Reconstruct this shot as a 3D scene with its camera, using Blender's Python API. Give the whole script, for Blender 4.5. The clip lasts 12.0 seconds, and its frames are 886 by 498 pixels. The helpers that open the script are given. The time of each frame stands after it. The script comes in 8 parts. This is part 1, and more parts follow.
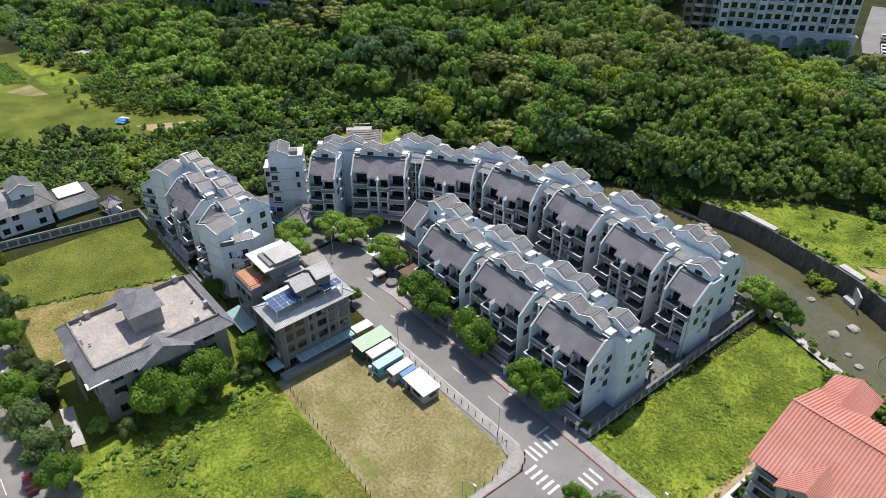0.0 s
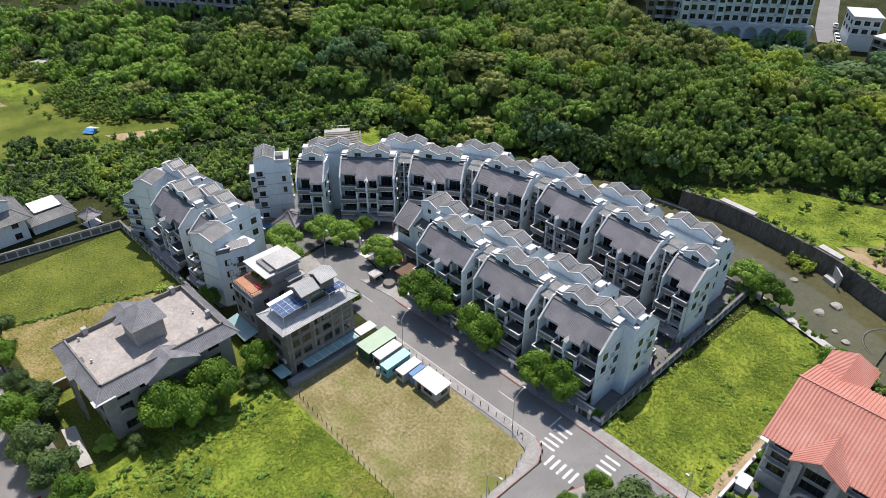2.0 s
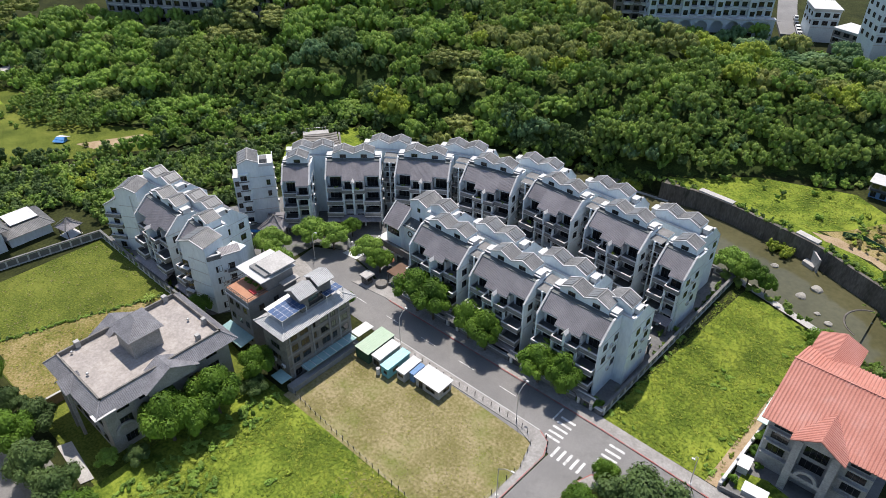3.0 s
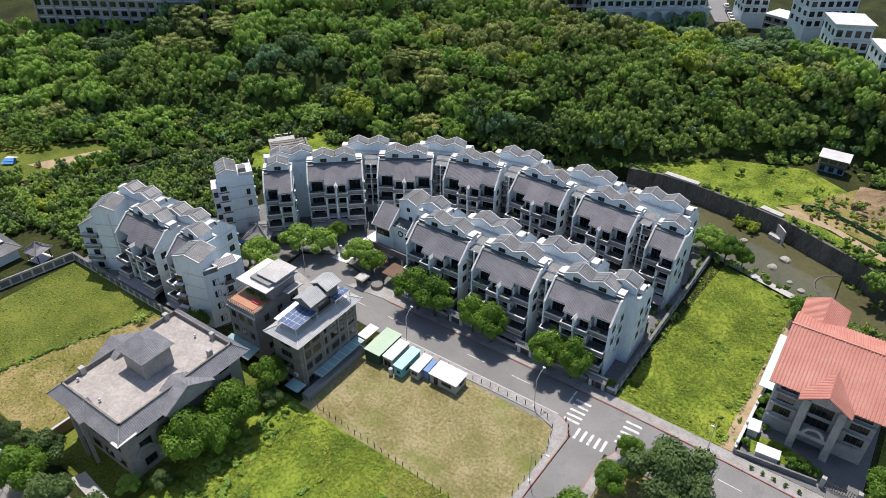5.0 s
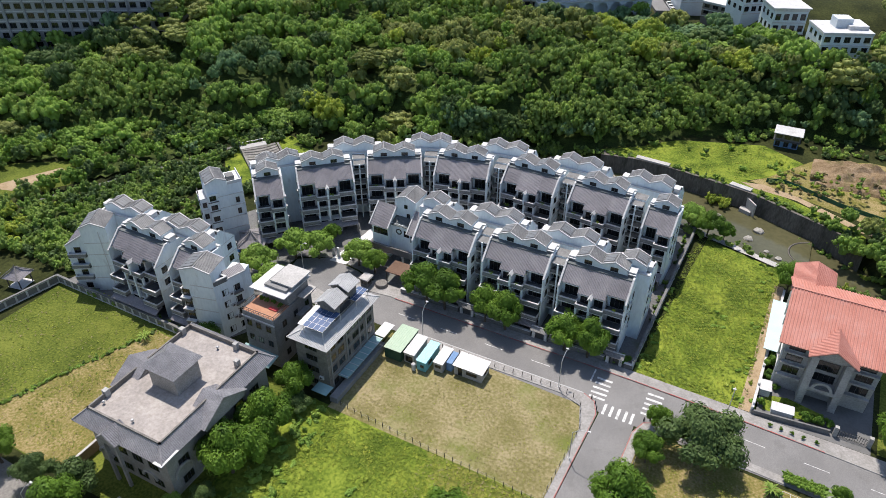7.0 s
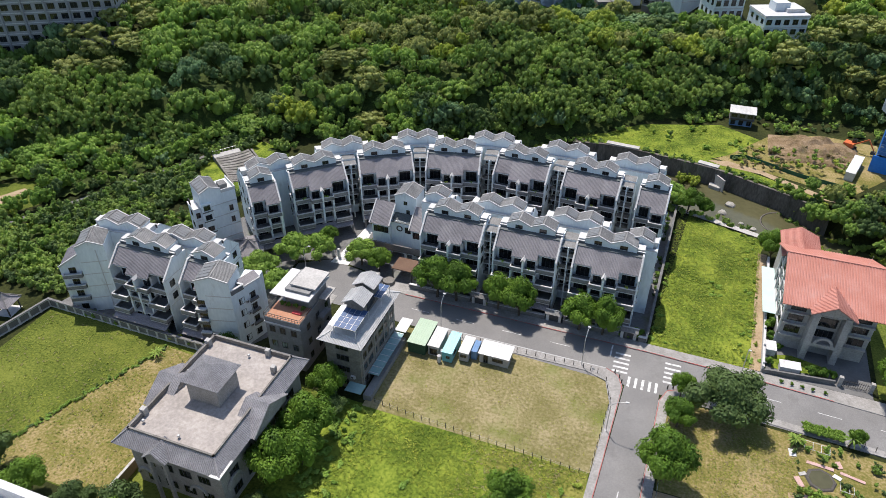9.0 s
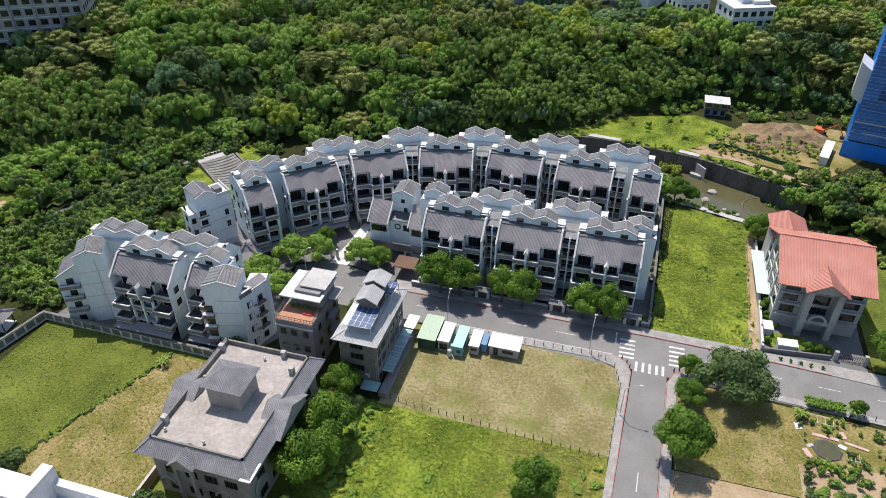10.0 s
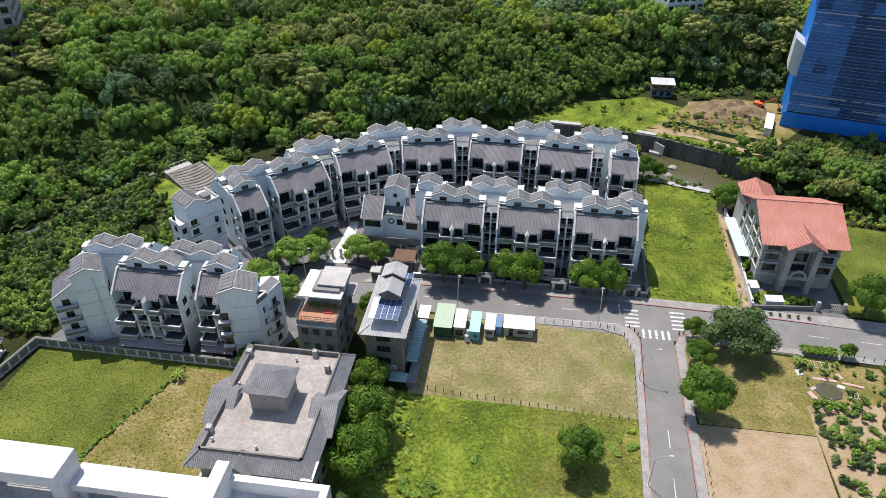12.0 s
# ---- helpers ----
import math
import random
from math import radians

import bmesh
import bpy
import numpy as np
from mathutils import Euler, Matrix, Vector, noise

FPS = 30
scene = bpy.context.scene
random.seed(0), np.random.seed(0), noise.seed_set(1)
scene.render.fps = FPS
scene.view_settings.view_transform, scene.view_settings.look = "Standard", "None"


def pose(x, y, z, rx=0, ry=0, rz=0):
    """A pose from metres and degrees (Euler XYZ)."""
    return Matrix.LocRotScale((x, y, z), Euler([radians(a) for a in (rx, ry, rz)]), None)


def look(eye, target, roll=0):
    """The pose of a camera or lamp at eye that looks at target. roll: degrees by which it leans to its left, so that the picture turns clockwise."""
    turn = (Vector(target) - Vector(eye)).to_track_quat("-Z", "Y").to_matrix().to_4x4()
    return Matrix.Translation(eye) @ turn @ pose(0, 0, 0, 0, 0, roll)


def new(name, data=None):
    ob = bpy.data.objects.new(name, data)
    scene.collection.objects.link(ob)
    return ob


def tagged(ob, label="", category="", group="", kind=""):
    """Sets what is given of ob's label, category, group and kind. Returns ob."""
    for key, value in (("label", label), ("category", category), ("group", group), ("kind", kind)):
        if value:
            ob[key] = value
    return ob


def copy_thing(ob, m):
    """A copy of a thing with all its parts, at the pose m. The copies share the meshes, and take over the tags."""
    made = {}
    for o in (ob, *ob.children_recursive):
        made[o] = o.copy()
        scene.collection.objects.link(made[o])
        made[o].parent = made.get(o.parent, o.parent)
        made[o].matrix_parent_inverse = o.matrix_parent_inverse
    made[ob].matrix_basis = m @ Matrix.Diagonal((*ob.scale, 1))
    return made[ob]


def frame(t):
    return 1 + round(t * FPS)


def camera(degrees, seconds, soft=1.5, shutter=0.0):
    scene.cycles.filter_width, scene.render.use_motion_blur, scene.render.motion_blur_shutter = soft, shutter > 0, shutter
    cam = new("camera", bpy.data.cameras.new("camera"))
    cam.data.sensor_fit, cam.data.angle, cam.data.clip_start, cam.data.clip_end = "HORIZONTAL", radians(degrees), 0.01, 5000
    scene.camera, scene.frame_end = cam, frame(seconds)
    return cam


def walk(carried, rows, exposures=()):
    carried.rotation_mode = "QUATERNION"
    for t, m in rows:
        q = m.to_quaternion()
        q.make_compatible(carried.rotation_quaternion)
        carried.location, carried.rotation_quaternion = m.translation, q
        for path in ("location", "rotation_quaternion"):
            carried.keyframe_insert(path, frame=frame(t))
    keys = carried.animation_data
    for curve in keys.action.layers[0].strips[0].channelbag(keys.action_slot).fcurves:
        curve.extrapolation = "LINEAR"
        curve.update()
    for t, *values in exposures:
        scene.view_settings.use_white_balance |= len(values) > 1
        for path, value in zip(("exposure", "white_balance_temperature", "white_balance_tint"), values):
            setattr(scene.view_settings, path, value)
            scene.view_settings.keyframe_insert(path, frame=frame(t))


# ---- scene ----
cam = camera(65.3, 12.0, soft=0.5)
METRES, EYE, TILT, LEAN, TURN = 92.0, 96.97, -35.0, 0.0, 49.9
ROWS = [
    (0.0, 0.0, 0.0, 0.0, 0.0, 0.0, -0.0),
    (0.5, -0.0208, -0.0007, 0.0001, -0.75, -0.02, 0.52),
    (1.0, -0.0446, -0.0009, -0.0005, -1.54, -0.02, 1.08),
    (1.5, -0.0711, -0.0011, -0.0011, -2.51, -0.05, 1.74),
    (2.0, -0.1001, -0.0011, -0.0018, -3.71, -0.1, 2.57),
    (2.5, -0.1321, -0.0003, -0.0016, -5.14, -0.21, 3.55),
    (3.0, -0.1662, 0.0004, -0.0004, -6.67, -0.33, 4.6),
    (5.0, -0.3208, 0.0096, 0.0107, -12.52, -1.02, 8.58),
    (5.5, -0.3633, 0.0143, 0.0147, -14.02, -1.25, 9.59),
    (6.0, -0.4074, 0.0209, 0.0193, -15.57, -1.53, 10.61),
    (6.5, -0.4519, 0.0288, 0.0246, -17.06, -1.83, 11.58),
    (7.0, -0.4974, 0.0383, 0.0304, -18.59, -2.15, 12.56),
    (9.0, -0.6833, 0.0871, 0.0628, -25.1, -3.76, 16.49),
    (9.5, -0.7298, 0.1019, 0.0729, -26.87, -4.27, 17.5),
    (10.0, -0.776, 0.1182, 0.084, -28.7, -4.84, 18.52),
    (10.5, -0.8219, 0.1363, 0.0953, -30.58, -5.45, 19.53),
    (11.0, -0.8673, 0.1559, 0.1071, -32.45, -6.09, 20.49),
    (11.5, -0.912, 0.1771, 0.1198, -34.31, -6.75, 21.43),
    (12.0, -0.9556, 0.1994, 0.1331, -36.45, -7.55, 22.46),
]
walk(cam, [(t, pose(64.4, -82.8, EYE, TILT, LEAN, TURN) @ pose(METRES * x, METRES * y, METRES * z, 90 + pitch, roll, yaw)) for t, x, y, z, yaw, pitch, roll in ROWS])

# ---------------------------------------------------------------- world and light
world = bpy.data.worlds.new("sky")
scene.world = world
world.use_nodes = True
wn = world.node_tree.nodes
sky = wn.new("ShaderNodeTexSky")
sky.sky_type = "NISHITA"
sky.sun_disc = False
sky.sun_elevation = radians(66)
sky.sun_rotation = radians(-40.6)
sky.air_density, sky.dust_density, sky.ozone_density = 1.0, 1.0, 1.0
wn["Background"].inputs["Strength"].default_value = 0.108
world.node_tree.links.new(sky.outputs[0], wn["Background"].inputs["Color"])
sun = new("sun", bpy.data.lights.new("sun", "SUN"))
sun.data.energy, sun.data.angle, sun.data.color = 3.7, radians(0.6), (1.0, 0.92, 0.84)
sun.matrix_world = look((-120, 140, 430), (0, 0, 0))
scene.view_settings.exposure = 0.54


# ---------------------------------------------------------------- materials
def srgb(r, g, b):
    return tuple((c / 12.92 if c <= 0.04045 else ((c + 0.055) / 1.055) ** 2.4) for c in (r, g, b)) + (1.0,)


def material(name, colours, rough=0.8, scale=1.0, fine=8.0, bump=0.0, metal=0.0, spec=0.4, vary=0.0, island=0.0, detail=5.0, stain=None, fine_mix=0.5, aniso=(1, 1, 1), span=0.16):
    """Colours: two or three tones that a large and a fine noise mix; vary: spread of brightness from object to object; island: from piece to piece."""
    m = bpy.data.materials.new(name)
    m.use_nodes = True
    nt = m.node_tree
    n, link = nt.nodes, nt.links.new
    bsdf = n["Principled BSDF"]
    bsdf.inputs["Roughness"].default_value = rough
    bsdf.inputs["Metallic"].default_value = metal
    bsdf.inputs["Specular IOR Level"].default_value = spec
    geo = n.new("ShaderNodeNewGeometry")
    mapping = n.new("ShaderNodeMapping")
    mapping.inputs["Scale"].default_value = aniso
    link(geo.outputs["Position"], mapping.inputs["Vector"])
    big = n.new("ShaderNodeTexNoise")
    big.inputs["Scale"].default_value, big.inputs["Detail"].default_value = scale, detail
    link(mapping.outputs[0], big.inputs["Vector"])
    small = n.new("ShaderNodeTexNoise")
    small.inputs["Scale"].default_value, small.inputs["Detail"].default_value = fine, 4.0
    link(mapping.outputs[0], small.inputs["Vector"])
    mix = n.new("ShaderNodeMix")
    mix.inputs[0].default_value = fine_mix
    link(big.outputs["Fac"], mix.inputs[2])
    link(small.outputs["Fac"], mix.inputs[3])
    ramp = n.new("ShaderNodeValToRGB")
    r = ramp.color_ramp
    r.elements[0].position, r.elements[1].position = 0.5 - span, 0.5 + span
    r.elements[0].color, r.elements[1].color = colours[0], colours[-1]
    for k, c in enumerate(colours[1:-1]):
        r.elements.new(0.5 - span + 2 * span * (k + 1) / (len(colours) - 1)).color = c
    link(mix.outputs[0], ramp.inputs[0])
    out = ramp.outputs[0]
    if stain:
        st = n.new("ShaderNodeTexNoise")
        st.inputs["Scale"].default_value, st.inputs["Detail"].default_value, st.inputs["Roughness"].default_value = stain[1], 6.0, 0.65
        link(mapping.outputs[0], st.inputs["Vector"])
        sr = n.new("ShaderNodeMapRange")
        sr.inputs[1].default_value, sr.inputs[2].default_value, sr.inputs[4].default_value = stain[2], stain[2] + 0.15, stain[3]
        link(st.outputs["Fac"], sr.inputs[0])
        sm = n.new("ShaderNodeMix")
        sm.data_type = "RGBA"
        sm.inputs[7].default_value = stain[0]
        link(sr.outputs[0], sm.inputs[0])
        link(out, sm.inputs[6])
        out = sm.outputs[2]
    for amount, source in ((vary, "o"), (island, "i")):
        if amount:
            rnd = n.new("ShaderNodeObjectInfo").outputs["Random"] if source == "o" else geo.outputs["Random Per Island"]
            mr = n.new("ShaderNodeMapRange")
            mr.inputs[3].default_value, mr.inputs[4].default_value = 1 - amount, 1 + amount
            link(rnd, mr.inputs[0])
            hsv = n.new("ShaderNodeHueSaturation")
            link(mr.outputs[0], hsv.inputs["Value"])
            link(out, hsv.inputs["Color"])
            out = hsv.outputs[0]
    link(out, bsdf.inputs["Base Color"])
    if bump:
        b = n.new("ShaderNodeBump")
        b.inputs["Strength"].default_value, b.inputs["Distance"].default_value = min(1.0, bump), 0.05 * max(1.0, bump)
        link(small.outputs["Fac"], b.inputs["Height"])
        link(b.outputs[0], bsdf.inputs["Normal"])
    return m


def grey(v, tint=(1, 1, 1)):
    return (v * tint[0], v * tint[1], v * tint[2], 1.0)


WHITE = material("white_render", [grey(0.68, (0.92, 1, 1.03)), grey(0.77, (0.92, 1, 1.03)), grey(0.84, (0.93, 1, 1.02))], 0.75, 0.25, 2.2, 0.1, vary=0.03, stain=((0.46, 0.47, 0.47, 1), 0.5, 0.58, 0.55), aniso=(1, 1, 0.35))
TRIM = material("white_trim", [grey(0.46), grey(0.62)], 0.75, 0.6, 5.0, vary=0.05, stain=((0.25, 0.25, 0.24, 1), 0.7, 0.55, 0.5))
SLATE = material("slate_tile", [grey(0.17, (1.03, 0.97, 1.03)), grey(0.225, (1.03, 0.97, 1.03)), grey(0.29, (1.03, 0.98, 1.02))], 0.5, 0.35, 4.0, 0.2, vary=0.1, spec=0.5, stain=((0.25, 0.235, 0.23, 1), 0.35, 0.56, 0.5))
SLATE_LIGHT = material("weathered_tile", [grey(0.14), grey(0.2), grey(0.26, (1, 0.99, 0.97))], 0.6, 0.4, 4.0, 0.2, vary=0.12, stain=((0.34, 0.33, 0.31, 1), 0.4, 0.56, 0.5))
DARKWALL = material("dark_stone_wall", [grey(0.09), grey(0.14), grey(0.2)], 0.7, 0.5, 6.0, 0.15, vary=0.1)
PARAPET = material("grey_parapet_tile", [grey(0.15), grey(0.21), grey(0.28)], 0.7, 0.6, 5.0, 0.15, vary=0.1)
COPING = material("green_grey_coping", [grey(0.09, (0.9, 1.02, 1.05)), grey(0.14, (0.9, 1.02, 1.05))], 0.6, 0.8, 6.0)
DECK = material("flat_roof_membrane", [grey(0.13), grey(0.19), grey(0.25)], 0.9, 0.5, 3.0, 0.1)
PALEGREY = material("pale_grey_render", [grey(0.48), grey(0.62)], 0.8, 0.4, 3.0, 0.1, vary=0.05)
GLASS = material("dark_window_glass", [grey(0.012), grey(0.025, (0.9, 1, 1.15))], 0.06, 0.3, 1.0, spec=0.6)
FRAME = material("dark_window_frame", [grey(0.05), grey(0.08)], 0.5, 2.0, 9.0)
SKYLIGHT = material("skylight_glass", [grey(0.14, (0.95, 1, 1.05)), grey(0.2, (0.95, 1, 1.05))], 0.5, 0.8, 3.0, spec=0.4)
CONCRETE = material("concrete", [grey(0.3, (1, 0.97, 0.93)), grey(0.4, (1, 0.97, 0.93)), grey(0.5, (1, 0.97, 0.94))], 0.85, 0.2, 3.0, 0.15, stain=((0.2, 0.18, 0.16, 1), 0.3, 0.58, 0.6))
PALE = material("pale_roof_sheet", [grey(0.48), grey(0.64)], 0.5, 0.3, 3.0, vary=0.06, stain=((0.36, 0.34, 0.31, 1), 0.5, 0.57, 0.5))
ASPHALT = material("asphalt", [grey(0.15, (1, 0.98, 0.97)), grey(0.19, (1, 0.98, 0.97)), grey(0.24, (1, 0.98, 0.96))], 0.9, 0.12, 6.0, 0.1, stain=((0.12, 0.115, 0.11, 1), 0.25, 0.58, 0.6))
PAVING = material("paving", [grey(0.22, (1, 0.96, 0.92)), grey(0.29, (1, 0.96, 0.92)), grey(0.37, (1, 0.97, 0.94))], 0.9, 0.4, 3.0, 0.1, stain=((0.17, 0.16, 0.15, 1), 0.5, 0.55, 0.6))
YARD = material("dark_yard_paving", [grey(0.1), grey(0.15), grey(0.2)], 0.9, 0.3, 2.0, 0.1, stain=((0.06, 0.09, 0.03, 1), 0.15, 0.56, 0.7))
KERB = material("kerb_stone", [grey(0.4), grey(0.5)], 0.85, 1.0, 6.0)
RED_LINE = material("red_road_paint", [(0.3, 0.075, 0.07, 1), (0.4, 0.11, 0.1, 1)], 0.7, 1.0, 7.0, stain=((0.26, 0.22, 0.21, 1), 0.6, 0.47, 0.8))
PAINT = material("white_road_paint", [grey(0.5), grey(0.7)], 0.7, 0.8, 9.0, stain=((0.22, 0.215, 0.21, 1), 1.2, 0.5, 0.7))
GRASS = material("meadow", [(0.050, 0.071, 0.013, 1), (0.099, 0.125, 0.022, 1), (0.163, 0.185, 0.036, 1)], 0.95, 0.09, 2.4, 0.8, spec=0.1, span=0.11, stain=((0.215, 0.224, 0.047, 1), 0.05, 0.56, 0.6))
LUSH = material("lush_meadow", [(0.056, 0.09, 0.012, 1), (0.128, 0.178, 0.023, 1), (0.215, 0.264, 0.038, 1)], 0.95, 0.16, 1.7, 1.0, spec=0.1, span=0.1, fine_mix=0.42, stain=((0.275, 0.315, 0.045, 1), 0.075, 0.53, 0.8))
DRY = material("dry_grass_lot", [(0.158, 0.144, 0.056, 1), (0.223, 0.195, 0.093, 1), (0.307, 0.260, 0.149, 1)], 0.95, 0.14, 1.8, 0.7, spec=0.1, span=0.1, stain=((0.138, 0.165, 0.038, 1), 0.075, 0.5, 0.75))
DRYMIX = material("patchy_dry_meadow", [(0.125, 0.125, 0.03, 1), (0.205, 0.175, 0.062, 1), (0.32, 0.25, 0.13, 1)], 0.95, 0.16, 2.2, 0.6, spec=0.1, span=0.11, stain=((0.117, 0.140, 0.027, 1), 0.14, 0.54, 0.7))
OLIVE = material("olive_dry_meadow", [(0.075, 0.088, 0.018, 1), (0.145, 0.155, 0.031, 1), (0.235, 0.225, 0.06, 1)], 0.95, 0.2, 2.0, 0.9, spec=0.1, span=0.11, stain=((0.13, 0.175, 0.026, 1), 0.12, 0.52, 0.7))
EARTH = material("bare_earth", [(0.25, 0.18, 0.105, 1), (0.345, 0.262, 0.168, 1), (0.41, 0.325, 0.22, 1)], 0.95, 0.3, 2.5, 0.5, spec=0.1)
# Leaf litter taken near black, with the shade under the trees in the colour.
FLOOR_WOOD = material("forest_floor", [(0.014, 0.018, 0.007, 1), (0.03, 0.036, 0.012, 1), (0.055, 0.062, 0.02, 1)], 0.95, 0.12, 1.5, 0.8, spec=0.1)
WATER = material("river_water", [(0.07, 0.068, 0.034, 1), (0.105, 0.1, 0.052, 1)], 0.12, 0.08, 0.9, 0.25, spec=0.5)
RIVER_WALL = material("dark_river_wall", [grey(0.07, (1, 0.9, 0.76)), grey(0.115, (1, 0.9, 0.78)), grey(0.18, (1, 0.93, 0.82))], 0.9, 0.3, 2.5, 0.3, aniso=(1, 1, 0.3), stain=((0.035, 0.035, 0.025, 1), 0.5, 0.52, 0.7))
BARK = material("bark", [(0.06, 0.045, 0.03, 1), (0.12, 0.095, 0.07, 1)], 0.9, 2.0, 9.0, 0.4)
RED_TILE = material("red_roof_tile", [(0.42, 0.17, 0.13, 1), (0.48, 0.215, 0.17, 1), (0.54, 0.27, 0.225, 1)], 0.65, 0.25, 5.0, 0.1, spec=0.3, stain=((0.52, 0.32, 0.28, 1), 0.3, 0.56, 0.5))
STONE = material("grey_stone_cladding", [grey(0.26, (1, 0.98, 0.95)), grey(0.36, (1, 0.98, 0.95)), grey(0.45, (1, 0.98, 0.95))], 0.8, 0.5, 3.0, 0.2)
BROWN_STONE = material("brown_stone_cladding", [grey(0.12, (1, 0.93, 0.85)), grey(0.17, (1, 0.94, 0.87)), grey(0.24, (1, 0.95, 0.9))], 0.8, 0.6, 3.0, 0.3)


def leaf_material(name, a, b, c):
    # Blue is raised to put a slight distance haze into the leaf colour.
    a, b, c = ((q[0] * 1.0, q[1] * 0.97, q[2] * 1.12, 1) for q in (a, b, c))
    m = material(name, [a, b, c], 0.6, 0.12, 0.5, 0.0, spec=0.2, island=0.2, vary=0.06, fine_mix=0.4)
    bsdf = m.node_tree.nodes["Principled BSDF"]
    tr = m.node_tree.nodes.new("ShaderNodeBsdfTranslucent")
    src = bsdf.inputs["Base Color"].links[0].from_socket
    m.node_tree.links.new(src, tr.inputs["Color"])
    mx = m.node_tree.nodes.new("ShaderNodeMixShader")
    mx.inputs[0].default_value = 0.16
    m.node_tree.links.new(bsdf.outputs[0], mx.inputs[1])
    m.node_tree.links.new(tr.outputs[0], mx.inputs[2])
    m.node_tree.links.new(mx.outputs[0], m.node_tree.nodes["Material Output"].inputs["Surface"])
    return m


LEAF_MID = leaf_material("leaf_mid_green", (0.095, 0.171, 0.030, 1), (0.168, 0.277, 0.043, 1), (0.270, 0.381, 0.062, 1))
LEAF_YELLOW = leaf_material("leaf_yellow_green", (0.178, 0.244, 0.028, 1), (0.274, 0.349, 0.040, 1), (0.384, 0.455, 0.061, 1))
LEAF_DARK = leaf_material("leaf_dark_green", (0.051, 0.089, 0.026, 1), (0.083, 0.138, 0.037, 1), (0.128, 0.197, 0.051, 1))
LEAF_BROWN = leaf_material("leaf_brownish", (0.119, 0.108, 0.040, 1), (0.181, 0.159, 0.062, 1), (0.250, 0.214, 0.088, 1))
LEAF_BAMBOO = leaf_material("leaf_bamboo", (0.098, 0.165, 0.034, 1), (0.175, 0.265, 0.05, 1), (0.285, 0.395, 0.075, 1))
LEAF_BLUE = leaf_material("leaf_blue_green", (0.070, 0.138, 0.055, 1), (0.120, 0.212, 0.077, 1), (0.191, 0.301, 0.109, 1))
LEAF_FRESH = leaf_material("leaf_fresh_green", (0.116, 0.210, 0.030, 1), (0.190, 0.317, 0.044, 1), (0.281, 0.426, 0.067, 1))
LEAF_OLIVE = leaf_material("leaf_olive", (0.131, 0.165, 0.038, 1), (0.215, 0.252, 0.060, 1), (0.314, 0.355, 0.087, 1))
LEAF_STREET = leaf_material("leaf_street_tree", (0.05, 0.112, 0.013, 1), (0.095, 0.185, 0.018, 1), (0.16, 0.28, 0.03, 1))
LEAVES = [LEAF_MID, LEAF_YELLOW, LEAF_DARK, LEAF_BROWN, LEAF_BAMBOO, LEAF_BLUE, LEAF_FRESH, LEAF_OLIVE]


# ---------------------------------------------------------------- building blocks
def box(bm, x0, x1, y0, y1, z0, z1):
    v = [bm.verts.new(p) for p in ((x0, y0, z0), (x1, y0, z0), (x1, y1, z0), (x0, y1, z0), (x0, y0, z1), (x1, y0, z1), (x1, y1, z1), (x0, y1, z1))]
    for f in ((3, 2, 1, 0), (4, 5, 6, 7), (0, 1, 5, 4), (1, 2, 6, 5), (2, 3, 7, 6), (3, 0, 4, 7)):
        bm.faces.new([v[i] for i in f])
    return bm


def prism(bm, pts, vec):
    """A flat polygon swept along vec."""
    vec = Vector(vec)
    a = [bm.verts.new(p) for p in pts]
    b = [bm.verts.new(Vector(p) + vec) for p in pts]
    n = len(pts)
    bm.faces.new(a[::-1])
    bm.faces.new(b)
    for i in range(n):
        bm.faces.new((a[i], a[(i + 1) % n], b[(i + 1) % n], b[i]))
    return bm


def bar(bm, p, q, r=0.05, sides=6, r2=None):
    """A round bar from p to q."""
    p, q = Vector(p), Vector(q)
    rot = (q - p).to_track_quat("Z", "Y").to_matrix()
    r2 = r if r2 is None else r2
    a = [bm.verts.new(p + rot @ Vector((r * math.cos(2 * math.pi * i / sides), r * math.sin(2 * math.pi * i / sides), 0))) for i in range(sides)]
    b = [bm.verts.new(q + rot @ Vector((r2 * math.cos(2 * math.pi * i / sides), r2 * math.sin(2 * math.pi * i / sides), 0))) for i in range(sides)]
    for i in range(sides):
        bm.faces.new((a[i], a[(i + 1) % sides], b[(i + 1) % sides], b[i]))
    bm.faces.new(a[::-1])
    bm.faces.new(b)
    return bm


def strip(bm, p, q, w, h):
    """A square bar of width w and height h whose foot line runs from p to q."""
    p, q = Vector(p), Vector(q)
    d = (q - p).normalized()
    s = d.cross(Vector((0, 0, 1)))
    s = (s.normalized() if s.length > 1e-4 else Vector((1, 0, 0))) * w / 2
    u = Vector((0, 0, h)) if abs(d.z) < 0.95 else d.cross(s).normalized() * h
    prism(bm, [p - s, p + s, p + s + u, p - s + u], q - p)
    return bm


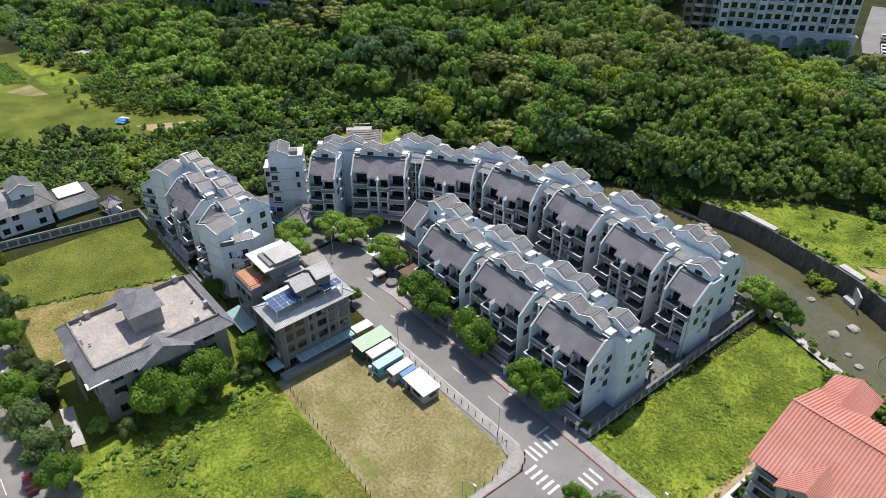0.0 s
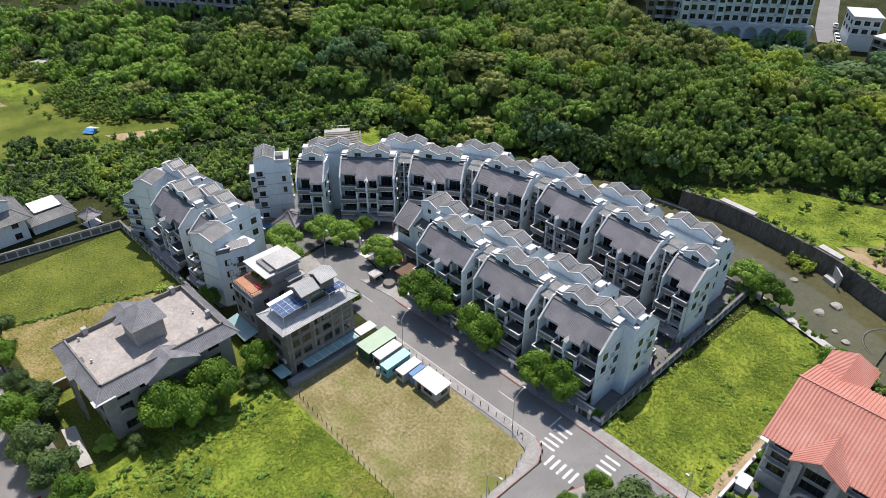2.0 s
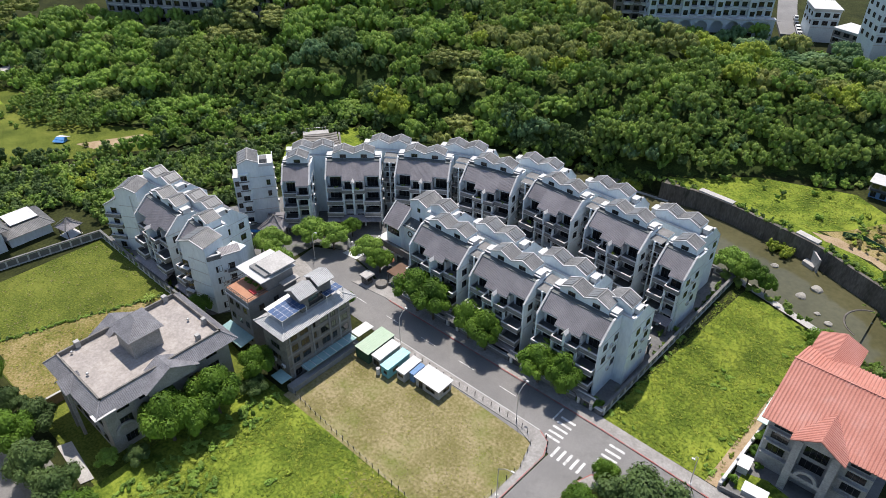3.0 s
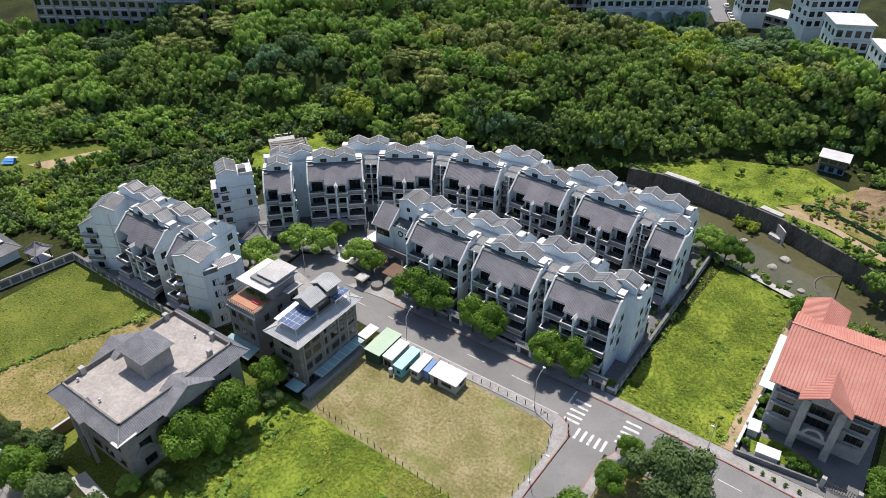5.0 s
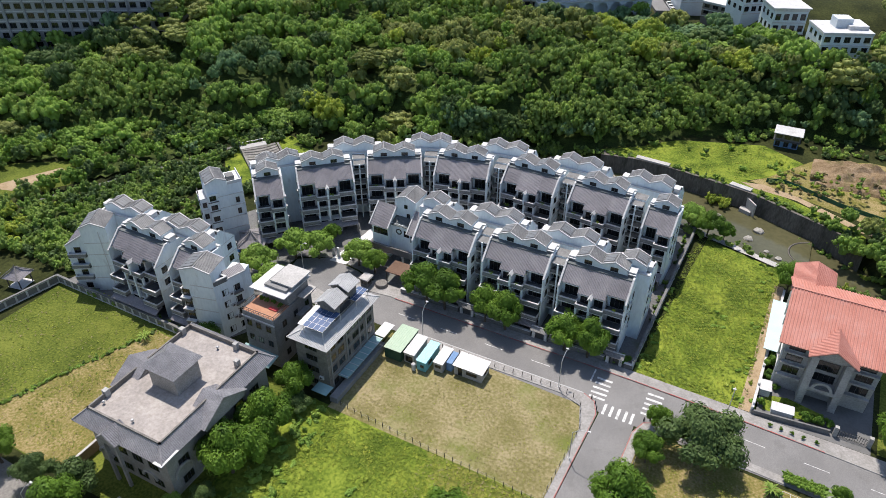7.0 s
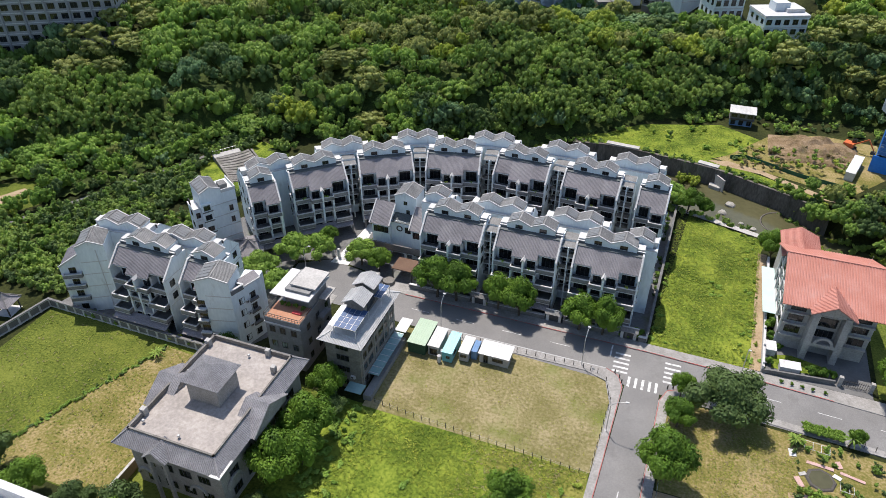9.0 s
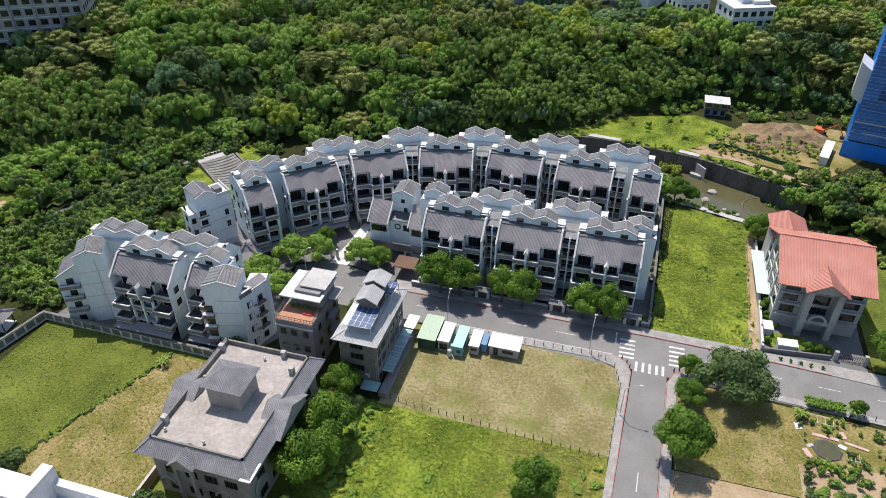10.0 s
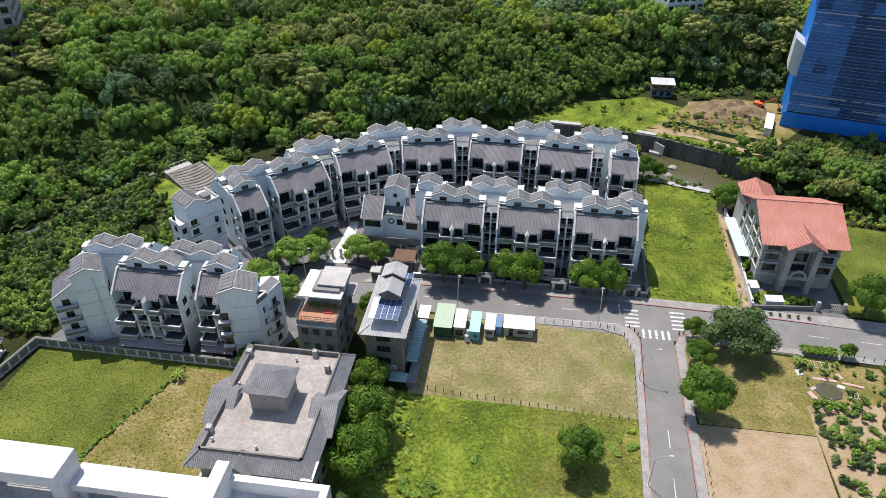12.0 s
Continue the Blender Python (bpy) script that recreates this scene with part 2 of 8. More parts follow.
def ribbed(bm, pts, pitch=0.3, r=0.07, thick=0.12):
    """A roof face with raised tile ribs, one closed sheet: the edge from pts[0] to pts[1] is the eave, the ribs run up from it."""
    pts = [Vector(p) for p in pts]
    u = (pts[1] - pts[0]).normalized()
    n = u.cross(pts[-1] - pts[0]).normalized()
    if n.z < 0:
        n = -n
    v = n.cross(u)
    if v.z < 0:
        v = -v
    flat_pts = [((p - pts[0]).dot(u), (p - pts[0]).dot(v)) for p in pts]
    lo, hi = min(f[0] for f in flat_pts), max(f[0] for f in flat_pts)
    k = max(1, round((hi - lo) / pitch))
    step = (hi - lo) / k
    cols = []
    for i in range(k):
        c = lo + (i + 0.5) * step
        cols += [(c - step * 0.3, 0.0), (c - step * 0.14, r), (c + step * 0.14, r), (c + step * 0.3, 0.0)]
    cols = [(lo + 0.004, 0.0)] + cols + [(hi - 0.004, 0.0)]
    last = None
    for c, h in cols:
        cuts = []
        for (a, b), (e, g) in zip(flat_pts, flat_pts[1:] + flat_pts[:1]):
            if (a - c) * (e - c) < 0:
                cuts.append(b + (g - b) * (c - a) / (e - a))
        if len(cuts) < 2:
            continue
        base = pts[0] + u * c
        low, top = base + v * min(cuts), base + v * max(cuts)
        row = [bm.verts.new(q) for q in (low + n * h, top + n * h, top - n * thick, low - n * thick)]
        if last:
            for j in range(4):
                bm.faces.new((last[j], last[(j + 1) % 4], row[(j + 1) % 4], row[j]))
        else:
            bm.faces.new(row)
        last = row
    bm.faces.new(last[::-1])
    return bm


def mesh_of(bm, mat, name):
    bmesh.ops.recalc_face_normals(bm, faces=bm.faces)
    me = bpy.data.meshes.new(name)
    bm.to_mesh(me)
    bm.free()
    me.materials.append(mat)
    return me


def part(name, bm, mat, parent, label=""):
    ob = new(name, mesh_of(bm, mat, name))
    ob.parent = parent
    return tagged(ob, label)


def piece(name, me, parent, m=None, label=""):
    """A part on mesh data that alike parts share."""
    ob = new(name, me)
    ob.parent = parent
    if m is not None:
        ob.matrix_basis = m
    return tagged(ob, label)


def thing(name, label, category, group="", at=None):
    ob = new(name)
    ob.empty_display_size = 0.5
    if at is not None:
        ob.matrix_basis = at
    return tagged(ob, label, category, group)


def solid(name, bm, mat, label, category, group="", kind="", at=None):
    """A thing that is one mesh."""
    ob = new(name, mesh_of(bm, mat, name))
    if at is not None:
        ob.matrix_basis = at
    return tagged(ob, label, category, group, kind)


def B():
    return bmesh.new()


CACHE = {}


def window(parent, x, y, z, w, h, face=0, name="window", frame_mat=None, bars=1):
    """A window that stands on z at the wall face: face is the turn about z, 0 looks to -y."""
    fm = frame_mat or FRAME
    key = ("window", round(w, 2), round(h, 2), fm.name, bars)
    if key not in CACHE:
        f, g = B(), B()
        t = 0.07
        xs = [-w / 2, -w / 2 + t]
        for i in range(bars):
            c = -w / 2 + w * (i + 1) / (bars + 1)
            xs += [c - 0.03, c + 0.03]
        xs += [w / 2 - t, w / 2]
        zs = [0, t, h - t, h]
        v = {(i, j, k): f.verts.new((a, -0.06 if k == 0 else 0.06, b)) for i, a in enumerate(xs) for j, b in enumerate(zs) for k in (0, 1)}
        full = {(i, j) for i in range(len(xs) - 1) for j in range(3) if i % 2 == 0 or j != 1}
        for i, j in full:
            f.faces.new((v[i, j, 0], v[i + 1, j, 0], v[i + 1, j + 1, 0], v[i, j + 1, 0]))
            f.faces.new((v[i, j + 1, 1], v[i + 1, j + 1, 1], v[i + 1, j, 1], v[i, j, 1]))
            for di, dj, p, q in ((0, -1, (i, j), (i + 1, j)), (1, 0, (i + 1, j), (i + 1, j + 1)), (0, 1, (i + 1, j + 1), (i, j + 1)), (-1, 0, (i, j + 1), (i, j))):
                if (i + di, j + dj) not in full:
                    f.faces.new((v[p + (1,)], v[q + (1,)], v[q + (0,)], v[p + (0,)]))
        box(g, -w / 2 + t, w / 2 - t, -0.02, 0.02, t, h - t)
        CACHE[key] = (mesh_of(f, fm, "window_frame"), mesh_of(g, GLASS, "pane"))
    fr, gl = CACHE[key]
    ob = piece(name, fr, parent, pose(x, y, z, 0, 0, face))
    piece("pane", gl, ob)
    return ob


# ---------------------------------------------------------------- ground
def seg_dist(px, py, line):
    best = np.full(np.shape(px), 1e9)
    for (ax, ay), (bx, by) in zip(line, line[1:]):
        dx, dy = bx - ax, by - ay
        t = np.clip(((px - ax) * dx + (py - ay) * dy) / (dx * dx + dy * dy), 0, 1)
        best = np.minimum(best, np.hypot(px - ax - t * dx, py - ay - t * dy))
    return best


def line_y(x, line):
    return np.interp(x, [p[0] for p in line], [p[1] for p in line])


FOREST_EDGE = [(-700, -60), (-320, -30), (-215, -6), (-185, -10), (-150, 10), (-128, 22), (-116, 44), (-98, 44), (-80, 54), (-52, 64), (-38, 74.5), (-15, 76), (-4, 84), (8, 97), (30, 110), (60, 117), (110, 112), (140, 122), (700, 150)]
NEAR_BANK = [(-400, 120), (-95, 78), (-60, 64), (-39, 56), (-12, 52), (9, 47.5), (29, 41.5), (43, 37), (70, 30), (110, 20), (400, -40)]
FAR_BANK = [(-400, 140), (-95, 92), (-60, 80), (-39, 76), (-18, 73), (-3, 75.8), (7, 75), (25, 71.8), (31, 70.2), (40, 65.8), (51, 60.8), (58, 55.5), (66, 49.5), (80, 43), (110, 36), (400, -20)]


def smooth(a, b, x):
    t = np.clip((x - a) / (b - a), 0, 1)
    return t * t * (3 - 2 * t)


def ground_z(x, y):
    x, y = np.asarray(x, float), np.asarray(y, float)
    d = y - line_y(x, FOREST_EDGE)
    hill = (9.0 * smooth(0, 32, d) + 8.0 * smooth(32, 85, d)) * (1 - 0.5 * smooth(60, 120, x)) + 1.2 * np.sin(x * 0.045 + 1) * np.sin(y * 0.05) * smooth(10, 50, d)
    hill = hill * (1 - 0.5 * smooth(125, 160, y) * smooth(-105, -80, x) * (1 - smooth(0, 22, x))) + 5.5 * smooth(2, 18, d) * smooth(12, 28, x)
    hill = hill * (1 - 0.12 * smooth(-140, -175, x))
    a, b = y - line_y(x, NEAR_BANK), line_y(x, FAR_BANK) - y
    river = -6.5 * smooth(0, 6, a) * smooth(-4.0, -2.0, b) * smooth(-62, -48, x)
    return hill + river


def sheet(name, xs, ys, zf, mat):
    X, Y = np.meshgrid(xs, ys)
    Z = zf(X, Y)
    nx, ny = len(xs), len(ys)
    co = np.stack([X, Y, Z], -1).reshape(-1, 3)
    idx = np.arange(nx * ny).reshape(ny, nx)
    quads = np.stack([idx[:-1, :-1], idx[:-1, 1:], idx[1:, 1:], idx[1:, :-1]], -1).reshape(-1, 4)
    return quad_mesh(name, co, quads, [mat])


def quad_mesh(name, co, quads, mats, mat_index=None, smooth_faces=False):
    me = bpy.data.meshes.new(name)
    me.vertices.add(len(co))
    me.vertices.foreach_set("co", np.ascontiguousarray(co, dtype=np.float32).ravel())
    me.loops.add(quads.size)
    me.loops.foreach_set("vertex_index", np.ascontiguousarray(quads, dtype=np.int32).ravel())
    me.polygons.add(len(quads))
    me.polygons.foreach_set("loop_start", np.arange(0, quads.size, quads.shape[1], dtype=np.int32))
    for m in mats:
        me.materials.append(m)
    if mat_index is not None:
        me.polygons.foreach_set("material_index", np.ascontiguousarray(mat_index, dtype=np.int32))
    me.update(calc_edges=True)
    me.validate()
    return me


def lines(lo, hi, step, far):
    inner = np.arange(lo, hi + step / 2, step)
    out = np.array([20, 60, 150, 350, 800, 2000, far])
    return np.concatenate([(lo - out)[::-1], inner, hi + out])


tagged(new("ground", sheet("ground", lines(-280, 160, 2.5, 4000), lines(-150, 280, 2.0, 4000), ground_z, FLOOR_WOOD)), "rough dark green ground with tree shade in its colour", "ground", kind="structure")
water_bm = B()
for lo, hi, z in ((-120, 48, -4.8), (36, 140, -5.9)):
    xs = np.linspace(lo, hi, 20)
    for xa, xb in zip(xs, xs[1:]):
        water_bm.faces.new([water_bm.verts.new((x, float(line_y(x, line)) + o, z)) for x, line, o in ((xa, NEAR_BANK, -1), (xb, NEAR_BANK, -1), (xb, FAR_BANK, 1), (xa, FAR_BANK, 1))])
solid("water", water_bm, WATER, "shallow brownish green river water", "river", kind="structure")


def flat(name, pts, z, mat, label, category, thick=0.0):
    bm = B()
    if thick:
        prism(bm, [(x, y, z - thick) for x, y in pts], (0, 0, thick))
    else:
        bm.faces.new([bm.verts.new((x, y, z)) for x, y in pts])
    return solid(name, bm, mat, label, category, kind="structure")


flat("meadow_west", [(-104, -80), (-30, -80), (-30, -48), (-58, -43.5), (-103.5, -43.5)], 0.025, GRASS, "mown green and yellow grass meadow", "meadow")
flat("meadow_west_dry", [(-84, -79.8), (-58, -79.8), (-58, -47), (-72, -46.5)], 0.055, DRYMIX, "dry patchy part of the meadow", "meadow")
flat("meadow_south", [(-34, -110), (13.5, -110), (14.2, -47.5), (-26, -46.5), (-36, -46.5)], 0.04, LUSH, "lush green overgrown meadow", "meadow")
flat("meadow_south_dry", [(-7, -47.4), (14.1, -47.6), (13.7, -87), (-9, -87), (-5, -80), (-10, -74), (-2, -68), (-5, -62), (1, -56), (-4, -51)], 0.045, OLIVE, "olive drier part of the overgrown meadow", "meadow")
flat("lot_dry", [(-28, -47), (14.2, -47.5), (15.3, -31), (13.5, -25.5), (9, -24), (-28, -24)], 0.05, DRY, "vacant lot with dry yellowish grass", "lot")
flat("meadow_east", [(19.6, -12.2), (40, -12.2), (41.5, 30), (43, 36), (24, 42)], 0.04, LUSH, "overgrown bright green meadow beside the wall", "meadow")
flat("lot_southeast", [(25, -47), (24.2, -25.5), (75, -29), (75, -70), (45, -70), (45, -47)], 0.04, DRYMIX, "rough garden plot with grass and weeds", "lot")
flat("earth_southeast", [(23.6, -80), (24.6, -47.2), (45, -47.2), (44, -80)], 0.06, EARTH, "bare levelled brown earth plot", "lot")
flat("meadow_far", [(62, -12.2), (140, -20), (140, 10), (70, 26), (63, 26)], 0.04, GRASS, "grass beside the mansion", "meadow")

# roads
flat("road_front", [(-60, -22), (140, -30), (140, -22.5), (60, -16.2), (20, -14.4), (-32, -14.2), (-46, -9.5), (-55, -8), (-61.5, -12)], 0.07, ASPHALT, "grey asphalt residential road with tree shadows", "road")
flat("road_side", [(15, -66), (16.8, -26), (17, -21.8), (23.2, -21.5), (23.3, -26), (22, -66), (20, -130), (13, -130)], 0.075, ASPHALT, "grey asphalt side road at the junction", "road")
flat("road_west", [(-160, -97), (20, -97), (20, -88.6), (-160, -87.6)], 0.07, ASPHALT, "grey asphalt road beside a line of trees", "road")


def pavement(name, pts, label, z=0.2):
    return flat(name, pts, z, PAVING, label, "pavement", thick=0.35)


pavement("pavement_north", [(-34, -14.2), (20, -14.4), (42, -15.2), (42, -12.6), (20, -12.0), (-34, -11.6)], "pale concrete pavement along the houses")
pavement("pavement_east", [(42, -15.2), (80, -18), (80, -14.5), (60.8, -13.2), (42, -12.8)], "pale pavement in front of the mansion")
pavement("pavement_lot", [(-26, -24.2), (-26, -21.9), (12.8, -21.8), (15.5, -23), (16.6, -26), (15, -66), (13.6, -66), (14.9, -31), (13.2, -25.3), (9, -23.9)], "pale pavement round the vacant lot corner")
pavement("pavement_southeast", [(23.3, -27), (24.5, -24), (27, -23), (80, -27), (80, -28.2), (27, -24.8), (25.2, -28), (23.9, -66), (22.1, -66)], "pale pavement of the garden plot")
flat("pavement_west", [(-160, -87.5), (-20, -88.5), (-20, -83), (-160, -81)], 0.2, material("worn_footway", [grey(0.14, (1, 0.96, 0.9)), grey(0.2, (1, 0.96, 0.9)), grey(0.27, (1, 0.95, 0.88))], 0.9, 0.3, 3.0, 0.1, stain=((0.09, 0.1, 0.04, 1), 0.2, 0.54, 0.7)), "worn grey footway beside the west road", "pavement", thick=0.35)
pavement("yard_culdesac", [(-62, -23), (-47, -24), (-47, -20), (-60, -17)], "paved forecourt at the turning place")


flat("estate_yard", [(-34, -11.9), (19.3, -12.2), (20.6, 43), (-20, 48), (-55, 42), (-82, 8), (-100, -30), (-103.5, -43.2), (-58, -43.2), (-47, -24.5), (-62, -22), (-62, -11), (-54, -7.5), (-46, -9), (-36, -12)], 0.055, YARD, "dark stone paved yard between the houses", "yard")


# ---------------------------------------------------------------- townhouses
F2, F3, F4 = 3.9, 6.9, 9.9
RIDGE_Y, RIDGE_Z, SLOPE = -0.9, 16.3, 0.9


def roof_z(y):
    return RIDGE_Z - SLOPE * (RIDGE_Y - y)


def gable_roof(parent, xc, half, y0, y1, z_eave, rise, glazed=True):
    """A small gabled roof whose ridge runs from front to back, with white verges."""
    over = 0.18
    for side in (-1, 1):
        bm = B()
        e0, e1 = (xc + side * (half - 0.02), y0 - over, z_eave), (xc + side * (half - 0.02), y1 + over, z_eave)
        r1, r0 = (xc, y1 + over, z_eave + rise), (xc, y0 - over, z_eave + rise)
        ribbed(bm, [e0, e1, r1, r0] if side > 0 else [e1, e0, r0, r1], 0.3, 0.06, 0.14)
        slope = part("roof_slope", bm, SLATE_LIGHT, parent)
        if glazed and side < 0:
            g = B()
            k = 0.12
            a = Vector((xc - half * 0.88, y0 + 0.35, z_eave + rise * 0.12 + k))
            b = Vector((xc - half * 0.88, y1 - 0.5, z_eave + rise * 0.12 + k))
            c = Vector((xc - half * 0.15, y1 - 0.5, z_eave + rise * 0.85 + k))
            d = Vector((xc - half * 0.15, y0 + 0.35, z_eave + rise * 0.85 + k))
            for i in range(4):
                s0, s1 = i / 4 + 0.015, (i + 1) / 4 - 0.015
                prism(g, [a.lerp(b, s0), a.lerp(b, s1), d.lerp(c, s1), d.lerp(c, s0)], (0, 0, 0.05))
            part("skylight", g, SKYLIGHT, slope, "grey glazed skylight strips")
    for y in (y0 - over - 0.1, y1 + over - 0.12):
        bm = B()
        for side in (-1, 1):
            p, q = (xc + side * (half + 0.02), y, z_eave - 0.16), (xc, y, z_eave + rise - 0.16)
            prism(bm, [p, (p[0], y + 0.2, p[2]), (p[0], y + 0.2, p[2] + 0.3), (p[0], y, p[2] + 0.3)], Vector(q) - Vector(p))
        part("verge", bm, TRIM, parent, "white rendered verge")
    bm = B()
    box(bm, xc - 0.1, xc + 0.1, y0 - over + 0.16, y1 + over - 0.14, z_eave + rise - 0.05, z_eave + rise + 0.12)
    part("ridge_cap", bm, SLATE_LIGHT, parent)


def balcony(parent, x0, x1, y_back, y_front, z, ends=(True, True), solid_h=0.75):
    """A slab with a dark parapet and a white coping rail."""
    bm = B()
    box(bm, x0, x1, y_front, y_back, z - 0.3, z)
    slab = part("balcony", bm, DARKWALL, parent, "dark tiled balcony floor slab")
    part("slab_edge", box(B(), x0 - 0.03, x1 + 0.03, y_front - 0.04, y_front + 0.02, z - 0.32, z - 0.16), PALEGREY, slab, "grey slab edge")
    bm, cap = B(), B()
    box(bm, x0, x1, y_front + 0.02, y_front + 0.17, z, z + solid_h)
    box(cap, x0 - 0.03, x1 + 0.03, y_front - 0.04, y_front + 0.24, z + solid_h, z + solid_h + 0.17)
    for on, xa in ((ends[0], x0), (ends[1], x1 - 0.15)):
        if on:
            box(bm, xa, xa + 0.15, y_front + 0.17, y_back, z, z + solid_h)
            box(cap, xa - 0.04, xa + 0.19, y_front + 0.24, y_back, z + solid_h, z + solid_h + 0.17)
    part("parapet", bm, PARAPET, slab, "grey tiled balcony parapet")
    part("coping", cap, TRIM, slab, "white coping rail")


def ac_unit(parent, x, y, z, face=0):
    if "ac" not in CACHE:
        a, b = B(), B()
        box(a, -0.45, 0.45, -0.35, 0, 0, 0.65)
        for i in range(8):
            t0, t1 = 2 * math.pi * i / 8, 2 * math.pi * (i + 1) / 8
            b.faces.new([b.verts.new(p) for p in ((-0.1, -0.356, 0.33), (-0.1 + 0.25 * math.cos(t0), -0.356, 0.33 + 0.25 * math.sin(t0)), (-0.1 + 0.25 * math.cos(t1), -0.356, 0.33 + 0.25 * math.sin(t1)))])
        CACHE["ac"] = (mesh_of(a, TRIM, "air_conditioner"), mesh_of(b, FRAME, "fan_grille"))
    ob = piece("air_conditioner", CACHE["ac"][0], parent, pose(x, y, z, 0, 0, face), "off-white air conditioner unit")
    piece("fan_grille", CACHE["ac"][1], ob)


def townhouse(name, pair, label, group, rear=False):
    """A house (one unit) or a pair of units: attic gables behind a long slate slope, stepped balconies in front.
    The attic's front wall stands on y = 0, the front looks to -y."""
    home = thing(name, label, "house", group)
    W = 6.85 if pair else 3.45
    gables = [-2.6, 2.6] if pair else [0.2]
    if pair:
        bays = [("side", -W + 0.3, -2.75), ("centre", -2.75, 2.75), ("side", 2.75, W - 0.3)]
    else:
        bays = [("side", -W + 0.3, 0.0), ("centre", 0.0, W - 0.3)]
    back = 4.1
    bm = B()
    box(bm, -W + 0.02, W - 0.02, -2.2, back, 0, 13.0)
    box(bm, -W + 0.02, W - 0.02, RIDGE_Y + 0.1, back, 13.0, 16.15)
    part("wall", bm, WHITE, home, "white rendered wall")
    part("roof_deck", box(B(), -W + 0.4, W - 0.4, 0.2, back - 0.1, 16.15, 16.19), DECK, home, "dark grey flat roof deck")
    for s in (-1, 1):
        bm = B()
        x = s * (W - 0.15)
        prof = [(-4.7, 0), (back - 0.03, 0), (back - 0.03, 16.2), (0.1, 16.2), (0.1, 16.55), (RIDGE_Y, 16.55), (-4.4, roof_z(-4.4) + 0.25), (-4.7, roof_z(-4.7) + 0.2)]
        prism(bm, [(x - 0.15, y, z) for y, z in prof], (0.3, 0, 0))
        side = part("side_wall", bm, WHITE, home, "white rendered side wall")
        bm = B()
        for (ya, za), (yb, zb) in (((-4.75, roof_z(-4.75) + 0.2), (RIDGE_Y, 16.55)), ((RIDGE_Y, 16.55), (0.15, 16.55))):
            prism(bm, [(x - 0.19, ya, za), (x + 0.19, ya, za), (x + 0.19, ya, za + 0.2), (x - 0.19, ya, za + 0.2)], (0, yb - ya, zb - za))
        part("coping", bm, TRIM, side, "white sloping coping")
        for z in (F2 + 0.9, F3 + 0.9, F4 + 0.9):
            window(side, s * W, 1.2, z, 1.3, 1.5, 90 * s)
            if z > 5:
                window(side, s * W, -2.6, z, 1.4, 1.5, 90 * s)
        for z in () if rear and pair else (F2 + 0.3, F3 + 0.2, F4):
            ac_unit(side, s * W, -0.9 + 0.4 * s, z + 0.5, 90 * s)
        bm = B()
        for z in (F3 - 0.1, F4 - 0.1, 13.0):
            box(bm, min(s * (W - 0.02), s * (W + 0.06)), max(s * (W - 0.02), s * (W + 0.06)), -4.4, back - 0.1, z, z + 0.14)
        part("string_course", bm, PALEGREY, side, "grey string course")
    # long slate slope in bays, with a lower centre eave
    for kind, x0, x1 in bays:
        y = -4.75 if kind == "centre" else -3.75
        bm = B()
        ribbed(bm, [(x0, y, roof_z(y)), (x1, y, roof_z(y)), (x1, RIDGE_Y, RIDGE_Z), (x0, RIDGE_Y, RIDGE_Z)], 0.3, 0.07, 0.16)
        roof = part("roof_slope", bm, SLATE, home, "dark grey ribbed slate roof")
        bm = B()
        box(bm, x0, x1, y - 0.04, y + 0.04, roof_z(y) - 0.3, roof_z(y) - 0.1)
        part("fascia", bm, TRIM, roof)
    bm = B()
    box(bm, -W + 0.32, W - 0.32, RIDGE_Y - 0.1, 0.02, RIDGE_Z - 0.15, RIDGE_Z + 0.16)
    part("ridge_ledge", bm, COPING, home, "green-grey ridge ledge")
    # attic
    for gx in gables:
        bm = B()
        prism(bm, [(gx - 2.6, 0, 16.0), (gx + 2.6, 0, 16.0), (gx + 2.6, 0, 17.8), (gx, 0, 18.98), (gx - 2.6, 0, 17.8)], (0, 3.3, 0))
        attic = part("attic", bm, WHITE, home, "pale white rendered attic gable")
        window(attic, gx, 0.0, 16.72, 1.55, 0.95, 0)
        gable_roof(attic, gx, 2.6, 0, 3.3, 17.85, 1.15)
        bm = B()
        box(bm, gx - 2.58, gx + 2.58, -0.05, 0, 16.46, 16.62)
        part("string_course", bm, COPING, attic)
    # boxes beside the attic, terraces with parapets
    for s in ((-1, 1) if pair else (-1,)):
        xa = s * (W - 0.82)
        bm = B()
        box(bm, xa - 0.62, xa + 0.62, 0.5, 2.3, 16.15, 17.25)
        tank = part("roof_box", bm, PALEGREY, home)
        bm = B()
        box(bm, xa - 0.72, xa + 0.72, 0.4, 2.4, 17.25, 17.37)
        part("lid", bm, PALEGREY, tank, "pale grey flat lid")
        bm, cp = B(), B()
        box(bm, xa - 0.75, xa + 0.75, 0.02, 0.16, 16.2, 16.95)
        box(cp, xa - 0.8, xa + 0.8, -0.05, 0.22, 16.95, 17.1)
        pp = part("terrace_parapet", bm, DARKWALL, home, "dark terrace parapet")
        part("coping", cp, TRIM, pp, "white coping")
    bm = B()
    box(bm, -W + 0.1, W - 0.1, 3.45, back - 0.05, 16.15, 16.45)
    part("back_parapet", bm, PALEGREY, home)
